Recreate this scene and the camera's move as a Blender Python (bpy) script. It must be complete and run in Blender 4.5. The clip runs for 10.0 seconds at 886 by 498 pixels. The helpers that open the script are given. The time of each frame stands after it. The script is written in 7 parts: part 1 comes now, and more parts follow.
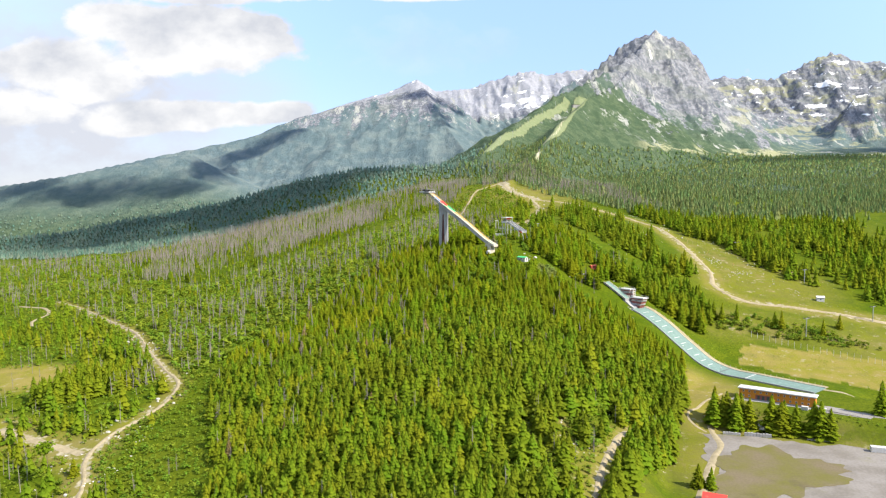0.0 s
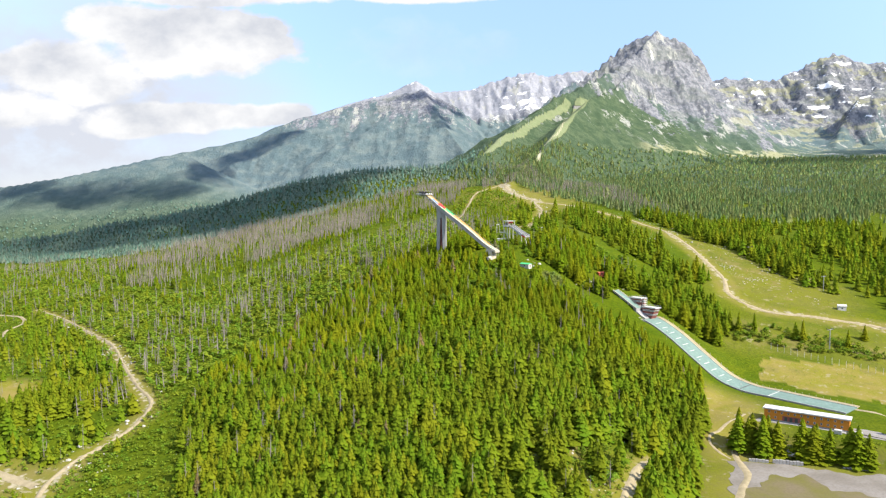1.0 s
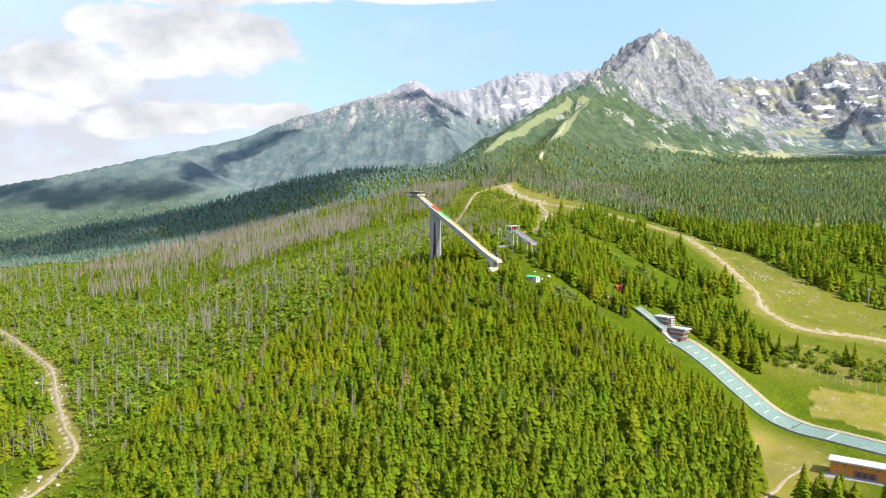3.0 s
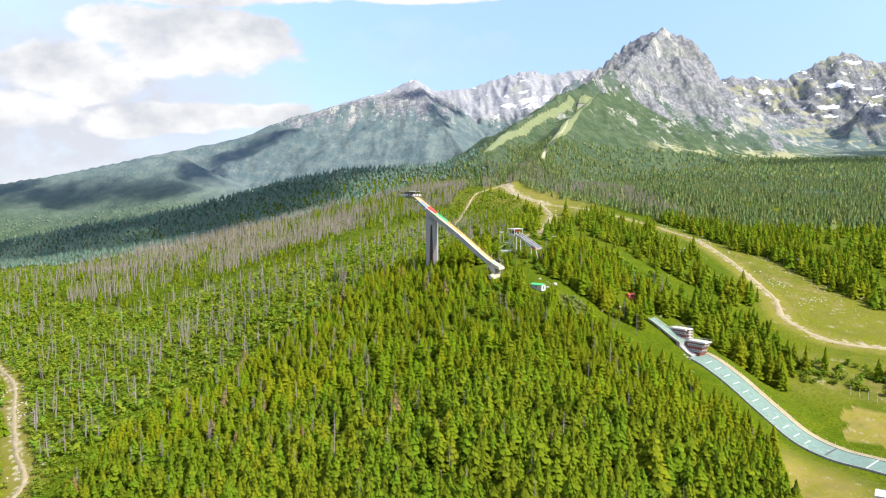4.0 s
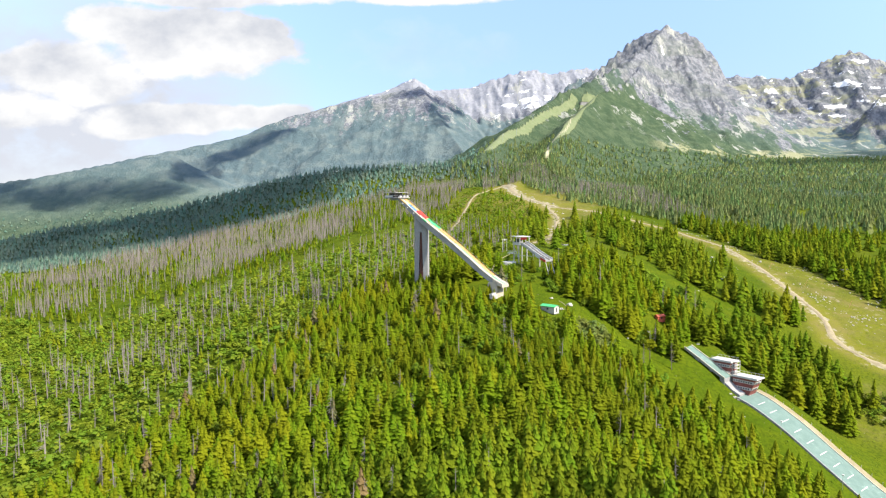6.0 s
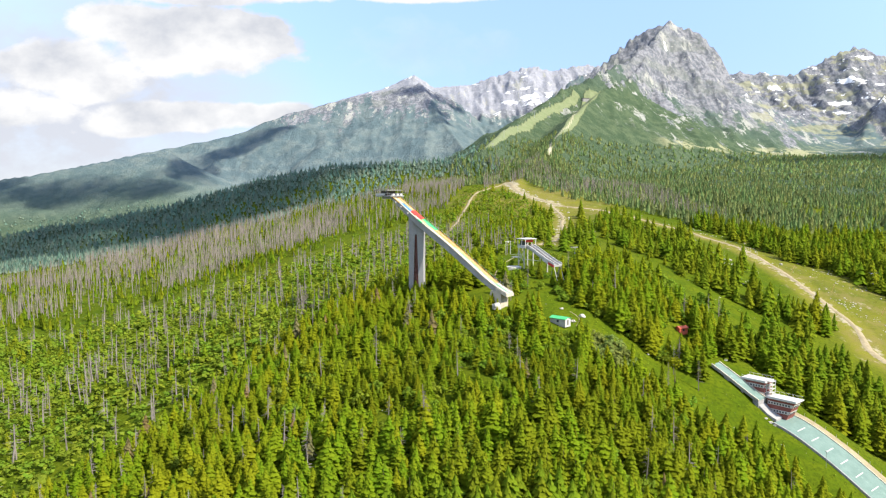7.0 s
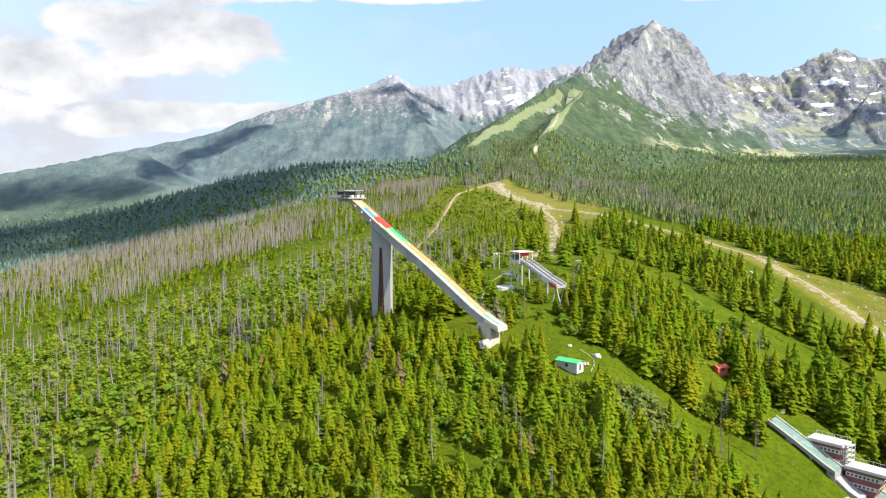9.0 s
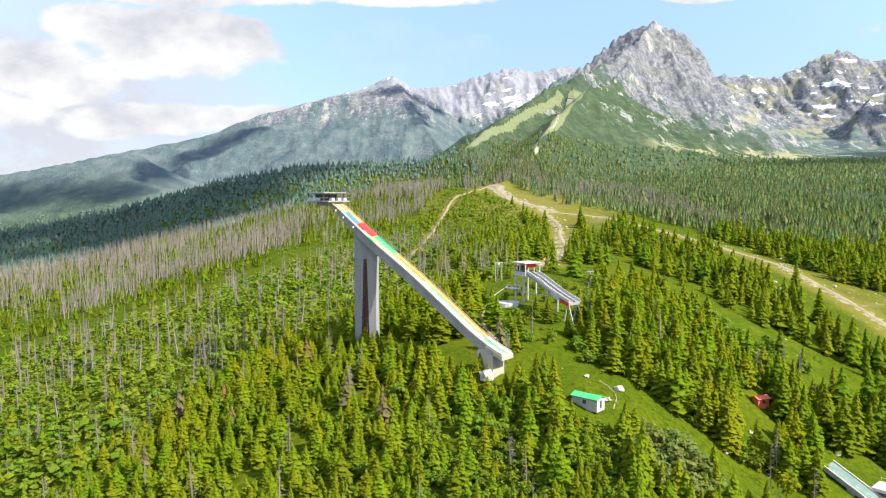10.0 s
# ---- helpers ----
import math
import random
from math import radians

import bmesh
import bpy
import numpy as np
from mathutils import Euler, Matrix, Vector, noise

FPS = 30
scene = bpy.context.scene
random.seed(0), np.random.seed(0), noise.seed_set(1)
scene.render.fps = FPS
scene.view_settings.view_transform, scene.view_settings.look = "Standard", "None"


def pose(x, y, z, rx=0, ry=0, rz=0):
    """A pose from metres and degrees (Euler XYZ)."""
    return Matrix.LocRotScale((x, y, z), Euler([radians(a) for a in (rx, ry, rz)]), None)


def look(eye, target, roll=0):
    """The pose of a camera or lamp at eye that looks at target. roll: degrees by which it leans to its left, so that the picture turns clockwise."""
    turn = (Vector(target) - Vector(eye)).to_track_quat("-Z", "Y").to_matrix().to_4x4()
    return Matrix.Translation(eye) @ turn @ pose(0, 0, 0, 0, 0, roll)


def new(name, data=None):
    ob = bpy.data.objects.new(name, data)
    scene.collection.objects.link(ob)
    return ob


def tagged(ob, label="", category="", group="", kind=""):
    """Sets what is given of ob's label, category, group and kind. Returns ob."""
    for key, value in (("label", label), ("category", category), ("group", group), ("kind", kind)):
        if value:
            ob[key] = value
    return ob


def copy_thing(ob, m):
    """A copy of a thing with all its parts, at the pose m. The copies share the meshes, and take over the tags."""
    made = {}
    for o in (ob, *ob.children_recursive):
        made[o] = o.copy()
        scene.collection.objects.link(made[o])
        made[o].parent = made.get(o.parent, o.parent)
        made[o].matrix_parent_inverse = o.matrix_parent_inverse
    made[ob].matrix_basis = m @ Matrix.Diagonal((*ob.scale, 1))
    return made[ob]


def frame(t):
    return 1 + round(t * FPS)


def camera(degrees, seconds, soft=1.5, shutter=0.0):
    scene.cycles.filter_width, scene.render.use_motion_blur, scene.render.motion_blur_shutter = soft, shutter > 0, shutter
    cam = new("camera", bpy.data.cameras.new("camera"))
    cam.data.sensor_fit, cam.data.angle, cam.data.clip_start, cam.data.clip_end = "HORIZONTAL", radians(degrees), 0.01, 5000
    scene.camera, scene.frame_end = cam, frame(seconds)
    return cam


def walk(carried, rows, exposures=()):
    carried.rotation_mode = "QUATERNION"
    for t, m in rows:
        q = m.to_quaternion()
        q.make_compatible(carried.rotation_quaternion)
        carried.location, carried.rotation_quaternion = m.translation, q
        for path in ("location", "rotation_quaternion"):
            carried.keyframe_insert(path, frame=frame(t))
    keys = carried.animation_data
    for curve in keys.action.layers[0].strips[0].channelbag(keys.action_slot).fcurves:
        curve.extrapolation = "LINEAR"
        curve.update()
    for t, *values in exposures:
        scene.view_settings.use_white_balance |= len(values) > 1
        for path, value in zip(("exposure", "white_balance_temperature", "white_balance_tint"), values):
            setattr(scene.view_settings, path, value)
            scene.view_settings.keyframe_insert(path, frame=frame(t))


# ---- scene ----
cam = camera(64.7, 10.0, soft=1.25)
PATH = [
    (0, (0.959, 1.005, 99.421), (0.951, 2.998, 99.259), -0.5),
    (0.5, (1.47, 18.54, 99.357), (1.462, 20.534, 99.201), -0.5),
    (1, (2.203, 36.383, 99.357), (2.196, 38.377, 99.201), -0.5),
    (1.5, (3.24, 54.524, 99.449), (3.233, 56.518, 99.293), -0.6),
    (2, (4.002, 72.685, 99.546), (3.996, 74.679, 99.39), -0.5),
    (2.5, (4.793, 90.519, 99.583), (4.787, 92.513, 99.426), -0.4),
    (2.7, (5.126, 97.701, 99.591), (5.121, 99.695, 99.436), -0.4),
    (4, (7.482, 144.232, 99.688), (7.476, 146.226, 99.534), -0.3),
    (4.5, (8.61, 161.639, 99.767), (8.603, 163.634, 99.618), -0.3),
    (5, (9.697, 179.286, 99.918), (9.69, 181.281, 99.77), -0.2),
    (5.5, (10.83, 197.565, 99.969), (10.823, 199.559, 99.821), -0.2),
    (6.8, (12.787, 244.948, 100.045), (12.78, 246.942, 99.888), -0.5),
    (7, (13.023, 252.263, 100.056), (13.015, 254.257, 99.899), -0.3),
    (7.5, (13.716, 270.521, 100.096), (13.709, 272.515, 99.938), -0.3),
    (8, (14.284, 288.842, 100.196), (14.278, 290.835, 100.034), -0.2),
    (8.5, (15.073, 306.83, 100.224), (15.078, 308.824, 100.065), -0.2),
    (9, (16.032, 324.625, 100.263), (16.077, 326.618, 100.109), -0.2),
    (9.5, (17.004, 342.323, 100.338), (17.05, 344.317, 100.189), -0.2),
    (10, (18.297, 360.221, 100.367), (18.345, 362.215, 100.22), -0.2),
]
walk(cam, [(t, look(eye, target, roll)) for t, eye, target, roll in PATH])
# ---- daylight ----
SUN_FROM = Vector((0.74, -0.44, 0.80)).normalized()
sun = new("sun", bpy.data.lights.new("sun", "SUN"))
sun.data.energy, sun.data.angle, sun.data.color = 3.8, radians(0.53), (1.0, 0.92, 0.77)
sun.matrix_world = look(SUN_FROM * 3000, (0, 0, 0))

world = bpy.data.worlds.new("sky")
scene.world = world
world.use_nodes = True
wn, wl_ = world.node_tree.nodes, world.node_tree.links
wn.clear()


def wnode(kind, **values):
    n = wn.new(kind)
    for key, value in values.items():
        n.inputs[key].default_value = value
    return n


def wmath(op, a, b=None, c=None, clamp=False):
    n = wn.new("ShaderNodeMath")
    n.operation, n.use_clamp = op, clamp
    for i, v in enumerate((a, b, c)):
        if v is None:
            continue
        if isinstance(v, (int, float)):
            n.inputs[i].default_value = v
        else:
            wl_.new(v, n.inputs[i])
    return n.outputs[0]


sky = wn.new("ShaderNodeTexSky")
sky.sky_type, sky.sun_disc = "NISHITA", False
sky.sun_elevation = math.asin(SUN_FROM.z)
sky.sun_rotation = math.atan2(SUN_FROM.x, SUN_FROM.y)
sky.altitude, sky.air_density, sky.dust_density, sky.ozone_density = 1400, 1.0, 0.6, 2.0
coord = wn.new("ShaderNodeTexCoord")
split = wn.new("ShaderNodeSeparateXYZ")
wl_.new(coord.outputs["Generated"], split.inputs[0])
# clouds lie on the dome by bearing (to the east of north) and height
ahead = wmath("MAXIMUM", split.outputs[1], 0.08)
east = wmath("DIVIDE", split.outputs[0], ahead)
high = wmath("DIVIDE", split.outputs[2], ahead)
place = wn.new("ShaderNodeCombineXYZ")
wl_.new(east, place.inputs[0])
wl_.new(wmath("MULTIPLY", high, 1.5), place.inputs[1])


def wnoise(scale, detail, rough, dx=0.0):
    n = wnode("ShaderNodeTexNoise", Scale=scale, Detail=detail, Roughness=rough)
    shift = wn.new("ShaderNodeVectorMath")
    shift.inputs[1].default_value = (dx, dx * 0.7, 0.3)
    wl_.new(place.outputs[0], shift.inputs[0])
    wl_.new(shift.outputs[0], n.inputs["Vector"])
    return n.outputs["Fac"]


puffs = wmath("SUBTRACT", wnoise(8.0, 12, 0.6), 0.5)
wisps = wmath("SUBTRACT", wnoise(13.0, 6, 0.6, 4.0), 0.5)


def bank(cx, cz, w, h):
    a = wmath("DIVIDE", wmath("SUBTRACT", east, cx), w)
    b = wmath("DIVIDE", wmath("SUBTRACT", high, cz), h)
    return wmath("SUBTRACT", 1.0, wmath("ADD", wmath("POWER", wmath("ABSOLUTE", a), 2.0), wmath("POWER", wmath("ABSOLUTE", b), 2.0)))


cover = None
for spot in ((-0.53, 0.180, 0.10, 0.045), (-0.35, 0.215, 0.135, 0.046), (-0.455, 0.238, 0.075, 0.032), (-0.61, 0.125, 0.075, 0.030), (-0.36, 0.112, 0.13, 0.021),
             (-0.23, 0.115, 0.05, 0.016), (-0.44, 0.100, 0.06, 0.018), (-0.30, 0.285, 0.16, 0.020), (0.0, 0.280, 0.13, 0.014),
             (0.38, 0.285, 0.07, 0.012), (0.98, 0.28, 0.25, 0.06)):
    b = bank(*spot)
    cover = b if cover is None else wmath("MAXIMUM", cover, b)
cover = wmath("MAXIMUM", cover, -0.8)
dense = wmath("ADD", wmath("MULTIPLY", cover, 0.75), wmath("MULTIPLY", puffs, 2.9))
haze_bank = wmath("MAXIMUM", bank(-0.54, 0.12, 0.37, 0.20), 0.0)
veil = bank(-0.03, 0.205, 0.12, 0.045)
veil = wmath("ADD", wmath("MULTIPLY", wmath("MAXIMUM", veil, -1.0), 0.35), wmath("MULTIPLY", wisps, 1.4))
veil = wmath("MULTIPLY", wmath("SMOOTH_MIN", wmath("MAXIMUM", veil, 0.0), 1.0, 0.1), 0.45)
low = wmath("MULTIPLY", wmath("MULTIPLY_ADD", high, -9.0, 0.95, clamp=True), wmath("MULTIPLY_ADD", east, -2.2, -0.15, clamp=True))
fac = wmath("MAXIMUM", wmath("MULTIPLY_ADD", dense, 3.1, 0.42, clamp=True), wmath("MAXIMUM", veil, wmath("MULTIPLY", low, 0.15)), clamp=True)
# overhead and all round the same fair-weather clouds go on
dome = wnode("ShaderNodeTexNoise", Scale=3.2, Detail=6, Roughness=0.55)
wl_.new(coord.outputs["Generated"], dome.inputs["Vector"])
over = wmath("MULTIPLY_ADD", dome.outputs["Fac"], 6.0, -2.5, clamp=True)
in_view = wmath("MULTIPLY", wmath("MULTIPLY_ADD", split.outputs[1], 6.0, -0.6, clamp=True), wmath("MULTIPLY_ADD", high, -5.0, 2.75, clamp=True))
over = wmath("MULTIPLY", over, wmath("SUBTRACT", 1.0, in_view))
fac = wmath("ADD", wmath("MULTIPLY", fac, in_view), over, clamp=True)

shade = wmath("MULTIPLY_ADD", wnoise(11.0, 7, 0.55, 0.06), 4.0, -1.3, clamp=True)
body = wn.new("ShaderNodeMix")
body.data_type = "RGBA"
body.inputs[6].default_value, body.inputs[7].default_value = (1.84, 1.91, 2.08, 1), (2.66, 2.66, 2.68, 1)
wl_.new(shade, body.inputs[0])
# a clear early summer sky, paler towards the horizon
tint = wn.new("ShaderNodeMix")
tint.data_type, tint.blend_type = "RGBA", "MULTIPLY"
tint.inputs[0].default_value = 1.0
pale = wn.new("ShaderNodeMix")
pale.data_type = "RGBA"
pale.inputs[6].default_value, pale.inputs[7].default_value = (0.272, 0.272, 0.33, 1), (0.84, 0.78, 0.83, 1)
wl_.new(wmath("MULTIPLY", high, 3.6, clamp=True), pale.inputs[0])
zenith = wn.new("ShaderNodeMix")
zenith.data_type = "RGBA"
zenith.inputs[7].default_value = (2.5, 2.25, 2.1, 1)
wl_.new(wmath("MULTIPLY_ADD", split.outputs[2], 2.2, -0.75, clamp=True), zenith.inputs[0])
wl_.new(pale.outputs[2], zenith.inputs[6])
wl_.new(zenith.outputs[2], tint.inputs[7])
wl_.new(sky.outputs[0], tint.inputs[6])
mix = wn.new("ShaderNodeMix")
mix.data_type = "RGBA"
wl_.new(fac, mix.inputs[0])
misty = wn.new("ShaderNodeMix")
misty.data_type = "RGBA"
misty.inputs[7].default_value = (1.95, 2.04, 2.28, 1)
wl_.new(wmath("MULTIPLY", wmath("MULTIPLY", haze_bank, in_view), wmath("MULTIPLY_ADD", wisps, 1.6, 1.0), clamp=True), misty.inputs[0])
wl_.new(tint.outputs[2], misty.inputs[6])
wl_.new(misty.outputs[2], mix.inputs[6])
wl_.new(body.outputs[2], mix.inputs[7])
back = wnode("ShaderNodeBackground", Strength=0.15)
wl_.new(mix.outputs[2], back.inputs[0])
wout = wn.new("ShaderNodeOutputWorld")
wl_.new(back.outputs[0], wout.inputs[0])
scene.view_settings.exposure = 1.36
# ---- materials ----
def material(name, rough=0.8, spec=0.3, metal=0.0):
    mat = bpy.data.materials.new(name)
    mat.use_nodes = True
    b = mat.node_tree.nodes["Principled BSDF"]
    b.inputs["Roughness"].default_value = rough
    b.inputs["Specular IOR Level"].default_value = spec
    b.inputs["Metallic"].default_value = metal
    return mat, mat.node_tree, b


class Net:
    """Short ways to add nodes to a material."""

    def __init__(self, tree):
        self.t = tree

    def put(self, sock, v):
        if isinstance(v, bpy.types.NodeSocket):
            self.t.links.new(v, sock)
        elif v is not None:
            sock.default_value = v

    def math(self, op, a, b=None, c=None, clamp=False):
        n = self.t.nodes.new("ShaderNodeMath")
        n.operation, n.use_clamp = op, clamp
        for i, v in enumerate((a, b, c)):
            self.put(n.inputs[i], v)
        return n.outputs[0]

    def noise(self, scale, detail=4, rough=0.55, vec=None, kind="Fac"):
        n = self.t.nodes.new("ShaderNodeTexNoise")
        n.inputs["Scale"].default_value, n.inputs["Detail"].default_value, n.inputs["Roughness"].default_value = scale, detail, rough
        if vec is None:
            vec = self.t.nodes.new("ShaderNodeNewGeometry").outputs["Position"]
        self.t.links.new(vec, n.inputs["Vector"])
        return n.outputs[kind]

    def stretch(self, sx, sy, sz):
        n = self.t.nodes.new("ShaderNodeVectorMath")
        n.operation = "MULTIPLY"
        n.inputs[1].default_value = (sx, sy, sz)
        self.t.links.new(self.t.nodes.new("ShaderNodeNewGeometry").outputs["Position"], n.inputs[0])
        return n.outputs[0]

    def step(self, v, lo, hi):
        n = self.t.nodes.new("ShaderNodeMapRange")
        n.interpolation_type = "SMOOTHSTEP"
        self.put(n.inputs["Value"], v)
        n.inputs["From Min"].default_value, n.inputs["From Max"].default_value = lo, hi
        return n.outputs[0]

    def mix(self, fac, a, b):
        n = self.t.nodes.new("ShaderNodeMix")
        n.data_type = "RGBA"
        for i, v in ((0, fac), (6, a), (7, b)):
            if isinstance(v, tuple) and len(v) == 3:
                v = (*v, 1)
            self.put(n.inputs[i], v)
        return n.outputs[2]

    def attr(self, name, out="Fac"):
        n = self.t.nodes.new("ShaderNodeAttribute")
        n.attribute_name = name
        return n.outputs[out]

    def xyz(self, v):
        n = self.t.nodes.new("ShaderNodeSeparateXYZ")
        self.put(n.inputs[0], v)
        return n.outputs

    def geo(self, out):
        return self.t.nodes.new("ShaderNodeNewGeometry").outputs[out]

    def bump(self, h, strength, dist, bsdf):
        n = self.t.nodes.new("ShaderNodeBump")
        n.inputs["Strength"].default_value, n.inputs["Distance"].default_value = strength, dist
        self.put(n.inputs["Height"], h)
        self.t.links.new(n.outputs[0], bsdf.inputs["Normal"])


def weathered(name, a, b, scale, rough=0.8, spec=0.3, metal=0.0, bump=0.0, fine=8.0, stain=None, streak=False):
    """A surface that wanders between two colours at a coarse and a fine scale, with stains and relief."""
    mat, tree, bs = material(name, rough, spec, metal)
    n = Net(tree)
    vec = n.stretch(1, 1, 0.15) if streak else None
    col = n.mix(n.step(n.noise(scale, 5, vec=vec), 0.3, 0.7), a, b)
    grain = n.noise(scale * fine, 3)
    col = n.mix(n.math("MULTIPLY", n.step(grain, 0.35, 0.75), 0.35), col, tuple(0.6 * v for v in a))
    if stain:
        col = n.mix(n.math("MULTIPLY", n.step(n.noise(scale * 0.6, 6, 0.7, vec), 0.55, 0.75), 0.6), col, stain)
    tree.links.new(col, bs.inputs["Base Color"])
    if bump:
        n.bump(grain, 0.5, bump, bs)
    return mat


def foliage(name, dark, light, tip, source):
    """Needles and leaves; every tree has a tone of its own, paler fresh shoots at the ends of its boughs, and crown
    shade painted in towards the trunk.
    """
    mat, tree, bs = material(name, 0.9, 0.0)
    n = Net(tree)
    if source == "object":
        tone = tree.nodes.new("ShaderNodeObjectInfo").outputs["Random"]
    else:
        tone = n.attr("tone")
    fine = n.geo("Random Per Island")
    fresh = (light[0] * 0.55, light[1] * 0.95, light[2])
    col = n.mix(n.step(tone, 0.0, 0.5), dark, fresh)
    col = n.mix(n.step(tone, 0.45, 1.0), col, light)
    col = n.mix(n.math("MULTIPLY", n.step(n.noise(0.02, 3), 0.42, 0.68), 0.35), col, light)
    # boughs darken in colour towards the trunk, imitating shade between the tiers
    inner_shade = n.mix(0.42, col, tuple(0.7 * v for v in dark))
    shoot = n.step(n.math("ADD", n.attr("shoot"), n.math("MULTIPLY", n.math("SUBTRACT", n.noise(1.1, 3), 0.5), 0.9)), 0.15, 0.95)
    col = n.mix(shoot, inner_shade, col)
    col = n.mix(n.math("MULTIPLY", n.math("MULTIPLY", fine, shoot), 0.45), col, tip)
    needles = n.noise(2.4, 3, 0.65)
    col = n.mix(n.math("MULTIPLY", n.step(needles, 0.45, 0.65), 0.24), col, tuple(0.55 * v for v in dark))
    n.bump(n.math("ADD", needles, n.math("MULTIPLY", n.noise(0.9, 2), 0.8)), 0.8, 0.55, bs)
    tree.links.new(col, bs.inputs["Base Color"])
    glow = tree.nodes.new("ShaderNodeBsdfTranslucent")
    tree.links.new(col, glow.inputs[0])
    both = tree.nodes.new("ShaderNodeMixShader")
    both.inputs[0].default_value = 0.38
    tree.links.new(bs.outputs[0], both.inputs[1])
    tree.links.new(glow.outputs[0], both.inputs[2])
    tree.links.new(both.outputs[0], tree.nodes["Material Output"].inputs["Surface"])
    return mat


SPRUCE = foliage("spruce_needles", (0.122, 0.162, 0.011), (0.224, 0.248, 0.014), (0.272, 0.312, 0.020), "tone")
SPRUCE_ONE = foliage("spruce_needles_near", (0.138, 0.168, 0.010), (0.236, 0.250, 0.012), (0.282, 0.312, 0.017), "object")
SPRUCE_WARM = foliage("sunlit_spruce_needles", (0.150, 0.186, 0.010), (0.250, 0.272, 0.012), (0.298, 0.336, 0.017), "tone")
# distant forests: haze is put into the needles as paler, bluer colour
HAZED_FAR_SPRUCE = foliage("hazed_far_spruce_needles", (0.145, 0.184, 0.074), (0.262, 0.288, 0.098), (0.30, 0.325, 0.116), "tone")
HAZED_VALLEY_SPRUCE = foliage("hazed_valley_spruce_needles", (0.140, 0.198, 0.160), (0.236, 0.294, 0.215), (0.262, 0.318, 0.235), "tone")
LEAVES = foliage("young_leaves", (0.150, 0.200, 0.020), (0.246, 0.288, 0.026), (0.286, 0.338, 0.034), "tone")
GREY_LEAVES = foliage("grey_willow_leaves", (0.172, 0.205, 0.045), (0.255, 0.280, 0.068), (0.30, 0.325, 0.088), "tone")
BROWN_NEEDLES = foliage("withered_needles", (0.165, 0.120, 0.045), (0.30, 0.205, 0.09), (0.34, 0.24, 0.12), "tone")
DEAD = weathered("dead_wood", (0.186, 0.160, 0.140), (0.268, 0.240, 0.215), 0.08, 0.9, 0.1, streak=True)
BARK = weathered("spruce_bark", (0.10, 0.07, 0.05), (0.18, 0.13, 0.10), 1.5, 0.9, 0.1)

GROUND, gt, gb = material("alpine_ground", 1.0, 0.04)
n = Net(gt)
pos = n.geo("Position")
px, py, pz = n.xyz(pos)[0:3]
nz = n.xyz(n.geo("Normal"))[2]
zone = n.xyz(n.attr("zone", "Vector"))
big, mid, fine = n.noise(0.012, 4), n.noise(0.09, 5), n.noise(0.7, 4)
grass = n.mix(n.step(mid, 0.3, 0.7), (0.050, 0.082, 0.003), (0.082, 0.108, 0.004))
grass = n.mix(n.math("MULTIPLY", n.step(big, 0.45, 0.65), 0.6), grass, (0.098, 0.114, 0.007))
grass = n.mix(n.math("MULTIPLY", n.step(fine, 0.40, 0.68), 0.75), grass, (0.036, 0.056, 0.003))
dry = n.mix(n.step(mid, 0.35, 0.65), (0.186, 0.154, 0.040), (0.150, 0.146, 0.016))
dry = n.mix(n.math("MULTIPLY", n.step(fine, 0.5, 0.8), 0.5), dry, (0.25, 0.20, 0.10))
patchy = n.step(n.noise(0.045, 6, 0.68), 0.52, 0.62)
bald = n.step(n.noise(0.16, 5, 0.7), 0.58, 0.66)
col = n.mix(n.math("ADD", zone[0], n.math("MULTIPLY", n.math("SUBTRACT", mid, 0.5), n.math("MULTIPLY", zone[0], 1.2)), clamp=True), grass, dry)
col = n.mix(n.math("MULTIPLY", patchy, n.math("MULTIPLY", n.step(zone[0], 0.05, 0.35), 0.55)), col, (0.155, 0.125, 0.05))
col = n.mix(n.math("MULTIPLY", bald, n.math("MULTIPLY", n.step(zone[0], 0.1, 0.4), 0.6)), col, (0.26, 0.225, 0.15))
gravel = n.mix(n.step(n.noise(0.35, 5), 0.35, 0.7), (0.33, 0.29, 0.20), (0.24, 0.215, 0.16))
gfac = n.step(n.math("ADD", zone[1], n.math("MULTIPLY", n.math("SUBTRACT", n.noise(0.22, 5, 0.6), 0.5), 1.1)), 0.42, 0.62)
col = n.mix(n.math("MULTIPLY", gfac, n.step(zone[1], 0.02, 0.2)), col, gravel)
# boulders lying about in the meadows
stones = n.step(n.noise(0.45, 2, 0.5), 0.735, 0.76)
col = n.mix(n.math("MULTIPLY", stones, n.math("MULTIPLY", n.step(n.noise(0.02, 2), 0.45, 0.6), 0.8)), col, (0.42, 0.40, 0.36))
# mown pistes, their pale colour partly painted-in haze
mown = n.mix(n.step(mid, 0.3, 0.7), (0.135, 0.165, 0.080), (0.165, 0.188, 0.105))
mown = n.mix(n.step(zone[1], 0.25, 0.5), mown, (0.34, 0.31, 0.22))
col = n.mix(n.step(py, 1330, 1480), col, mown)
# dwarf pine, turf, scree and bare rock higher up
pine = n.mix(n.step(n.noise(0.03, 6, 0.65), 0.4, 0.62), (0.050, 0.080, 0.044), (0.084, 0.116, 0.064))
# beyond, the pine is painted paler and bluer to imitate haze
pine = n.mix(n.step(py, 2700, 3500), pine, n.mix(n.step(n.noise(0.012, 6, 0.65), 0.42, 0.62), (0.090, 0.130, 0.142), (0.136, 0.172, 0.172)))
down = n.stretch(1.0, 0.35, 0.42)
rockn = n.noise(0.05, 10, 0.72)
cracks = n.noise(0.034, 9, 0.72, down)
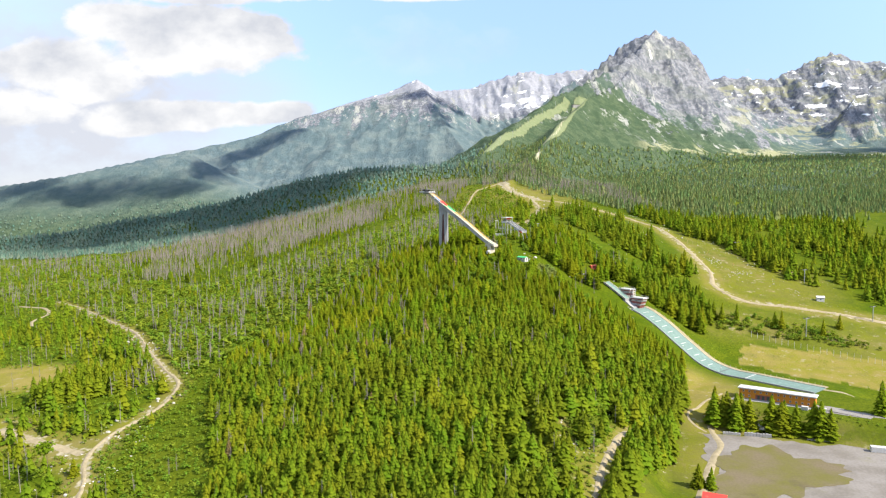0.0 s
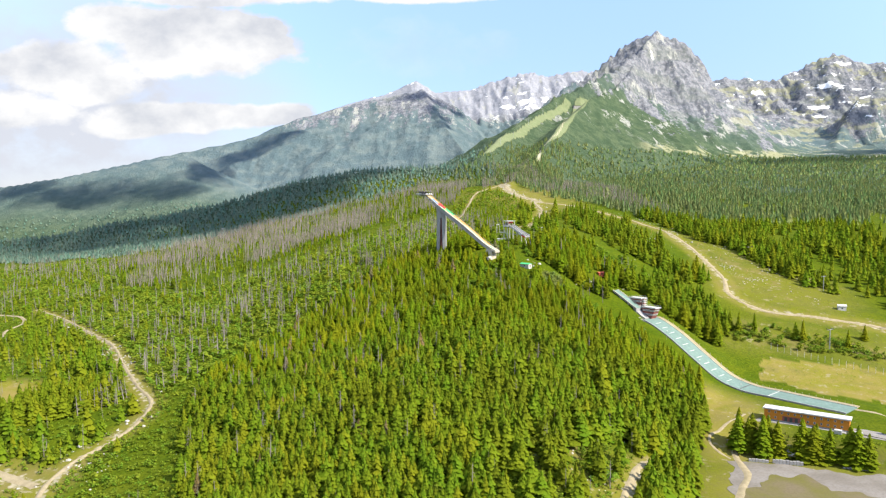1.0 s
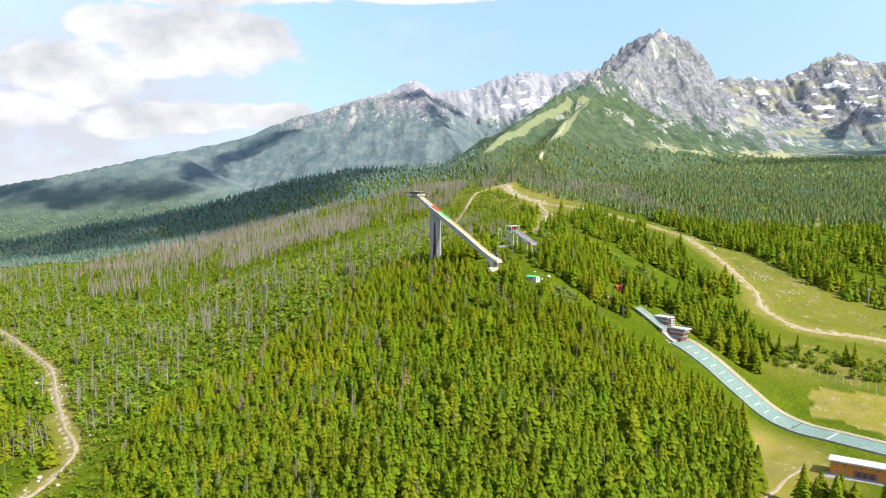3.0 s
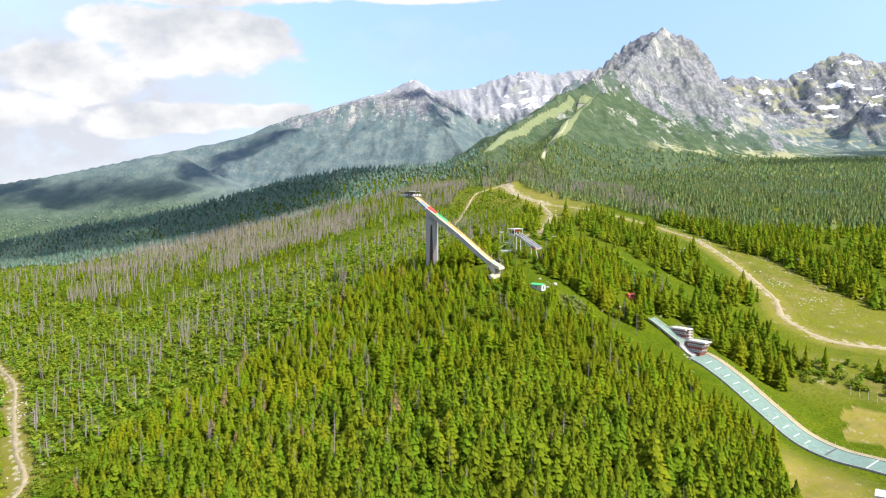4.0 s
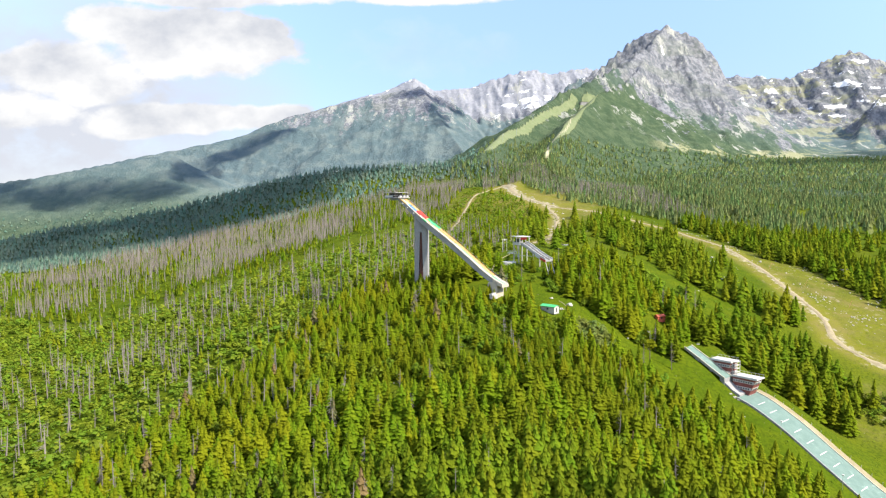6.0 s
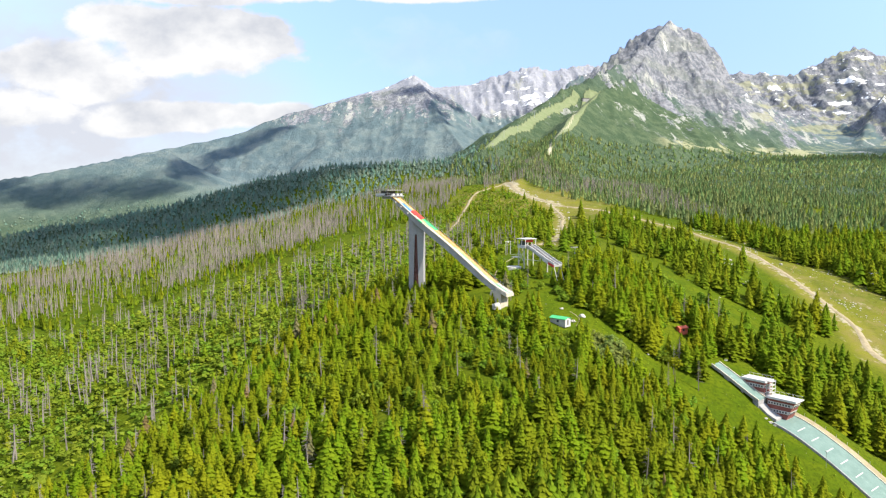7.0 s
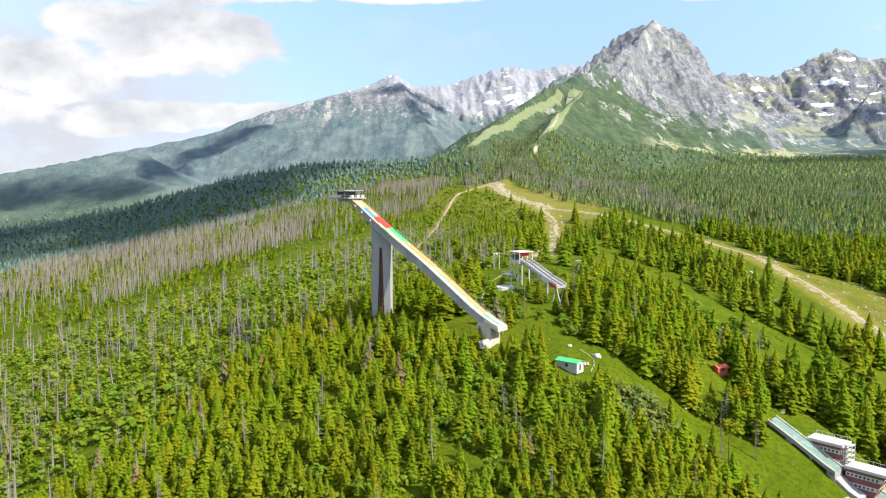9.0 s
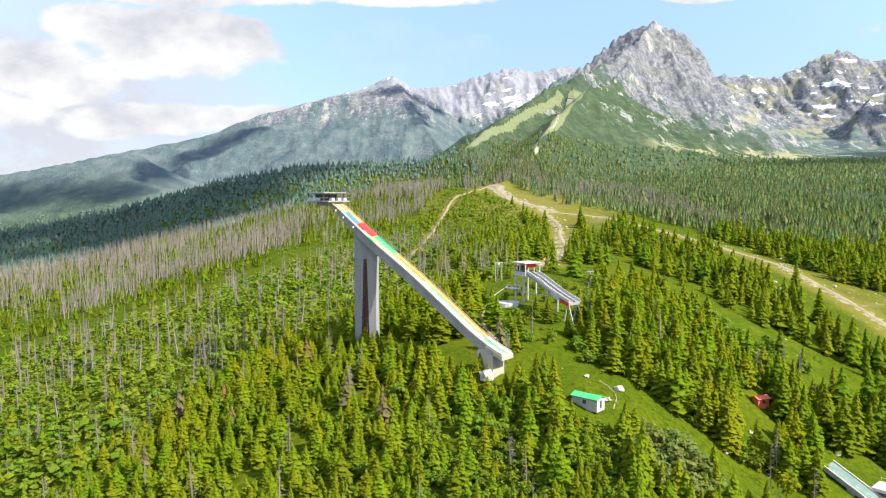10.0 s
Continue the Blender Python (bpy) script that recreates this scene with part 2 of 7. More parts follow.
# grey granite, with a blue tint standing in for haze
rock = n.mix(n.step(rockn, 0.44, 0.56), (0.136, 0.144, 0.162), (0.240, 0.246, 0.266))
rock = n.mix(n.math("MULTIPLY", n.step(cracks, 0.50, 0.58), 0.75), rock, (0.094, 0.106, 0.126))
rock = n.mix(n.math("MULTIPLY", n.step(n.noise(0.0045, 5, 0.6, n.stretch(1, 1, 2)), 0.52, 0.62), 0.35), rock, (0.180, 0.200, 0.160))
# the far crest is paler still, its haze put into the rock colour
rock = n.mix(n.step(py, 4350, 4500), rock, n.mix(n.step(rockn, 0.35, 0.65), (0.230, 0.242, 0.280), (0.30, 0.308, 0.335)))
cirque = n.math("MULTIPLY", n.step(px, 1150, 1400), n.step(py, 2900, 3200))
# the line of the dwarf pine lies lower towards the east face of the great peak and higher on its spur
line = n.math("MULTIPLY_ADD", n.step(px, 560, 900), -215.0, 600.0)
line = n.math("MULTIPLY_ADD", n.step(px, 200, -50), -75.0, line)
line = n.math("MULTIPLY_ADD", n.step(py, 4350, 4450), -300.0, line)
over_line = n.math("MULTIPLY", n.math("SUBTRACT", pz, line), 0.0045)
ragged = n.math("MULTIPLY_ADD", n.math("SUBTRACT", n.noise(0.011, 9, 0.70, down), 0.5), 4.2, n.math("MULTIPLY", n.math("SUBTRACT", n.noise(0.045, 6, 0.7), 0.5), 1.8))
bare = n.step(n.math("ADD", over_line, ragged), -0.02, 0.10)
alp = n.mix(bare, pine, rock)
# pale boulder streams and dry turf below the faces
streams = n.math("MULTIPLY", n.step(n.noise(0.016, 9, 0.72, n.stretch(1.0, 0.5, 0.3)), 0.575, 0.60), n.math("MAXIMUM", n.step(px, 150, 420), n.step(pz, 430, 520)))
belt = n.math("MULTIPLY", n.step(n.math("SUBTRACT", pz, line), -330.0, -200.0), n.step(pz, 225, 250))
alp = n.mix(n.math("MULTIPLY", n.math("MULTIPLY", streams, belt), 0.9), alp, (0.33, 0.335, 0.305))
turf = n.step(n.noise(0.007, 8, 0.68, n.stretch(0.7, 1.4, 2.0)), 0.53, 0.58)
alp = n.mix(n.math("MULTIPLY", turf, n.math("MULTIPLY", n.math("MAXIMUM", n.math("MULTIPLY", cirque, 0.7), n.math("MULTIPLY", n.step(px, 600, 700), n.math("MULTIPLY", n.step(pz, 222, 236), n.step(pz, 275, 255)))), 0.85)), alp, (0.300, 0.300, 0.175))
# last snow: a few large fields in the hollows, small remnants elsewhere
hollows = None
for cx, cz, wx, wz in ((575, 690, 120, 85), (380, 640, 70, 30), (1815, 668, 95, 26), (2130, 690, 110, 34), (2310, 828, 110, 30), (1320, 488, 50, 16), (2040, 556, 110, 16), (985, 735, 9, 42), (1068, 822, 18, 10)):
    a_ = n.math("POWER", n.math("ABSOLUTE", n.math("DIVIDE", n.math("SUBTRACT", px, cx), wx)), 2.0)
    b_ = n.math("POWER", n.math("ABSOLUTE", n.math("DIVIDE", n.math("SUBTRACT", pz, cz), wz)), 2.0)
    spot_ = n.math("SUBTRACT", 1.0, n.math("ADD", a_, b_), clamp=True)
    hollows = spot_ if hollows is None else n.math("MAXIMUM", hollows, spot_)
drift = n.noise(0.0105, 7, 0.60, n.stretch(0.75, 1.5, 2.2))
snow = n.step(n.math("ADD", n.math("MULTIPLY_ADD", hollows, 0.22, -0.025), drift), 0.612, 0.622)
snow = n.math("MULTIPLY", snow, n.math("MULTIPLY", n.step(pz, 330, 430), n.math("MAXIMUM", n.math("MAXIMUM", n.step(py, 4330, 4450), n.math("MULTIPLY", n.step(px, 1250, 1400), n.step(py, 3200, 3300))), n.math("MULTIPLY", n.step(hollows, 0.02, 0.2), n.step(py, 3300, 3350)))))
alp = n.mix(snow, alp, (0.82, 0.84, 0.86))
high_up = n.step(n.math("ADD", zone[2], n.math("MULTIPLY", n.math("SUBTRACT", n.noise(0.01, 6, 0.6), 0.5), 0.9)), 0.35, 0.65)
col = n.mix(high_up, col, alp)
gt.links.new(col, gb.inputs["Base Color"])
relief = n.math("ADD", n.math("MULTIPLY", rockn, n.math("MULTIPLY", high_up, 16.0)), n.math("MULTIPLY", fine, 0.35))
n.bump(relief, 0.8, 1.0, gb)

CONCRETE = weathered("weathered_concrete", (0.248, 0.244, 0.244), (0.331, 0.327, 0.322), 0.25, 0.85, 0.25, bump=0.01, stain=(0.19, 0.185, 0.18), streak=True)
GRAVEL = weathered("pale_gravel", (0.313, 0.262, 0.166), (0.230, 0.193, 0.120), 0.3, 0.95, 0.1, bump=0.05, stain=(0.20, 0.19, 0.09))
ASPHALT = weathered("grey_asphalt", (0.184, 0.170, 0.156), (0.239, 0.225, 0.207), 0.06, 0.95, 0.15, stain=(0.15, 0.125, 0.09))
MATTING = weathered("aqua_matting", (0.127, 0.190, 0.167), (0.156, 0.224, 0.199), 0.35, 0.9, 0.08, bump=0.02, stain=(0.30, 0.40, 0.36))
WHITE = weathered("white_paint", (0.534, 0.524, 0.497), (0.460, 0.451, 0.432), 0.4, 0.6, 0.4, stain=(0.38, 0.37, 0.35), streak=True)
BRICK_RED = weathered("dark_red_cladding", (0.20, 0.065, 0.055), (0.26, 0.09, 0.075), 0.8, 0.8, 0.3)
ORANGE = weathered("orange_render", (0.55, 0.215, 0.022), (0.48, 0.18, 0.02), 0.3, 0.8, 0.3)
RED = weathered("red_paint", (0.62, 0.045, 0.03), (0.50, 0.04, 0.03), 0.4, 0.6, 0.4, stain=(0.45, 0.15, 0.10))
BLUE = weathered("blue_paint", (0.04, 0.17, 0.46), (0.06, 0.24, 0.52), 0.4, 0.6, 0.4, stain=(0.15, 0.30, 0.45))
GREEN = weathered("green_sheet", (0.05, 0.40, 0.13), (0.08, 0.48, 0.18), 0.4, 0.55, 0.4)
PINK_GREEN = weathered("faded_green_matting", (0.10, 0.35, 0.20), (0.30, 0.42, 0.28), 0.5, 0.8, 0.3, stain=(0.45, 0.42, 0.33))
OCHRE = weathered("bleached_ochre_boards", (0.40, 0.23, 0.075), (0.46, 0.30, 0.13), 0.4, 0.8, 0.3, stain=(0.46, 0.38, 0.27))
STEEL = weathered("galvanised_steel", (0.42, 0.43, 0.44), (0.33, 0.34, 0.35), 1.0, 0.5, 0.5, 0.6)
DARK = weathered("dark_steel", (0.06, 0.055, 0.055), (0.10, 0.085, 0.08), 1.0, 0.6, 0.4, 0.3)
RUST = weathered("rusty_steel", (0.14, 0.055, 0.045), (0.20, 0.10, 0.08), 1.2, 0.8, 0.3)
STONE = weathered("pale_granite", (0.36, 0.345, 0.30), (0.46, 0.44, 0.40), 0.6, 0.9, 0.2, bump=0.05, stain=(0.25, 0.27, 0.16))
GLASS, _, glb = material("window_glass", 0.05, 0.5)
glb.inputs["Base Color"].default_value = (0.05, 0.06, 0.07, 1)
# ---- the lie of the land ----
def lerp_at(v, xs, zs):
    """Smooth interpolation through a few (place, value) pairs."""
    v = np.asarray(v, float)
    xs, zs = np.asarray(xs, float), np.asarray(zs, float)
    m = np.gradient(zs, xs)
    i = np.clip(np.searchsorted(xs, v) - 1, 0, len(xs) - 2)
    h = xs[i + 1] - xs[i]
    s = np.clip((v - xs[i]) / h, 0, 1)
    return ((2 * s**3 - 3 * s**2 + 1) * zs[i] + (s**3 - 2 * s**2 + s) * h * m[i]
            + (3 * s**2 - 2 * s**3) * zs[i + 1] + (s**3 - s**2) * h * m[i + 1])


def hash01(i, j, k=0):
    n = np.sin(i * 127.1 + j * 311.7 + k * 74.7) * 43758.5453
    return n - np.floor(n)


def vnoise(x, y, k=0):
    """Smooth value noise, 0 to 1."""
    i, j = np.floor(x), np.floor(y)
    u, v = x - i, y - j
    u, v = u * u * (3 - 2 * u), v * v * (3 - 2 * v)
    a, b = hash01(i, j, k), hash01(i + 1, j, k)
    c, d = hash01(i, j + 1, k), hash01(i + 1, j + 1, k)
    return a + (b - a) * u + (c - a) * v + (a - b - c + d) * u * v


def fbm(x, y, octaves=4, k=0):
    total, amp, norm = 0.0, 1.0, 0.0
    for o in range(octaves):
        total = total + amp * vnoise(x * 2**o + 17 * o, y * 2**o - 9 * o, k + o)
        norm += amp
        amp *= 0.5
    return total / norm


def ridged(x, y, octaves=5, k=0):
    total, amp, norm = 0.0, 1.0, 0.0
    for o in range(octaves):
        n = 1 - np.abs(2 * vnoise(x * 2**o + 31 * o, y * 2**o + 13 * o, k + o) - 1)
        total = total + amp * n * n
        norm += amp
        amp *= 0.5
    return total / norm


def along(x, y, line):
    """Distance to a polyline, and the height of the line near there."""
    best, high, mass = None, 0.0, 0.0
    for a, b in zip(line[:-1], line[1:]):
        ax, ay, az = a
        bx, by, bz = b
        size = math.hypot(bx - ax, by - ay)
        s = np.clip(((x - ax) * (bx - ax) + (y - ay) * (by - ay)) / size**2, 0, 1)
        d = np.hypot(x - ax - s * (bx - ax), y - ay - s * (by - ay))
        z = az + s * (bz - az)
        w = 1 / (d + 5.0) ** 5
        high, mass = high + w * z, mass + w
        best = d if best is None else np.minimum(best, d)
    return best, high / mass


def smax(a, b, k):
    h = np.clip(0.5 + 0.5 * (a - b) / k, 0, 1)
    return b + (a - b) * h + k * h * (1 - h)


# Ridges: the places of their crests, the fall beside them, how craggy they are.
RIDGES = [
    # the wooded shoulder behind the tower, and its long arm to the west
    ([(-1500, 1500, -25), (-800, 1440, 20), (-440, 1420, 84), (-290, 1410, 122), (-170, 1400, 146), (90, 1330, 150), (150, 1250, 130)], 0.30, 6, 300),
    # the spur that carries the pistes up to the great peak
    ([(100, 1120, 108), (170, 1400, 160), (240, 1700, 208), (330, 2080, 288), (500, 2520, 416), (690, 2880, 500)], 0.52, 24, 260),
    ([(500, 2520, 416), (690, 2880, 520), (880, 3280, 690), (1060, 3600, 905)], 1.0, 40, 160),
    ([(85, 1640, 186), (200, 2200, 296), (420, 2750, 455), (600, 3000, 540)], 0.50, 26, 200),
    ([(420, 2750, 455), (760, 3150, 640), (930, 3400, 770), (1060, 3600, 905)], 0.85, 40, 150),
    ([(1060, 3600, 905), (1250, 3850, 760), (1480, 4150, 640), (1700, 4500, 600)], 0.95, 50, 160),
    ([(1060, 3600, 905), (1100, 3585, 892), (1180, 3555, 840), (1275, 3520, 735), (1360, 3480, 500), (1430, 3400, 400), (1480, 3330, 330)], 1.15, 60, 130),
    ([(1060, 3600, 905), (1020, 3610, 897), (970, 3625, 880), (890, 3640, 825), (784, 3620, 738), (690, 3600, 680), (606, 3550, 626), (474, 3450, 528)], 1.2, 50, 130),
    # the far crest in the middle
    ([(-900, 4700, 620), (-500, 4750, 740), (-300, 4750, 800), (-180, 4750, 860), (-60, 4750, 780), (170, 4750, 800),
      (360, 4740, 848), (520, 4740, 905), (660, 4740, 880), (970, 4740, 905), (1400, 4600, 800)], 0.75, 60, 170),
    # the broad rounded mountain to the west
    ([(-3300, 3500, 80), (-2500, 3750, 110), (-2060, 3800, 205), (-1600, 3850, 305), (-1130, 3950, 405), (-850, 4050, 530),
      (-480, 4150, 640), (-130, 4200, 712), (60, 4250, 630), (230, 4300, 500)], 0.52, 40, 260),
    ([(-3300, 3000, 50), (-2350, 3250, 105), (-1800, 3300, 190), (-1250, 3450, 300)], 0.42, 14, 300),
    ([(-130, 4200, 712), (-60, 3950, 560), (40, 3650, 400), (90, 3400, 310)], 0.62, 50, 180),
    # the cirque and its peaks to the east
    ([(1370, 4250, 690), (1560, 4240, 770), (1760, 4232, 772), (1930, 4232, 748), (2140, 4232, 838), (2300, 4232, 905), (2450, 4200, 850),
      (2700, 4100, 810)], 0.72, 60, 150),
    ([(3300, 3500, 980), (2700, 3550, 800), (2300, 3550, 680), (2040, 3500, 560), (1880, 3400, 380), (1780, 3250, 285)], 0.72, 90, 150),
]


def base_land(x, y):
    """The hill with the jumps, the valley floors west and east of it, and the plain that rises to the mountains."""
    far = np.maximum(y - 1150, 0)
    west = lerp_at(y, [0, 250, 411, 520, 650, 900, 1200, 2000, 3400], [-52, -36, -19, -13, -12, 4, 8, -25, 10])
    west = west - 0.05 * np.maximum(-x - 380, 0) * np.clip((y - 300) / 900, 0.3, 1)
    east = lerp_at(y, [0, 300, 400, 450, 520, 592, 738, 900, 1150, 2000, 2900, 3400],
                   [-36, -34, -32, -26, -16, 2, 34, 57, 76, 150, 235, 290])
    east = east + np.clip((x - 1000) / 400, 0, 1) * lerp_at(y, [2900, 3400, 3900, 4400], [0, 40, 215, 330])
    side = np.clip((x + 150 + 0.10 * far) / (500 + 0.1 * far), 0, 1)
    side = side * side * (3 - 2 * side)
    cx = lerp_at(y, [0, 350, 480, 560, 640, 900, 1150], [5, 12, 40, 52, 62, 100, 100])
    crest = lerp_at(y, [0, 120, 225, 350, 430, 480, 530, 585, 640, 900, 1150, 1500],
                    [-46, -36, -12, 12, 24, 34, 45, 58.5, 64, 79, 112, 130])
    wl = lerp_at(y, [0, 360, 520, 640, 900, 1150], [100, 110, 165, 220, 340, 420])
    wr = lerp_at(y, [0, 360, 515, 640, 900, 1150], [85, 85, 92, 130, 190, 300])
    left = x < cx
    floor_z = np.where(left, west, np.where(y > 1000, west + (east - west) * side, east))
    blend = np.clip((y - 800) / 500, 0, 1)
    floor_z = floor_z * (1 - blend) + (west + (east - west) * side) * blend
    u = np.where(left, (cx - x) / wl, (x - cx) / wr)
    fade = 1 - np.clip((y - 1150) / 700, 0, 1)
    return floor_z + (crest - floor_z) * np.exp(-u * u) * fade


def flat_spot(z, x, y, cx, cy, w, h, turn, level, soft):
    """Levels a rectangle of ground."""
    c, s = math.cos(radians(turn)), math.sin(radians(turn))
    a, b = (x - cx) * c + (y - cy) * s, -(x - cx) * s + (y - cy) * c
    d = np.hypot(np.maximum(np.abs(a) - w, 0), np.maximum(np.abs(b) - h, 0))
    k = np.clip(1 - d / soft, 0, 1)
    k = k * k * (3 - 2 * k)
    return z + (level - z) * k


# the landing slope of the smaller jump: its left edge runs from the end of the table
SLOPE_A, SLOPE_DIR = (138.0, 516.0), (0.64, -0.768)


def slope_z(s):
    return lerp_at(s, [-40, -26, -12, -3, 0, 6, 20, 40, 58, 72, 90, 140], [33.0, 28.0, 20.4, 14.0, 12.2, 10.2, 3.4, -9.2, -19.6, -22.8, -23.0, -23.0])


def slope_frame(x, y):
    """Run down the landing slope, and distance to the right of its left edge."""
    s = (x - SLOPE_A[0]) * SLOPE_DIR[0] + (y - SLOPE_A[1]) * SLOPE_DIR[1]
    return s, -(x - SLOPE_A[0]) * SLOPE_DIR[1] + (y - SLOPE_A[1]) * SLOPE_DIR[0]


def calm(x, y):
    """1 on natural ground, 0 where it has been levelled."""
    s, q = slope_frame(x, y)
    cut = (np.abs(q - 10) < 16) & (s > -36) & (s < 146)
    lot = (np.abs(x - 195) < 110) & (y > 255) & (y < 425) & (x > 95)
    return np.where(cut | lot, 0.0, 1.0)


def micro(x, y):
    return (fbm(x / 7, y / 7, 3, 9) - 0.5) * 0.5 * calm(x, y)


def land(x, y):
    """Height of the ground, in metres."""
    x, y = np.asarray(x, float), np.asarray(y, float)
    z = base_land(x, y)
    for line, fall, crag, width in RIDGES:
        d, high = along(x, y, line)
        near = np.clip(1 - d / (6 * width), 0, 1)
        # crags cut into the flanks, less so on the crest itself
        rough = (ridged(x / width + 3 * crag, y / (2.6 * width), 4, crag) - 0.5) * crag * 2.2 * np.clip(d / width, 0, 1) * near
        rough = rough + (ridged(x / 62 + crag, y / 110, 3, crag + 2) - 0.5) * crag * 0.95 * np.clip(d / 60, 0.25, 1) * near * np.clip((x + 100) / 500, 0.4, 1)
        fallen = fall * d * (1 + 0.5 * np.exp(-d / (1.5 * width))) / (1 + d / (30 * width))
        z = smax(high - fallen + rough, z, 6 + crag * 0.5)
    # gullies and ribs down the bare faces
    bare = np.clip((z - 260) / 260, 0, 1) * np.clip((y - 2400) / 400, 0, 1) * np.clip((x + 300) / 500, 0.12, 1)
    z = z + ((ridged(x / 42 + 0.004 * y, y / 150, 3, 71) - 0.5) * 26 + (ridged(x / 17, y / 38, 2, 75) - 0.5) * 12) * bare
    z = z + (fbm(x / 90, y / 90, 3, 5) - 0.5) * 5 * np.clip((np.hypot(x, y) - 150) / 400, 0.3, 1.5)
    z = flat_spot(z, x, y, 195, 312, 88, 44, -14, -32.0, 20)
    z = flat_spot(z, x, y, 215, 393, 64, 25, -33, -23.0, 15)
    z = flat_spot(z, x, y, 32.5, 552.5, 4, 3, -41, 53.0, 6)
    # the cut of the landing slope
    s, q = slope_frame(x, y)
    near = np.clip(1 - (np.abs(q - 10) - 14) / 24, 0, 1) * np.clip((s + 44) / 14, 0, 1) * np.clip((158 - s) / 18, 0, 1)
    near = near * near * (3 - 2 * near)
    return z + (slope_z(s) - 0.6 - z) * near


def ground_z(x, y):
    return float(land(np.array([x]), np.array([y]))[0])
# ---- building helpers ----
def mesh_object(name, verts, faces, mat, attrs=None, smooth=False, normals=None):
    """One mesh from arrays; all faces have as many corners. normals: the lie of the foliage at each vertex."""
    me = bpy.data.meshes.new(name)
    verts, faces = np.ascontiguousarray(verts, np.float32), np.ascontiguousarray(faces, np.int32)
    k = faces.shape[1]
    me.vertices.add(len(verts))
    me.vertices.foreach_set("co", verts.ravel())
    me.loops.add(faces.size)
    me.loops.foreach_set("vertex_index", faces.ravel())
    me.polygons.add(len(faces))
    me.polygons.foreach_set("loop_start", np.arange(0, faces.size, k, dtype=np.int32))
    me.polygons.foreach_set("use_smooth", np.full(len(faces), smooth))
    for key, values in (attrs or {}).items():
        if values.ndim == 1:
            me.attributes.new(key, "FLOAT", "POINT").data.foreach_set("value", values.astype(np.float32))
        else:
            me.attributes.new(key, "FLOAT_VECTOR", "POINT").data.foreach_set("vector", values.astype(np.float32).ravel())
    me.materials.append(mat)
    me.update(calc_edges=True)
    if normals is not None:
        me.attributes.new("custom_normal", "FLOAT_VECTOR", "POINT").data.foreach_set("vector", np.ascontiguousarray(normals, np.float32).ravel())
    me.validate()
    return new(name, me)


def inside(x, y, poly):
    """Which points lie in a polygon."""
    hit = np.zeros(x.shape, bool)
    for (x0, y0), (x1, y1) in zip(poly, poly[1:] + poly[:1]):
        if y0 == y1:
            continue
        cross = ((y0 > y) != (y1 > y)) & (x < (x1 - x0) * (y - y0) / (y1 - y0) + x0)
        hit ^= cross
    return hit


def near_line(x, y, pts):
    return along(x, y, [(a, b, 0.0) for a, b in pts])[0]


# ---- plan: tracks, meadows, woods ----
ROAD_EAST = [(128, 965), (160, 945), (196, 897), (226, 843), (244, 800), (248, 710), (246, 645), (239, 615), (250, 592), (289, 580), (321, 571), (355, 558), (420, 540)]
ROAD_TOP = [(95, 1230), (93, 1140), (101, 1060), (112, 1000), (128, 965)]
TRACK_MID = [(120, 960), (122, 905), (112, 850), (101, 775), (84, 715), (70, 690)]
TRACK_WEST = [(93, 1150), (70, 1110), (50, 1072), (36, 990), (22, 869), (11, 773), (7, 750)]
ROAD_WEST = [(-150, 262), (-161, 301), (-173, 329), (-171, 355), (-165, 367), (-158, 393), (-161, 414), (-180, 441), (-211, 490), (-244, 543), (-283, 589), (-340, 653), (-387, 694)]
ROAD_FORK = [(-290, 372), (-234, 359), (-211, 349), (-177, 332)]
TRACK_FAR_WEST = [(-350, 585), (-362, 606), (-367, 640), (-385, 665), (-430, 690)]
TRACK_WOOD = [(52, 245), (59, 263), (66, 285), (74, 303), (84, 323), (96, 335)]
PISTE_EAST = [(560, 2800), (413, 2372), (315, 1989), (229, 1702), (186, 1421)]
PISTE_WEST = [(480, 2780), (316, 2423), (190, 2102), (101, 1724), (60, 1640)]
LANDING = [(52, 553), (63, 543), (78, 532), (90, 527), (104, 517), (122, 503)]
TRAIL_JUMP = [(52, 642), (45, 627), (39, 606), (37, 589), (40, 573), (43, 567)]
GRASS_RUN = [(122, 910), (111, 834), (117, 743), (128, 675), (148, 640), (173, 622), (196, 608), (225, 590)]
TRAIL_HUT = [(66.5, 551), (69, 547.5), (69.3, 544), (67.8, 540), (66, 536)]
WOOD = [(-80, 190), (-100, 291), (-132, 385), (-138, 440), (-100, 505), (-62, 565), (-30, 612), (20, 640), (48, 610), (62, 572), (72, 557), (90, 543), (104, 532), (114, 531), (124, 545), (150, 562),
        (134, 596), (106, 618), (74, 604), (40, 556), (56, 538), (70, 527), (88, 516), (116, 500), (152, 468), (150, 436), (138, 395), (122, 368), (108, 330), (88, 298), (62, 250), (40, 190)]


FIELD = [(221, 512), (208, 487), (229, 458), (281, 439), (345, 418), (380, 440), (330, 478), (309, 486), (261, 507)]


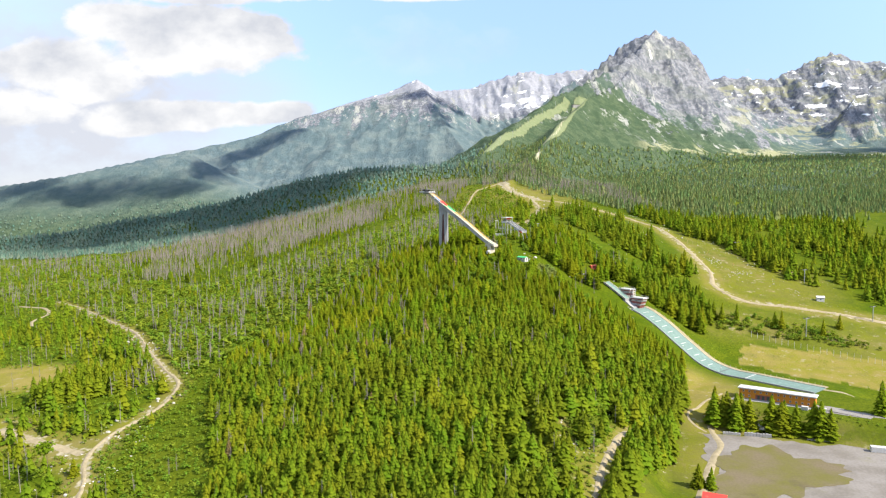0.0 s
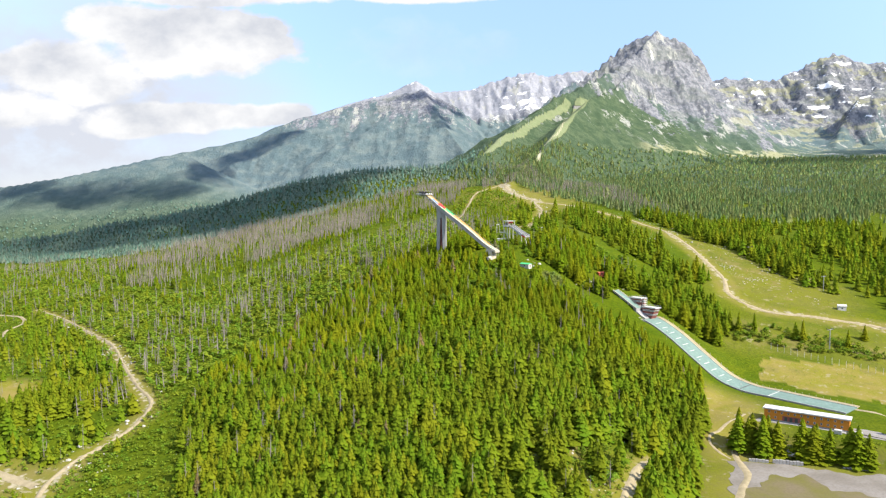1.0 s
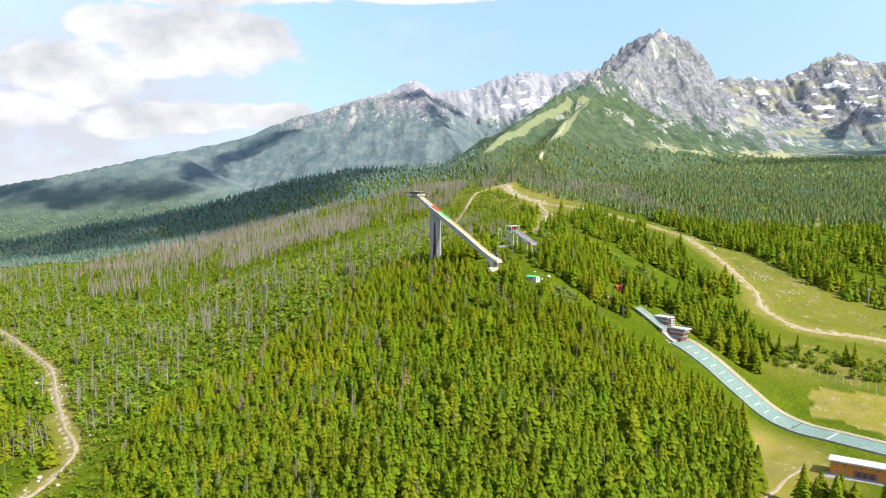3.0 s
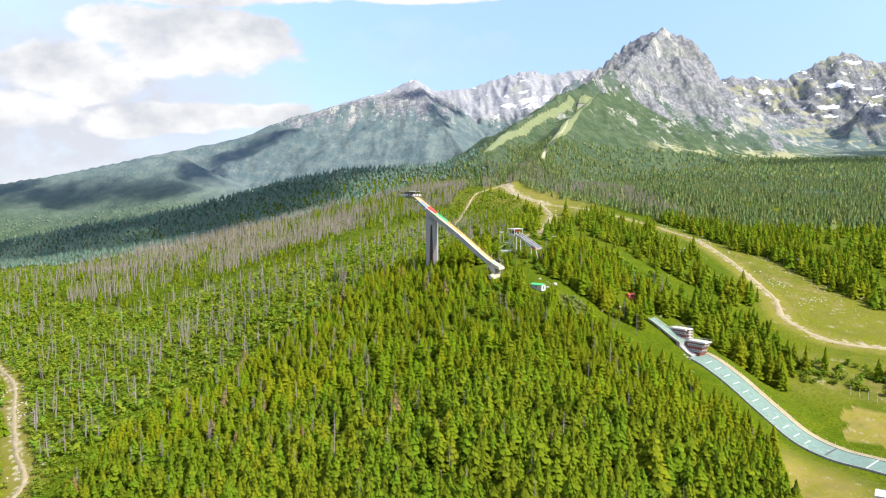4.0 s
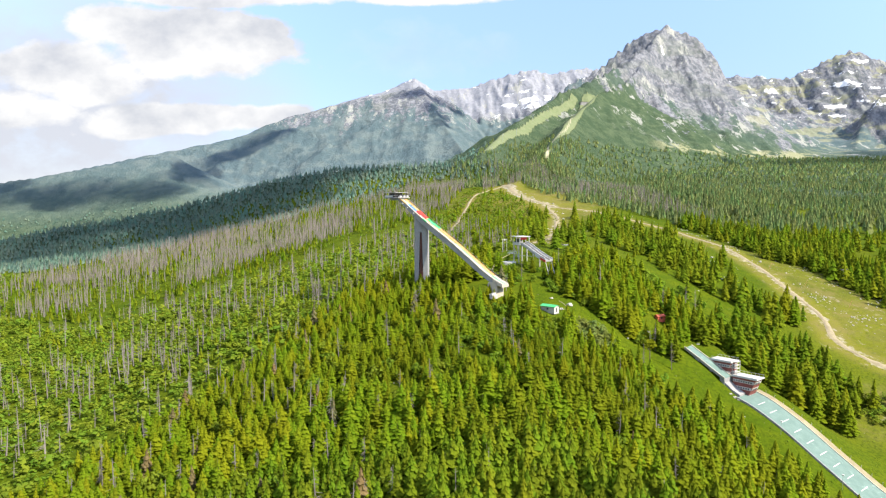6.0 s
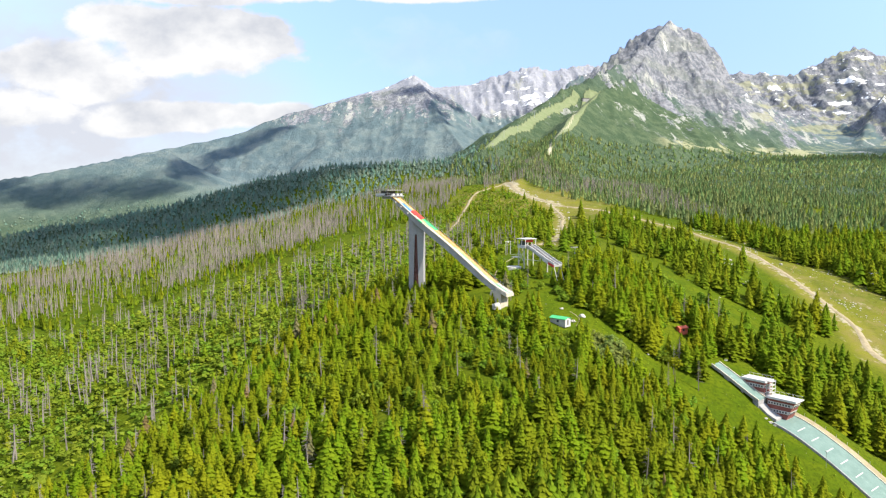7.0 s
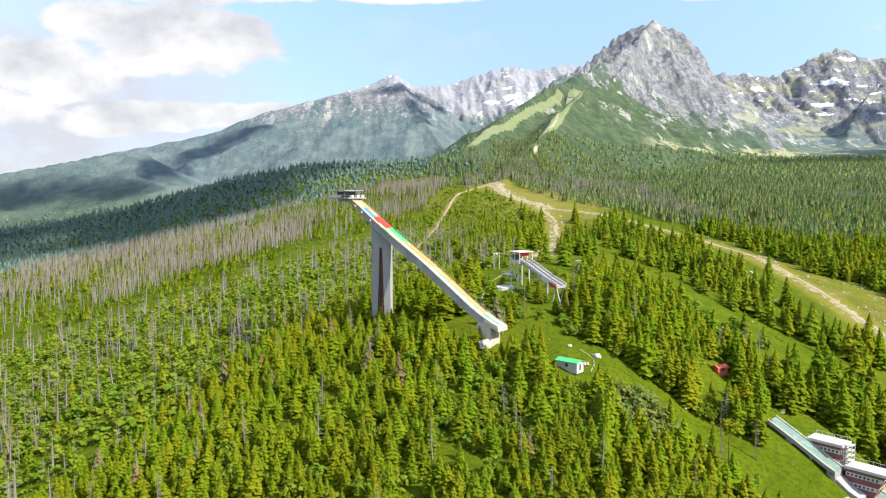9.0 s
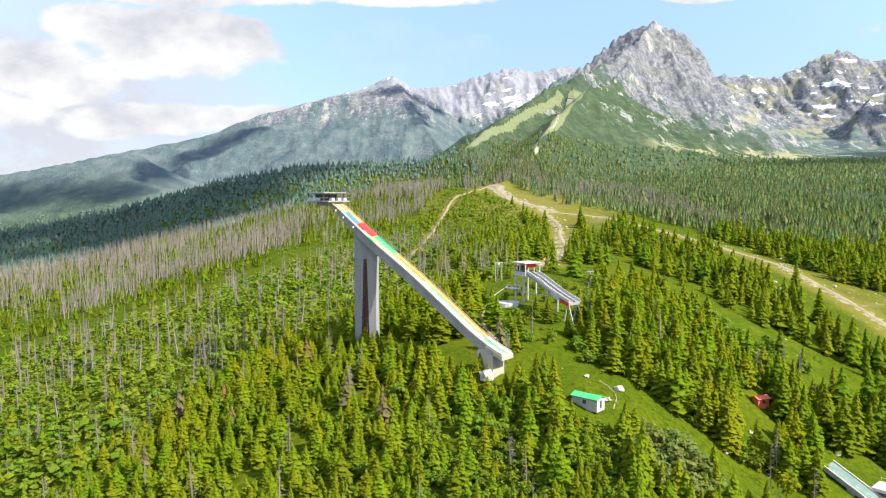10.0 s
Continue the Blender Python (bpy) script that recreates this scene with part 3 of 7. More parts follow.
def zones(x, y, z):
    """Dryness of the turf, bare gravel, and how alpine the ground is."""
    dry = np.zeros(x.shape)
    for cx, cy, rx, ry, v in ((160, 325, 60, 46, 0.8), (158, 428, 26, 34, 1.1), (290, 640, 60, 75, 0.48),
                              (-275, 438, 50, 27, 1.4), (148, 400, 28, 46, 0.9), (285, 760, 45, 90, 0.42), (250, 545, 60, 30, 0.35), (330, 500, 60, 60, 0.5), (105, 1010, 80, 120, 0.75), (60, 290, 25, 40, 0.5)):
        d = np.hypot((x - cx) / rx, (y - cy) / ry)
        dry = np.maximum(dry, v * np.clip(1.6 - 1.2 * d, 0, 1))
    wx, wy = x + 9 * (fbm(x / 9, y / 9, 3, 81) - 0.5), y + 9 * (fbm(x / 9, y / 9, 3, 82) - 0.5)
    dry = np.where(inside(wx, wy, FIELD), 1.25, dry)
    bare = np.zeros(x.shape)
    for line, w, v in ((ROAD_EAST, 6, 0.5), (ROAD_TOP, 10, 0.6), (TRACK_MID, 6, 0.5), (ROAD_WEST, 4, 0.5), (TRACK_WEST, 4, 0.4), (ROAD_FORK, 8, 0.5), (TRACK_WOOD, 3.5, 0.5),
                       (PISTE_EAST, 3.5, 0.5)):
        d = near_line(x, y, line)
        bare = np.maximum(bare, v * np.clip(1.5 - d / w, 0, 1))
        dry = np.maximum(dry, 0.7 * np.clip(1.8 - d / (w * 1.5), 0, 1))
    for line, w in ((PISTE_EAST, 40), (PISTE_WEST, 26)):
        dry = np.maximum(dry, 0.2 * np.clip(2 - near_line(x, y, line) / w, 0, 1))
    alpine = np.maximum(np.clip((z - 190) / 60, 0, 1) * np.clip((y - 1300) / 300, 0, 1), np.clip((y - 1290) / 80, 0, 1))
    east_half = lerp_at(y, [1400, 1700, 2000, 2500, 2800], [2, 3, 8, 34, 44])
    west_half = lerp_at(y, [1600, 2100, 2800], [6, 9, 11])
    piste = np.minimum(near_line(x, y, PISTE_EAST) - east_half, near_line(x, y, PISTE_WEST) - west_half)
    alpine = alpine * np.clip(piste / 6, 0, 1)
    return np.stack([dry, bare, alpine], -1)


# ---- the ground: one sheet out to the horizon ----
def build_ground():
    angle = np.concatenate([np.linspace(-180, -44, 40)[:-1], np.linspace(-44, 44, 700), np.linspace(44, 180, 40)[1:]])
    radius = np.concatenate([np.geomspace(4, 60, 8)[:-1], np.geomspace(60, 300, 28)[:-1], np.linspace(300, 760, 100)[:-1], np.geomspace(760, 1400, 42)[:-1], np.geomspace(1400, 2600, 46)[:-1], np.linspace(2600, 4980, 140), [5400, 6500, 9000]])
    a, r = np.meshgrid(np.radians(angle), radius)
    x, y = r * np.sin(a), r * np.cos(a)
    z = land(x, y)
    z = z + micro(x, y)
    zone = zones(x, y, z)
    rows, cols = x.shape
    i = (np.arange(rows - 1)[:, None] * cols + np.arange(cols - 1)[None]).ravel()
    faces = np.stack([i, i + 1, i + cols + 1, i + cols], 1)[:, ::-1]
    ob = mesh_object("ground", np.stack([x, y, z], -1).reshape(-1, 3), faces, GROUND, {"zone": zone.reshape(-1, 3)}, True)
    tagged(ob, "green alpine hillside, valley and bare rocky mountains", "ground", kind="structure")


build_ground()


def ribbon(name, pts, width, mat, label, category="track", lift=0.65, ragged=0.25, step=3.0):
    """A track laid over the ground, with ragged edges."""
    p = np.array(pts, float)
    seg = np.hypot(*np.diff(p, axis=0).T)
    s = np.concatenate([[0], np.cumsum(seg)])
    u = np.arange(0, s[-1], step)
    x, y = lerp_at(u, s, p[:, 0]), lerp_at(u, s, p[:, 1])
    tx, ty = np.gradient(x), np.gradient(y)
    size = np.hypot(tx, ty)
    nx, ny = -ty / size, tx / size
    w = width * (0.75 + 0.5 * vnoise(u / 14, u * 0, 3))
    cols = []
    for k in (-1.0, -0.5, 0, 0.5, 1.0):
        q = w * 0.5 * (k + ragged * (vnoise(u / 4, u * 0 + k, 7) - 0.5))
        gx, gy = x + nx * q, y + ny * q
        rise = lift * (1 - 0.85 * abs(k))
        cols.append(np.stack([gx, gy, land(gx, gy) + micro(gx, gy) + rise], -1))
    v = np.stack(cols, 1).reshape(-1, 3)
    i = (np.arange(len(u) - 1)[:, None] * 5 + np.arange(4)[None]).ravel()
    ob = mesh_object(name, v, np.stack([i, i + 5, i + 6, i + 1], 1)[:, ::-1], mat, smooth=True)
    return tagged(ob, label, category, kind="structure")


ribbon("road", ROAD_EAST, 4.0, GRAVEL, "pale gravel service road across the meadow", "road")
ribbon("road", ROAD_TOP, 5.5, GRAVEL, "pale stony road climbing the ridge", "road")
ribbon("track", TRACK_MID, 3.2, GRAVEL, "worn gravel track down the grassy slope")
ribbon("track", TRACK_WEST, 2.6, GRAVEL, "narrow trodden trail through young trees")
ribbon("road", ROAD_WEST, 2.3, GRAVEL, "stony forest road beside the spruce wood", "road", ragged=0.7)
ribbon("road", ROAD_FORK, 4.6, GRAVEL, "dry earth fork of the forest road", "road")
ribbon("track", TRACK_FAR_WEST, 3.0, GRAVEL, "white gravel path in the shrubs")
ribbon("track", TRAIL_JUMP, 0.9, GRAVEL, "narrow trodden trail beside the steel jump", lift=0.25)
ribbon("track", TRAIL_HUT, 0.5, GRAVEL, "narrow trodden trail past the green-roofed hut", lift=0.25)
ribbon("track", TRACK_WOOD, 2.6, GRAVEL, "pale stony track at the edge of the wood")
# ---- trees ----
rng = np.random.default_rng(7)


def unit(v):
    return v / np.maximum(np.linalg.norm(v, axis=-1, keepdims=True), 1e-6)


def spruce_crown(tiers, spikes, seed, slim=0.19, base=0.04, ragged=0.14):
    """A spruce of height 1: whorls of drooping boughs, each a folded kite. Gives vertices, faces, normals and how fresh the shoots are."""
    g = np.random.default_rng(seed)
    verts, faces, norms, fresh = [], [], [], []
    for t in range(tiers):
        f = t / max(tiers - 1, 1)
        low = base + (0.945 - base) * f ** 0.95
        rad = slim * (0.22 * (1 - f) ** 0.45 + 0.78 * (1 - f) ** 0.95) * g.uniform(0.88, 1.12) + 0.012
        rise = min(1.0, low + (2.1 / tiers) * (1 - 0.35 * f) + 0.015) if t < tiers - 1 else 1.0
        off = g.uniform(0, 6.28)
        count = max(4, int(round(spikes * (1 - 0.45 * f))))
        for k in range(count):
            a = off + 2 * math.pi * k / count + g.normal(0, 0.14)
            q = rad * g.uniform(1 - 1.6 * ragged, 1 + 1.0 * ragged)
            half = math.pi / count * g.uniform(0.85, 1.35)
            drop = g.uniform(-1.0, 0.9) / tiers * (1 - 0.7 * f)
            tip = max(low + drop, 0.015)
            q *= 1 - 0.9 * drop
            top = min(rise + drop * 0.8, 1.0)
            side = tip + (rise - tip) * g.uniform(0.10, 0.28)
            c = len(verts)
            verts += [(0.0, 0.0, top), (0.88 * q * math.cos(a - half), 0.88 * q * math.sin(a - half), side),
                      (q * math.cos(a), q * math.sin(a), tip), (0.88 * q * math.cos(a + half), 0.88 * q * math.sin(a + half), side)]
            faces += [(c, c + 1, c + 2), (c, c + 2, c + 3)]
            up = g.uniform(0.35, 1.05)
            norms += [(0.5 * math.cos(a), 0.5 * math.sin(a), 1.0)]
            norms += [(math.cos(a + d), math.sin(a + d), up) for d in (-half * 1.2, 0.0, half * 1.2)]
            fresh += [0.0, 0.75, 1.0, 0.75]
    return np.array(verts), np.array(faces), unit(np.array(norms)), np.array(fresh)


def stick(r, h, sides=5, bend=0.02, seed=0):
    g = np.random.default_rng(seed)
    a = np.arange(sides) * 2 * math.pi / sides
    ring = np.stack([np.cos(a), np.sin(a), a * 0], 1)
    mid = np.array([g.normal(0, bend), g.normal(0, bend), h * 0.5])
    v = np.concatenate([ring * r, ring * r * 0.62 + mid, ring * r * 0.18 + [mid[0] * 1.5, mid[1] * 1.5, h]])
    f = []
    for lv in (0, sides):
        for k in range(sides):
            b = (k + 1) % sides
            f += [(lv + k, lv + b, lv + sides + b), (lv + k, lv + sides + b, lv + sides + k)]
    return v, np.array(f)


def dead_tree(seed, twigs=12):
    """A bare trunk with broken, drooping twigs."""
    g = np.random.default_rng(seed)
    v, f = stick(0.0135, 1.0, 4, 0.015, seed)
    v, f = list(map(tuple, v)), list(map(tuple, f))
    for k in range(twigs):
        z, a = g.uniform(0.3, 0.96), g.uniform(0, 6.28)
        size = (1.08 - z) * g.uniform(0.06, 0.18) + 0.015
        d = np.array([math.cos(a), math.sin(a)])
        c = len(v)
        v += [(0, 0, z), (0, 0, z - 0.012), (*(d * size), z - size * g.uniform(0.1, 0.9))]
        f.append((c, c + 1, c + 2))
    return np.array(v), np.array(f)


def leafy(seed, count=30, leaf=1.0):
    """A bushy crown: many small sprays of leaves on a few rounded lobes."""
    g = np.random.default_rng(seed)
    lobes = g.normal(0, 1, (6, 3)) * (0.15, 0.15, 0.13) + (0, 0, 0.45)
    v, f, norms, fresh = [], [], [], []
    for k in range(count):
        out = unit(g.normal(0, 1, 3) + (0, 0, 0.55))
        c = lobes[k % 6] + out * g.uniform(0.10, 0.26)
        c[2] = max(c[2], 0.06)
        n_ = unit(out + g.normal(0, 0.45, 3))
        n_[2] = abs(n_[2]) + 0.15
        n_ = unit(n_)
        a = unit(np.cross(n_, g.normal(0, 1, 3)))
        b = np.cross(n_, a)
        s = leaf * g.uniform(0.10, 0.19)
        i = len(v)
        v += [tuple(c + a * s), tuple(c + b * s * 0.9 - n_ * s * 0.4), tuple(c - a * s), tuple(c - b * s * 0.9 - n_ * s * 0.3)]
        f += [(i, i + 1, i + 2), (i, i + 2, i + 3)]
        norms += [unit(np.array(p) - (0, 0, 0.15) + n_ * 0.25) for p in v[i:]]
        fresh += [g.uniform(0.2, 1.0)] * 4
    return np.array(v), np.array(f), np.array(norms), np.array(fresh)


def scatter(poly, step, keep=None, seed=1):
    """Jittered places inside a polygon."""
    g = np.random.default_rng(seed)
    p = np.array(poly, float)
    x, y = np.meshgrid(np.arange(p[:, 0].min(), p[:, 0].max(), step), np.arange(p[:, 1].min(), p[:, 1].max(), step))
    x = x.ravel() + g.uniform(-0.5, 0.5, x.size) * step
    y = y.ravel() + g.uniform(-0.5, 0.5, y.size) * step
    ok = inside(x, y, [tuple(q) for q in poly])
    ok &= np.abs(x - 8) < 0.74 * y + 40
    x, y = x[ok], y[ok]
    if keep is not None:
        ok = g.uniform(0, 1, len(x)) < keep(x, y)
        x, y = x[ok], y[ok]
    return x, y


def clear_of(x, y, extra=0.0):
    """Keeps tracks, buildings, jumps and meadows free of trees."""
    ok = np.ones(x.shape, bool)
    for line, w in ((ROAD_EAST, 6), (ROAD_TOP, 7), (TRACK_MID, 5), (TRACK_WEST, 3), (ROAD_WEST, 5), (ROAD_FORK, 6), (TRACK_FAR_WEST, 4), (TRACK_WOOD, 5),
                    (PISTE_EAST[3:], 4), (PISTE_EAST[:4], 12), (PISTE_WEST, 16), (LANDING, 6.5), (LANDING[3:], 11), ([(55, 560), (60, 554), (66, 549), (70, 543), (71, 535)], 1.5), (TRAIL_JUMP, 2.5), (GRASS_RUN, 10), (GRASS_RUN[3:], 14)):
        ok &= near_line(x, y, line) > w + extra
    ok &= (y < 1900) | (land(x, y) < 235)
    ok &= near_line(x, y, [(-24, 611), (44, 547)]) > 5.5
    ok &= near_line(x, y, [(52, 614), (72, 576)]) > 7
    ok &= near_line(x, y, [(46, 616), (47, 596), (56, 578)]) > 8
    s, q = slope_frame(x, y)
    ok &= ~((s > -34) & (s < 150) & (q > -5) & (q < 25))
    ok &= np.hypot(x - 30, (y - 570) * 0.9) > 9
    ok &= np.hypot(x - 60, y - 535) > 8
    ok &= np.hypot(x - 74, y - 515) > 9
    ok &= np.hypot(x - 119, (y - 564) * 0.7) > 7
    ok &= near_line(x, y, [(121, 570), (108, 545)]) > 5.5
    ok &= ~((x > 100) & (x < 330) & (y > 250) & (y < 440) & (near_line(x, y, [(88, 290), (112, 380), (126, 415), (148, 448)]) > 16) & (x > 140))
    ok &= near_line(x, y, [(140, 372), (134, 385), (146, 396), (168, 416)]) > 4
    return ok


def grow(name, shapes, x, y, height, mat, label, category, wide=1.0, sink=0.2, lean=0.03, seed=3, tone=None):
    """Many trees joined into one mesh."""
    g = np.random.default_rng(seed)
    z = land(x, y) - sink
    pick = g.integers(0, len(shapes), len(x))
    allv, allf, allt, alln, alls, count = [], [], [], [], [], 0
    tone = g.uniform(0, 1, len(x)) if tone is None else tone
    for k, (v, f, *more) in enumerate(shapes):
        m = pick == k
        if not m.any():
            continue
        q = int(m.sum())
        a, h = g.uniform(0, 6.28, q), height[m]
        w = h * g.uniform(0.8, 1.2, q) * (wide[m] if isinstance(wide, np.ndarray) else wide)
        lx, ly = g.normal(0, lean, q), g.normal(0, lean, q)
        c, s = np.cos(a)[:, None], np.sin(a)[:, None]
        vx, vy, vz = v[:, 0][None], v[:, 1][None], v[:, 2][None]
        X = (c * vx - s * vy) * w[:, None] + lx[:, None] * vz * h[:, None] + x[m][:, None]
        Y = (s * vx + c * vy) * w[:, None] + ly[:, None] * vz * h[:, None] + y[m][:, None]
        Z = vz * h[:, None] + z[m][:, None]
        allv.append(np.stack([X, Y, Z], -1).reshape(-1, 3))
        allf.append((f[None] + (np.arange(q) * len(v))[:, None, None] + count).reshape(-1, 3))
        allt.append(np.repeat(tone[m], len(v)))
        if more:
            nx, ny, nz = more[0][:, 0][None], more[0][:, 1][None], more[0][:, 2][None]
            alln.append(np.stack([c * nx - s * ny, s * nx + c * ny, nz + 0 * c], -1).reshape(-1, 3))
            alls.append(np.tile(more[1], q))
        count += q * len(v)
    attrs = {"tone": np.concatenate(allt)}
    if alls:
        attrs["shoot"] = np.concatenate(alls)
    ob = mesh_object(name, np.concatenate(allv), np.concatenate(allf), mat, attrs, normals=np.concatenate(alln) if alln else None)
    return tagged(ob, label, category, kind="stuff")


SLIMS = (0.26, 0.30, 0.33, 0.27, 0.35, 0.24)
NEAR = [spruce_crown(17, 10, 100 + k, slim=s, ragged=0.2) for k, s in enumerate(SLIMS)]
LESS = [spruce_crown(11, 9, 150 + k, slim=s * 1.05, ragged=0.2) for k, s in enumerate(SLIMS)]
MID = [spruce_crown(7, 7, 200 + k, slim=s * 1.1, ragged=0.2) for k, s in enumerate((0.20, 0.23, 0.25, 0.22, 0.27))]
FAR = [spruce_crown(3, 5, 300 + k, slim=s, ragged=0.25) for k, s in enumerate((0.14, 0.16, 0.18))]
FARTHEST = [spruce_crown(2, 5, 330 + k, slim=s, ragged=0.25) for k, s in enumerate((0.15, 0.17, 0.19))]
DEADS = [dead_tree(400 + k, 22) for k in range(8)]
DEAD_FAR = [dead_tree(420 + k, 7) for k in range(6)]
BUSH = [leafy(500 + k, 85, 0.58) for k in range(6)]
SMALL_BUSH = [leafy(520 + k, 12) for k in range(6)]

# the dense spruce wood on the hill in front
CLEARING = [(14, 290), (25, 262), (34, 246), (60, 262), (78, 312), (86, 345), (70, 335), (58, 318), (38, 302)]
x, y = scatter(WOOD, 3.75, lambda x, y: np.where(inside(x, y, CLEARING), 0.22, 0.97 - 0.5 * (fbm(x / 26, y / 26, 3, 21) > 0.63)), 11)
ok = clear_of(x, y)
x, y = x[ok], y[ok]
h = 5.5 + 9.0 * fbm(x / 30, y / 30, 3, 22) + rng.normal(0, 1.8, len(x)) + 3.2 * np.clip((500 - y) / 90, 0, 1)
h = np.clip(h, 4, 18)
low = np.minimum(near_line(x, y, [(61, 534), (54, 498)]), np.minimum(near_line(x, y, [(121, 568), (106, 536)]), near_line(x, y, [(37, 551), (33, 522)])))
h = h * np.clip(0.72 + (x + 30) / 110 * 0.28, 0.72, 1.0)
h = np.where(low < 5, np.minimum(h, 5.2), h)
h = np.where(near_line(x, y, [(25, 562), (28, 550)]) < 5, np.minimum(h, 4.6), h)
tone = np.clip(fbm(x / 24, y / 24, 3, 23) * 1.7 - 0.25 - 0.34 * np.clip((x + 45) / 70, 0, 1) * np.clip((520 - y) / 80, 0, 1) + rng.normal(0, 0.26, len(x)), 0, 1)
single = (x > -25) & (x < 95) & (y > 470) & (y < 545)
keep_single = np.zeros(len(x), bool)
keep_single[np.nonzero(single)[0][:190]] = True
WOOD_X, WOOD_Y, WOOD_H = x[keep_single], y[keep_single], h[keep_single]
m = ~keep_single
u = m & (y > 420)
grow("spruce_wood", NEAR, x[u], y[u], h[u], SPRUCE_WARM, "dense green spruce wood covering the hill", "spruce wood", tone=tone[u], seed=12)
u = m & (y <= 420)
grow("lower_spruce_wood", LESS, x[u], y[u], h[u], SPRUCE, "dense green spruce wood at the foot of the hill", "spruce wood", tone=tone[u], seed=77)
wx, wy, wh = x[m], y[m], h[m]
trunks = [stick(0.012, 0.9, 4, 0.01, 5)]
pick = rng.uniform(0, 1, len(wx)) < 0.5
grow("spruce_trunks", trunks, wx[pick], wy[pick], wh[pick], BARK, "brown spruce trunks inside the wood", "tree trunks", seed=13)

# rowans and birches mixed into the wood
lx, ly = scatter(WOOD, 8.0, lambda x, y: 0.15 + 0.55 * (fbm(x / 22, y / 22, 3, 24) > 0.52), 61)
ok = clear_of(lx, ly)
lx, ly = lx[ok], ly[ok]
grow("wood_leafy_trees", BUSH, lx, ly, rng.uniform(3.5, 8.5, len(lx)), LEAVES, "bright rowans and birches mixed into the spruces", "leafy trees", wide=0.95, seed=60)
# ferns, saplings and brambles under and between the spruces
x, y = scatter(WOOD, 6.0, lambda x, y: 0.85 + 0 * x, 71)
ok = clear_of(x, y)
grow("wood_undergrowth", SMALL_BUSH, x[ok], y[ok], rng.uniform(1.2, 3.2, int(ok.sum())), LEAVES, "green saplings and brambles under the spruces", "undergrowth", wide=1.5, seed=72)
x, y = scatter(CLEARING, 2.6, lambda x, y: 0.85 + 0 * x, 84)
ok = near_line(x, y, TRACK_WOOD) > 2.5
grow("clearing_shrubs", SMALL_BUSH, x[ok], y[ok], rng.uniform(0.9, 3.0, int(ok.sum())), LEAVES, "bright shrubs in the clearing of the wood", "shrubs", wide=1.5, seed=85)
# tufts and tall herbs in the meadows
TUFT = [leafy(540 + k, 4) for k in range(4)]
MEADOW = [(40, 560), (70, 575), (150, 575), (235, 590), (240, 720), (215, 850), (300, 760), (330, 600), (300, 500), (250, 470), (180, 470), (140, 445), (110, 500), (60, 530)]
x, y = scatter(MEADOW, 2.7, lambda x, y: 0.25 + 0.75 * (fbm(x / 12, y / 12, 3, 73) > 0.5), 74)
s, q = slope_frame(x, y)
ok = ~((s > -27) & (q > -0.8) & (q < 21)) & (near_line(x, y, ROAD_EAST) > 3.5)
x, y = x[ok], y[ok]
grow("meadow_tufts", TUFT, x, y, rng.uniform(0.4, 1.2, len(x)), LEAVES, "tall grass tufts and herbs in the meadow", "herbs", wide=1.6, sink=0.05, seed=75)

# young growth with dead trunks on the western slope
YOUNG = [(-148, 440), (-100, 505), (-62, 565), (-30, 612), (20, 640), (60, 660), (40, 830), (-40, 850), (-150, 750), (-250, 710), (-340, 770), (-420, 900),
         (-450, 1000), (-700, 1000), (-560, 690), (-390, 690), (-250, 530), (-165, 420)]
x, y = scatter(YOUNG, 4.0, lambda x, y: 0.62 + 0.38 * (fbm(x / 30, y / 30, 3, 31) > 0.45), 14)
ok = clear_of(x, y)
x, y = x[ok], y[ok]
grow("young_trees", SMALL_BUSH, x, y, rng.uniform(2.2, 5.2, len(x)) * (0.7 + 0.9 * fbm(x / 18, y / 18, 3, 36)), LEAVES, "bright green young birches and rowans on the slope", "young trees", wide=1.5, seed=15)
x, y = scatter(YOUNG, 6.2, lambda x, y: 0.07 + 0.30 * np.clip((x + 150) / 110, 0, 1) * (y < 670) + 0.2 * (fbm(x / 45, y / 45, 3, 32) > 0.5), 16)
ok = clear_of(x, y)
x, y = x[ok], y[ok]
grow("young_spruces", MID, x, y, rng.uniform(3, 9, len(x)), SPRUCE, "young spruces among the fresh growth", "young spruces", seed=17)
x, y = scatter(YOUNG, 7.0, lambda x, y: 0.05 + 0.38 * (fbm(x / 40, y / 40, 3, 33) > 0.56) + 0.12 * np.clip((y - 560) / 150, 0, 1), 18)
ok = clear_of(x, y)
x, y = x[ok], y[ok]
grow("dead_spruces", DEADS, x, y, rng.uniform(7, 16, len(x)), DEAD, "grey dead spruce trunks standing in young growth", "dead trees", wide=2.0, seed=19)
# shrubs between the forest road and the wood
VERGE = [(-140, 230), (-156, 262), (-166, 300), (-176, 330), (-168, 367), (-160, 395), (-166, 430), (-140, 445), (-112, 440), (-100, 380), (-84, 300), (-70, 220)]
x, y = scatter(VERGE, 2.9, lambda x, y: 0.85 + 0 * x, 78)
ok = near_line(x, y, ROAD_WEST) > 2.6
x, y = x[ok], y[ok]
grow("verge_shrubs", SMALL_BUSH, x, y, rng.uniform(1.2, 3.6, len(x)), LEAVES, "dense bright shrubs between the road and the wood", "shrubs", wide=1.3, seed=79)
# a few dead and leafless spruces inside the wood
x, y = scatter(WOOD, 15, lambda x, y: 0.45 + 0 * x, 80)
ok = clear_of(x, y)
grow("wood_dead_trees", DEADS, x[ok], y[ok], rng.uniform(8, 15, int(ok.sum())), DEAD, "grey dead spruces standing inside the green wood", "dead trees", wide=1.5, seed=81)
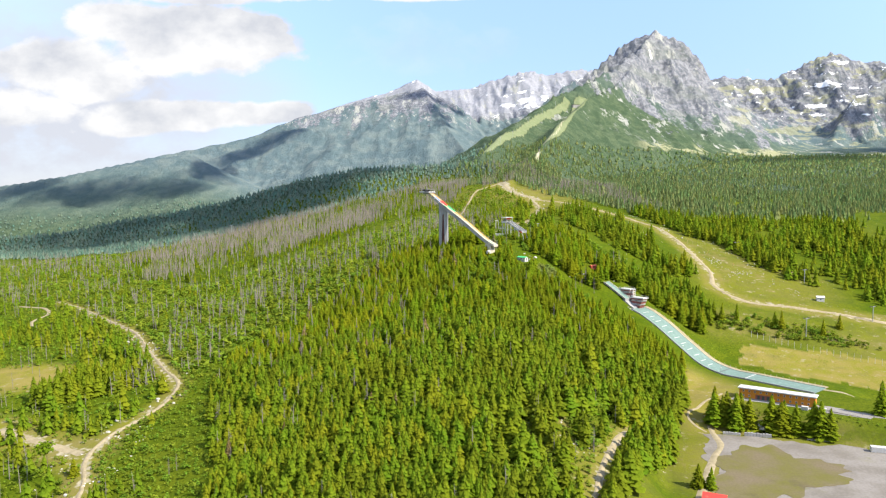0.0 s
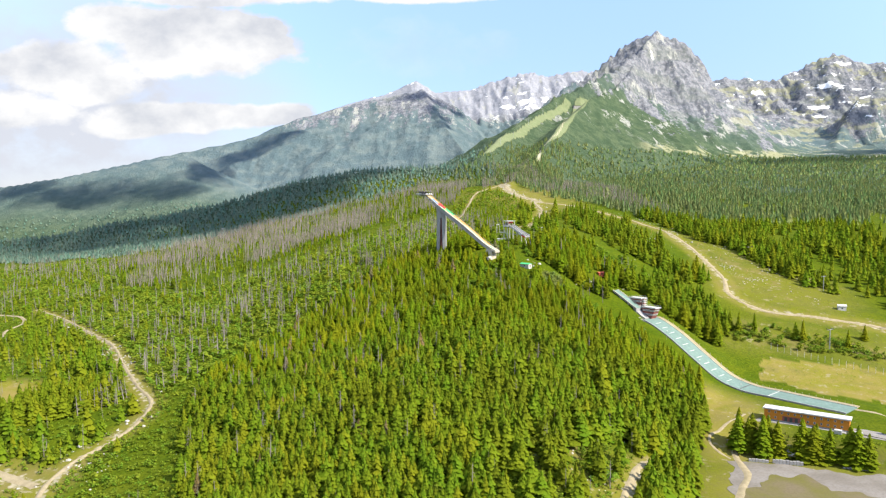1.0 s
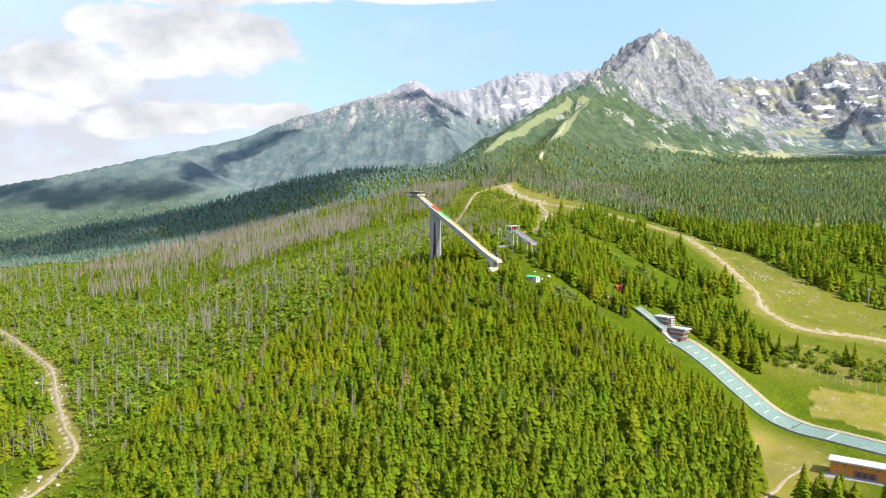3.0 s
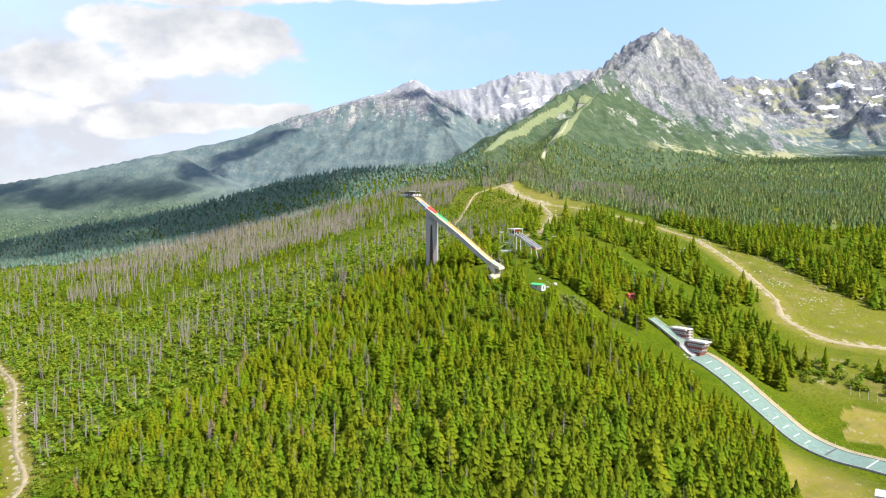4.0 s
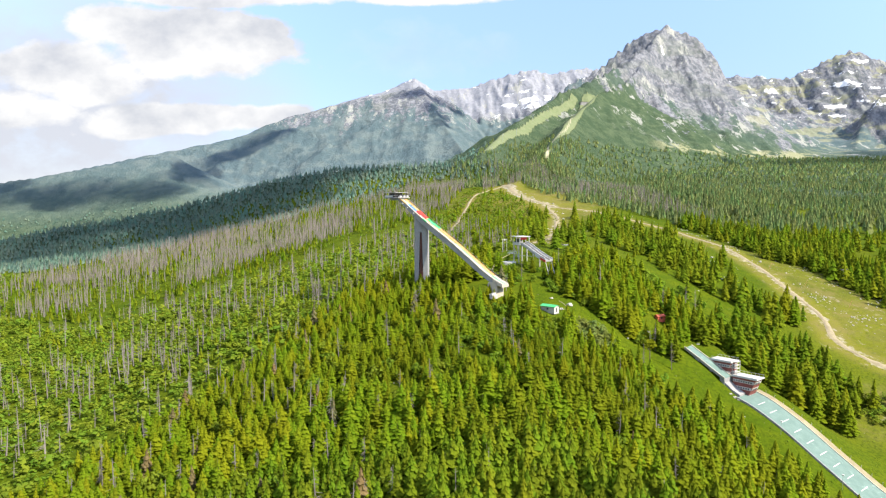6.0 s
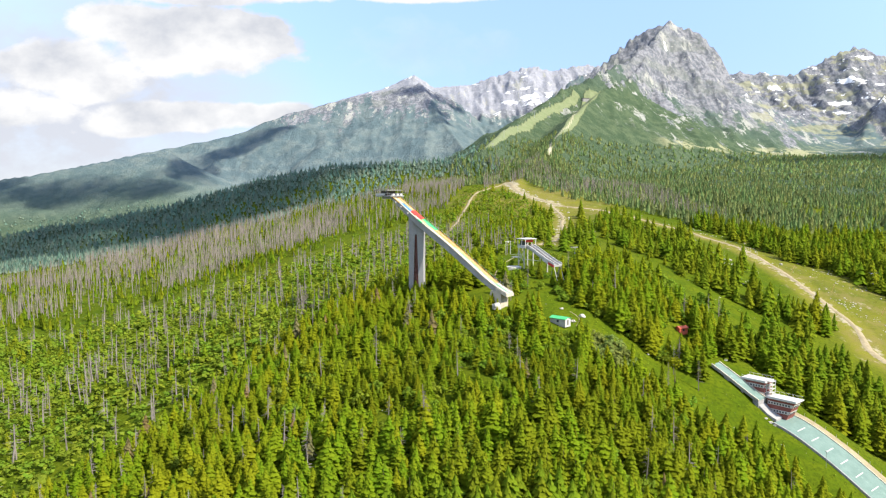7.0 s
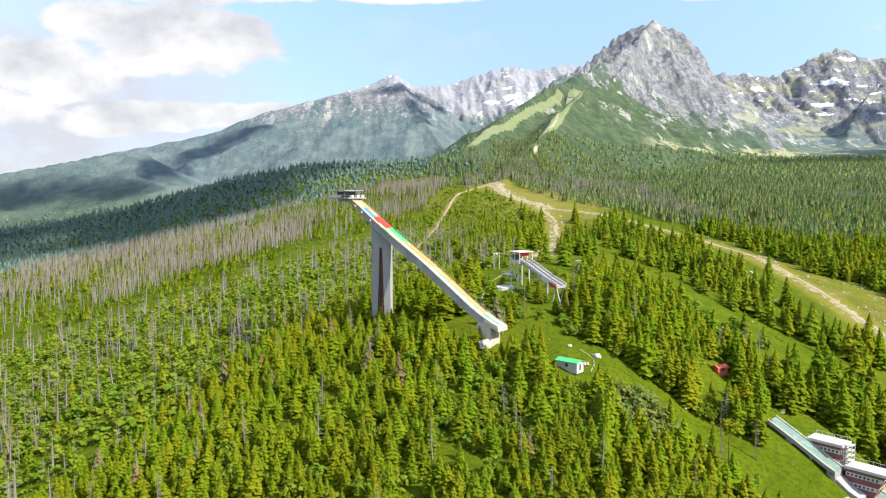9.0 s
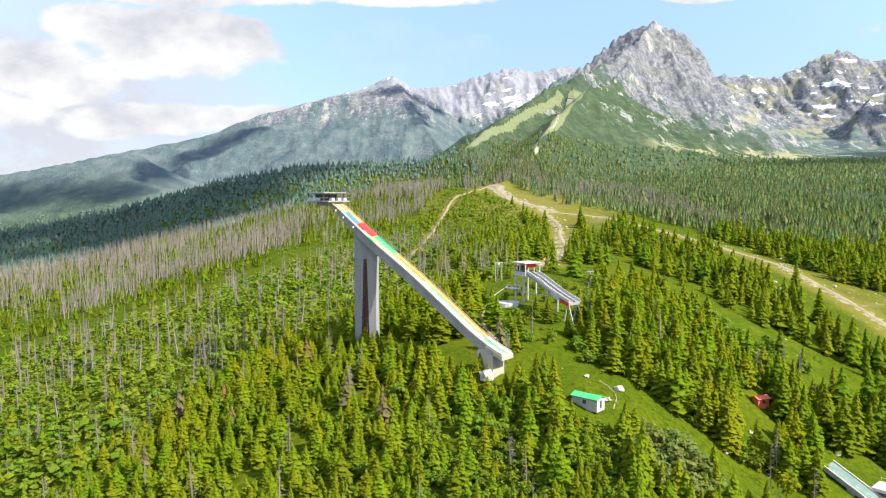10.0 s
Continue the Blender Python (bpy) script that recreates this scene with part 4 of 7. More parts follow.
# withered brown spruces, and grey ones that keep their twigs
TWIGGY = [dead_tree(440 + k, 60) for k in range(5)]
x, y = scatter(WOOD, 24, lambda x, y: 0.16 + 0.25 * (x < -10), 105)
ok = clear_of(x, y) & (y > 300)
grow("withered_spruces", LESS, x[ok], y[ok], rng.uniform(7, 12, int(ok.sum())), BROWN_NEEDLES, "withered brown spruces inside the green wood", "withered trees", wide=0.75, seed=106)
x, y = scatter(WOOD, 17, lambda x, y: 0.22 + 0.28 * (x < -20), 107)
ok = clear_of(x, y) & (y > 300)
grow("grey_spruces", TWIGGY, x[ok], y[ok], rng.uniform(9, 15, int(ok.sum())), DEAD, "grey leafless spruces with fine twigs in the wood", "dead trees", wide=1.3, seed=108)
# the grey belt of bark-beetle wood
BELT = [(-420, 900), (-340, 770), (-250, 725), (-150, 795), (-60, 880), (0, 925), (20, 1020), (55, 1270), (-40, 1300), (-170, 1130), (-300, 1110), (-430, 1010)]
x, y = scatter(BELT, 4.2, lambda x, y: 0.18 + 0.62 * (fbm(x / 60, y / 60, 3, 34) > 0.46), 20)
ok = clear_of(x, y) & inside(x + 90 * (fbm(x / 40, y / 40, 3, 37) - 0.5), y - 30 + 130 * (fbm(x / 45, y / 45, 3, 38) - 0.5), BELT)
x, y = x[ok], y[ok]
grow("dead_spruce_wood", DEAD_FAR, x, y, rng.uniform(9, 17, len(x)), DEAD, "belt of grey leafless bark-beetle spruces", "dead wood", wide=1.7, seed=21)
x, y = scatter(BELT, 5.8, lambda x, y: 0.20 + 0.5 * (fbm(x / 50, y / 50, 3, 35) > 0.56), 22)
ok = clear_of(x, y)
grow("belt_spruces", FAR, x[ok], y[ok], rng.uniform(5, 12, int(ok.sum())), SPRUCE, "living spruces scattered in the dead belt", "spruces", seed=23)
x, y = scatter(BELT, 6.0, lambda x, y: 0.7 + 0 * x, 24)
ok = clear_of(x, y)
grow("belt_undergrowth", SMALL_BUSH, x[ok], y[ok], rng.uniform(1.5, 3.5, int(ok.sum())), LEAVES, "green undergrowth below the dead spruces", "undergrowth", wide=1.4, seed=25)

# west of the forest road
WESTERN = [(-120, 270), (-160, 390), (-165, 420), (-250, 530), (-390, 690), (-560, 690), (-900, 1150), (-1000, 900), (-420, 380), (-250, 230)]
x, y = scatter(WESTERN, 4.2, lambda x, y: np.where(y < 560, 0.45 + 0.5 * (fbm(x / 30, y / 30, 3, 41) > 0.42), 0.8), 26)
ok = clear_of(x, y) & (np.hypot((x + 275) / 42, (y - 438) / 22) > 1)
x, y = x[ok], y[ok]
grow("western_shrubs", SMALL_BUSH, x, y, rng.uniform(1.4, 4.2, len(x)), LEAVES, "low green shrubs and saplings beside the forest road", "shrubs", wide=1.3, seed=27)
x, y = scatter(WESTERN, 6.5, lambda x, y: 0.08 + 0.75 * (fbm(x / 55, y / 55, 3, 42) > 0.56), 28)
ok = clear_of(x, y) & (np.hypot((x + 275) / 42, (y - 438) / 22) > 1)
x, y = x[ok], y[ok]
grow("western_spruces", MID, x, y, rng.uniform(4, 14, len(x)), SPRUCE, "groups of spruces in the western shrubs", "spruces", seed=29)
x, y = scatter(WESTERN, 11, lambda x, y: 0.15 + 0.6 * (fbm(x / 45, y / 45, 3, 43) > 0.58), 30)
ok = clear_of(x, y)
grow("western_dead_trees", DEADS, x[ok], y[ok], rng.uniform(6, 14, int(ok.sum())), DEAD, "scattered dead trunks among western shrubs", "dead trees", seed=31)

# the wooded arm behind, and the hazy valley beyond it
ARM = [(-1150, 1180), (-700, 1120), (-440, 1020), (-300, 1110), (-170, 1130), (-40, 1300), (90, 1280), (110, 1420), (60, 1640), (-200, 1560), (-500, 1560), (-1150, 1560)]
x, y = scatter(ARM, 6.8, lambda x, y: 0.97 - 0.25 * (y < 1250) * (fbm(x / 60, y / 60, 3, 44) > 0.5), 32)
ok = clear_of(x, y)
grow("arm_spruces", FARTHEST, x[ok], y[ok], rng.uniform(6, 12, int(ok.sum())), HAZED_VALLEY_SPRUCE, "dark spruce forest along the wooded shoulder", "spruce forest", wide=1.3, seed=33)
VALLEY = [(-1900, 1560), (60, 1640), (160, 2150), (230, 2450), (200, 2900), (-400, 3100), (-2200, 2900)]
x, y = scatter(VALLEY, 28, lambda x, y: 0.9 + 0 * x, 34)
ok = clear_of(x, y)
grow("valley_spruces", FARTHEST, x[ok], y[ok], rng.uniform(9, 17, int(ok.sum())), HAZED_VALLEY_SPRUCE, "distant forest filling the western valley", "forest", wide=1.6, seed=35)

# the open stony meadow on both sides of the service road
OPEN_MEADOW = [(226, 872), (242, 860), (250, 819), (266, 767), (288, 756), (298, 731), (296, 690), (306, 665), (330, 610), (262, 592), (230, 642), (196, 650), (190, 690), (192, 750), (205, 810)]
# the plateau forest in the east
GLADE = [(470, 790), (560, 760), (680, 900), (640, 990), (560, 960)]
EASTERN = [(150, 1000), (200, 960), (240, 900), (258, 848), (272, 828), (298, 717), (320, 640), (350, 616), (378, 570), (800, 600), (1500, 1600), (1000, 1750), (330, 2000), (160, 2150), (60, 1640), (110, 1420), (112, 1150)]
x, y = scatter(EASTERN, 6.6, lambda x, y: np.clip(0.12 + 0.45 * (fbm(x / 60, y / 60, 3, 51) > 0.44) + 0.4 * (fbm(x / 20, y / 20, 2, 50) > 0.47), 0.05, 0.97) * np.where(inside(x, y, GLADE), 0.08, 1.0) * np.where(y > 1350, 0.42, 0.9), 36)
ok = clear_of(x, y) & ~inside(x, y, OPEN_MEADOW)
x, y = x[ok], y[ok]
ok = y < 900
grow("eastern_spruces", MID, x[ok], y[ok], 6 + 10 * fbm(x[ok] / 50, y[ok] / 50, 3, 55) + rng.normal(0, 2, int(ok.sum())), SPRUCE, "tall spruce forest on the eastern plateau", "spruce forest", seed=37)
ok = y >= 900
grow("plateau_spruces", FAR, x[ok], y[ok], 5 + 12 * fbm(x[ok] / 60, y[ok] / 60, 3, 55) + rng.normal(0, 1.8, int(ok.sum())), HAZED_FAR_SPRUCE, "dark spruce forest rising to the spur", "spruce forest", wide=1.15, seed=76)
# its tall, closed edge above the meadow
x, y = scatter([(238, 905), (250, 850), (256, 819), (270, 770), (290, 760), (301, 733), (298, 690), (308, 668), (350, 668), (346, 740), (318, 800), (290, 850), (268, 915)], 5.2, lambda x, y: 0.45 + 0.4 * (fbm(x / 16, y / 16, 3, 127) > 0.46), 121)
ok = clear_of(x, y) & ~inside(x, y, OPEN_MEADOW)
grow("edge_spruces", LESS, x[ok], y[ok], rng.uniform(7, 18, int(ok.sum())), SPRUCE, "tall dark spruces at the edge of the plateau forest", "spruces", wide=0.85, seed=122)
x, y = scatter([(430, 640), (700, 640), (900, 1000), (620, 1000)], 9, lambda x, y: 0.7 * (fbm(x / 50, y / 50, 3, 52) > 0.45), 98)
ok = clear_of(x, y)
grow("plateau_dead_spruces", DEAD_FAR, x[ok], y[ok], rng.uniform(10, 17, int(ok.sum())), DEAD, "grey dead spruces round the plateau glade", "dead trees", wide=1.8, seed=99)
x, y = scatter([(20, 1140), (86, 1150), (104, 1230), (190, 1150), (250, 1500), (60, 1520), (20, 1300)], 6.0, lambda x, y: 0.8 + 0 * x, 101)
ok = clear_of(x, y)
grow("ridge_top_spruces", FAR, x[ok], y[ok], rng.uniform(7, 14, int(ok.sum())), HAZED_FAR_SPRUCE, "spruces standing on top of the ridge", "spruces", seed=102)
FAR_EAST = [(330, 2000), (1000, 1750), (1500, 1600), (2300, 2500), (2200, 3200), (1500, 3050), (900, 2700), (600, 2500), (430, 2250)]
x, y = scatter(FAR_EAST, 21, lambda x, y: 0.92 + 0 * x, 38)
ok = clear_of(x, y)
grow("far_eastern_spruces", FARTHEST, x[ok], y[ok], rng.uniform(9, 17, int(ok.sum())), HAZED_FAR_SPRUCE, "distant spruce forest below the rocky cirque", "forest", wide=1.5, seed=39)

# loose groups round the meadows, the second jump and the judges' tower
LOOSE = [(70, 650), (115, 665), (142, 640), (160, 585), (235, 585), (240, 720), (222, 840), (130, 880), (95, 770), (75, 700)]
x, y = scatter(LOOSE, 5.2, lambda x, y: 0.07 + 0.62 * (fbm(x / 34, y / 34, 3, 53) > 0.56), 40)
ok = clear_of(x, y) & ~inside(x, y, OPEN_MEADOW)
grow("meadow_spruces", LESS, x[ok], y[ok], rng.uniform(6, 14, int(ok.sum())), SPRUCE, "loose groups of spruces on the grassy ridge", "spruces", wide=0.85, seed=41)

x, y = scatter([(60, 560), (74, 556), (92, 541), (130, 548), (165, 590), (150, 640), (118, 664), (84, 640), (88, 600), (66, 585)], 6.2, lambda x, y: 0.12 + 0.5 * (fbm(x / 20, y / 20, 3, 111) > 0.5), 112)
ok = clear_of(x, y)
grow("meadow_leafy_trees", BUSH, x[ok], y[ok], rng.uniform(3.5, 8.5, int(ok.sum())), LEAVES, "rounded bright leafy trees among the meadow spruces", "leafy trees", wide=0.95, seed=113)
# between the grass run and the stony meadow
x, y = scatter([(135, 905), (170, 880), (205, 830), (228, 770), (232, 690), (222, 640), (200, 610), (176, 640), (150, 700), (134, 800)], 5.4, lambda x, y: 0.06 + 0.5 * (fbm(x / 28, y / 28, 3, 58) > 0.55), 86)
ok = clear_of(x, y) & ~inside(x, y, OPEN_MEADOW)
grow("run_spruces", LESS, x[ok], y[ok], rng.uniform(8, 18, int(ok.sum())), SPRUCE, "spruces between the grass run and the meadow", "spruces", wide=0.8, seed=87)
x, y = scatter([(150, 668), (186, 652), (200, 700), (206, 800), (180, 850), (160, 780)], 5.0, lambda x, y: 0.1 + 0.6 * (fbm(x / 18, y / 18, 3, 123) > 0.52), 124)
ok = clear_of(x, y)
grow("stony_meadow_shrubs", SMALL_BUSH, x[ok], y[ok], rng.uniform(1.5, 4.0, int(ok.sum())), LEAVES, "bright leafy shrubs on the stony meadow", "shrubs", wide=1.3, seed=125)
# grey trees left standing above the stony road
x, y = scatter([(60, 1110), (112, 1150), (160, 1060), (235, 960), (300, 960), (280, 1200), (110, 1400), (70, 1300)], 5.2, lambda x, y: 0.25 + 0.6 * (fbm(x / 45, y / 45, 3, 59) > 0.45), 88)
ok = clear_of(x, y)
grow("road_dead_spruces", DEAD_FAR, x[ok], y[ok], rng.uniform(9, 16, int(ok.sum())), DEAD, "grey dead spruces above the stony road", "dead trees", wide=1.7, seed=89)
# the tall dense group west of the forest road
x, y = scatter([(-240, 392), (-221, 386), (-204, 404), (-188, 410), (-180, 426), (-195, 442), (-230, 430)], 3.8, lambda x, y: 0.85 + 0 * x, 90)
ok = clear_of(x, y)
x, y = x[ok], y[ok]
grow("roadside_spruces", LESS, x, y, rng.uniform(10, 16, len(x)), SPRUCE, "tall dark spruces in a group beside the forest road", "spruces", seed=91)
x, y = scatter([(-200, 400), (-180, 412), (-178, 428), (-192, 432)], 3.4, lambda x, y: 0.8 + 0 * x, 92)
grow("roadside_dead_spruces", DEADS, x, y, rng.uniform(10, 15, len(x)), DEAD, "grey dead spruces in a group beside the forest road", "dead trees", wide=1.8, seed=93)

# young growth and a dark belt of spruces on the ridge between the trails
RIDGE = [(40, 660), (72, 692), (92, 770), (108, 880), (100, 990), (85, 1060), (52, 1150), (30, 1060), (10, 950), (-30, 850), (0, 790)]
x, y = scatter(RIDGE, 4.2, lambda x, y: 0.6 + 0.4 * (fbm(x / 25, y / 25, 3, 54) > 0.45), 42)
ok = clear_of(x, y)
grow("ridge_bushes", SMALL_BUSH, x[ok], y[ok], rng.uniform(1.6, 4.4, int(ok.sum())), LEAVES, "young leafy growth on the open ridge", "bushes", wide=1.7, seed=43)
x, y = scatter([(20, 690), (70, 690), (95, 760), (85, 800), (40, 790)], 4.4, lambda x, y: 0.5 + 0 * x, 44)
ok = clear_of(x, y)
grow("ridge_spruces", LESS, x[ok], y[ok], rng.uniform(7, 13, int(ok.sum())), SPRUCE, "dark belt of spruces on the ridge", "spruces", seed=45)

x, y = scatter([(58, 760), (100, 780), (116, 880), (100, 960), (80, 900), (60, 840)], 6, lambda x, y: 0.5 * (fbm(x / 30, y / 30, 3, 56) > 0.5), 46)
ok = clear_of(x, y)
grow("ridge_upper_spruces", LESS, x[ok], y[ok], rng.uniform(7, 14, int(ok.sum())), SPRUCE, "spruces in groups below the stony road", "spruces", seed=47)

x, y = scatter(RIDGE, 7, lambda x, y: 0.07 + 0.22 * (fbm(x / 30, y / 30, 3, 57) > 0.55), 48)
ok = clear_of(x, y)
grow("ridge_young_spruces", MID, x[ok], y[ok], rng.uniform(4, 11, int(ok.sum())), SPRUCE, "scattered spruces among the ridge bushes", "spruces", seed=49)

x, y = scatter([(26, 545), (44, 541), (56, 532), (66, 520), (60, 495), (46, 488), (14, 500), (14, 552)], 2.9, lambda x, y: 0.9 + 0 * x, 54)
ok = (np.hypot(x - 60, y - 536) > 5.5) & (np.hypot(x - 35, y - 547) > 6)
grow("hut_bushes", BUSH, x[ok], y[ok], rng.uniform(2.0, 4.6, int(ok.sum())), LEAVES, "leafy bushes in front of the green-roofed hut", "bushes", wide=1.2, seed=55)
x, y = scatter([(78, 598), (110, 612), (134, 632), (114, 662), (88, 652)], 4.6, lambda x, y: 0.30 + 0.5 * (fbm(x / 18, y / 18, 3, 64) > 0.48), 56)
ok = clear_of(x, y)
grow("jump_spruces", LESS, x[ok], y[ok], rng.uniform(6, 12, int(ok.sum())), SPRUCE_WARM, "spruces grouped behind the steel jump", "spruces", seed=57)
# bushes round the steel jump and over the grass run
x, y = scatter([(42, 562), (60, 572), (75, 566), (92, 590), (88, 625), (66, 640), (40, 640), (30, 600)], 3.6, lambda x, y: 0.10 + 0.6 * (fbm(x / 12, y / 12, 3, 62) > 0.5), 50)
ok = (near_line(x, y, [(50, 618), (72, 576)]) > 4.5) & (near_line(x, y, TRAIL_JUMP) > 2.0) & (near_line(x, y, [(-24, 611), (44, 547)]) > 6) & (np.hypot(x - 48, y - 605) > 8)
grow("jump_bushes", BUSH, x[ok], y[ok], rng.uniform(1.5, 5.0, int(ok.sum())), LEAVES, "bright leafy bushes round the steel jump", "bushes", wide=1.1, seed=51)
x, y = scatter([(100, 900), (105, 700), (140, 640), (210, 590), (236, 620), (225, 720), (200, 830), (140, 890)], 6, lambda x, y: 0.08 + 0.5 * (fbm(x / 16, y / 16, 3, 63) > 0.56), 52)
ok = near_line(x, y, ROAD_EAST) > 3
grow("run_shrubs", SMALL_BUSH, x[ok], y[ok], rng.uniform(0.7, 2.4, int(ok.sum())), LEAVES, "low shrubs scattered over the grass run", "shrubs", wide=1.5, seed=53)

# the tall group beside the landing slope
x, y = scatter([(158, 566), (176, 538), (198, 530), (214, 552), (212, 585), (192, 604), (170, 596)], 4.4, lambda x, y: 0.8 + 0 * x, 82)
s, q = slope_frame(x, y)
ok = clear_of(x, y) & (q > 30)
grow("slope_spruces", NEAR, x[ok], y[ok], rng.uniform(11, 18, int(ok.sum())), SPRUCE, "tall spruces grouped beside the landing slope", "spruces", seed=83)
# ---- parts and things ----
def thing(name, label, category, at=(0, 0, 0), group=""):
    ob = new(name)
    ob.location = at
    bpy.context.view_layer.update()
    return tagged(ob, label, category, group)


def part(name, bm, mat, parent, label="", smooth=False):
    """Links a bmesh in world places as one mesh under a thing or a part."""
    bmesh.ops.recalc_face_normals(bm, faces=bm.faces)
    me = bpy.data.meshes.new(name)
    bm.to_mesh(me)
    bm.free()
    if smooth:
        me.shade_smooth()
    me.materials.append(mat)
    ob = new(name, me)
    if parent is not None:
        root = Vector((0, 0, 0))
        p = parent
        while p is not None:
            root += p.location
            p = p.parent
        ob.parent = parent
        me.transform(Matrix.Translation(-root))
    if label:
        ob["label"] = label
    return ob


def box(bm, m, x0, x1, y0, y1, z0, z1, bevel=0.0):
    """A box between two corners of the frame m."""
    v = [bm.verts.new(m @ Vector((x, y, z))) for z in (z0, z1) for x, y in ((x0, y0), (x1, y0), (x1, y1), (x0, y1))]
    f = [bm.faces.new([v[i] for i in q]) for q in ((3, 2, 1, 0), (4, 5, 6, 7), (0, 1, 5, 4), (1, 2, 6, 5), (2, 3, 7, 6), (3, 0, 4, 7))]
    if bevel:
        bmesh.ops.bevel(bm, geom=list({e for q in f for e in q.edges}), offset=bevel, segments=1, affect="EDGES")


def hexa(bm, low, high):
    """A solid between two four-cornered rings of points."""
    a, b = [bm.verts.new(p) for p in low], [bm.verts.new(p) for p in high]
    bm.faces.new(a[::-1])
    bm.faces.new(b)
    for i in range(4):
        bm.faces.new((a[i], a[(i + 1) % 4], b[(i + 1) % 4], b[i]))


def beam(bm, a, b, r, sides=6):
    """A round bar from a to b."""
    a, b = Vector(a), Vector(b)
    d = (b - a).normalized()
    u = d.cross(Vector((0, 0, 1)) if abs(d.z) < 0.95 else Vector((1, 0, 0))).normalized()
    w = d.cross(u)
    rings = [[bm.verts.new(p + (u * math.cos(t) + w * math.sin(t)) * r) for t in (2 * math.pi * k / sides for k in range(sides))] for p in (a, b)]
    for k in range(sides):
        bm.faces.new((rings[0][k], rings[0][(k + 1) % sides], rings[1][(k + 1) % sides], rings[1][k]))
    bm.faces.new(rings[0][::-1])
    bm.faces.new(rings[1])


def one(fn, *args, **kw):
    bm = bmesh.new()
    fn(bm, *args, **kw)
    return bm


def frame_at(x, y, z, dx, dy):
    """A frame whose first axis runs along (dx, dy) and whose second lies to the left of it."""
    size = math.hypot(dx, dy)
    dx, dy = dx / size, dy / size
    return Matrix(((dx, -dy, 0, x), (dy, dx, 0, y), (0, 0, 1, z), (0, 0, 0, 1)))


def sweep(bm, m, stations):
    """A solid through sections (s, y_left, y_right, z_top, z_bottom)."""
    rings = []
    for s, yl, yr, zt, zb in stations:
        rings.append([bm.verts.new(m @ Vector(p)) for p in ((s, yl, zt), (s, yr, zt), (s, yr, zb), (s, yl, zb))])
    for a, b in zip(rings[:-1], rings[1:]):
        for i in range(4):
            bm.faces.new((a[i], a[(i + 1) % 4], b[(i + 1) % 4], b[i]))
    bm.faces.new(rings[0][::-1])
    bm.faces.new(rings[-1])


# ---- the great jump: inrun on a tall pillar ----
TOWER = frame_at(-17.0, 596.0, 0.0, 0.757, -0.654)


def deck_z(s):
    return float(lerp_at(s, [2, 8, 24, 44, 55, 67, 72, 78], [101.6, 98.6, 88.5, 76.7, 69.6, 61.9, 59.4, 57.2]))


BEIGE = weathered("sun_bleached_boards", (0.460, 0.414, 0.331), (0.386, 0.350, 0.285), 0.5, 0.8, 0.3, stain=(0.30, 0.27, 0.20))


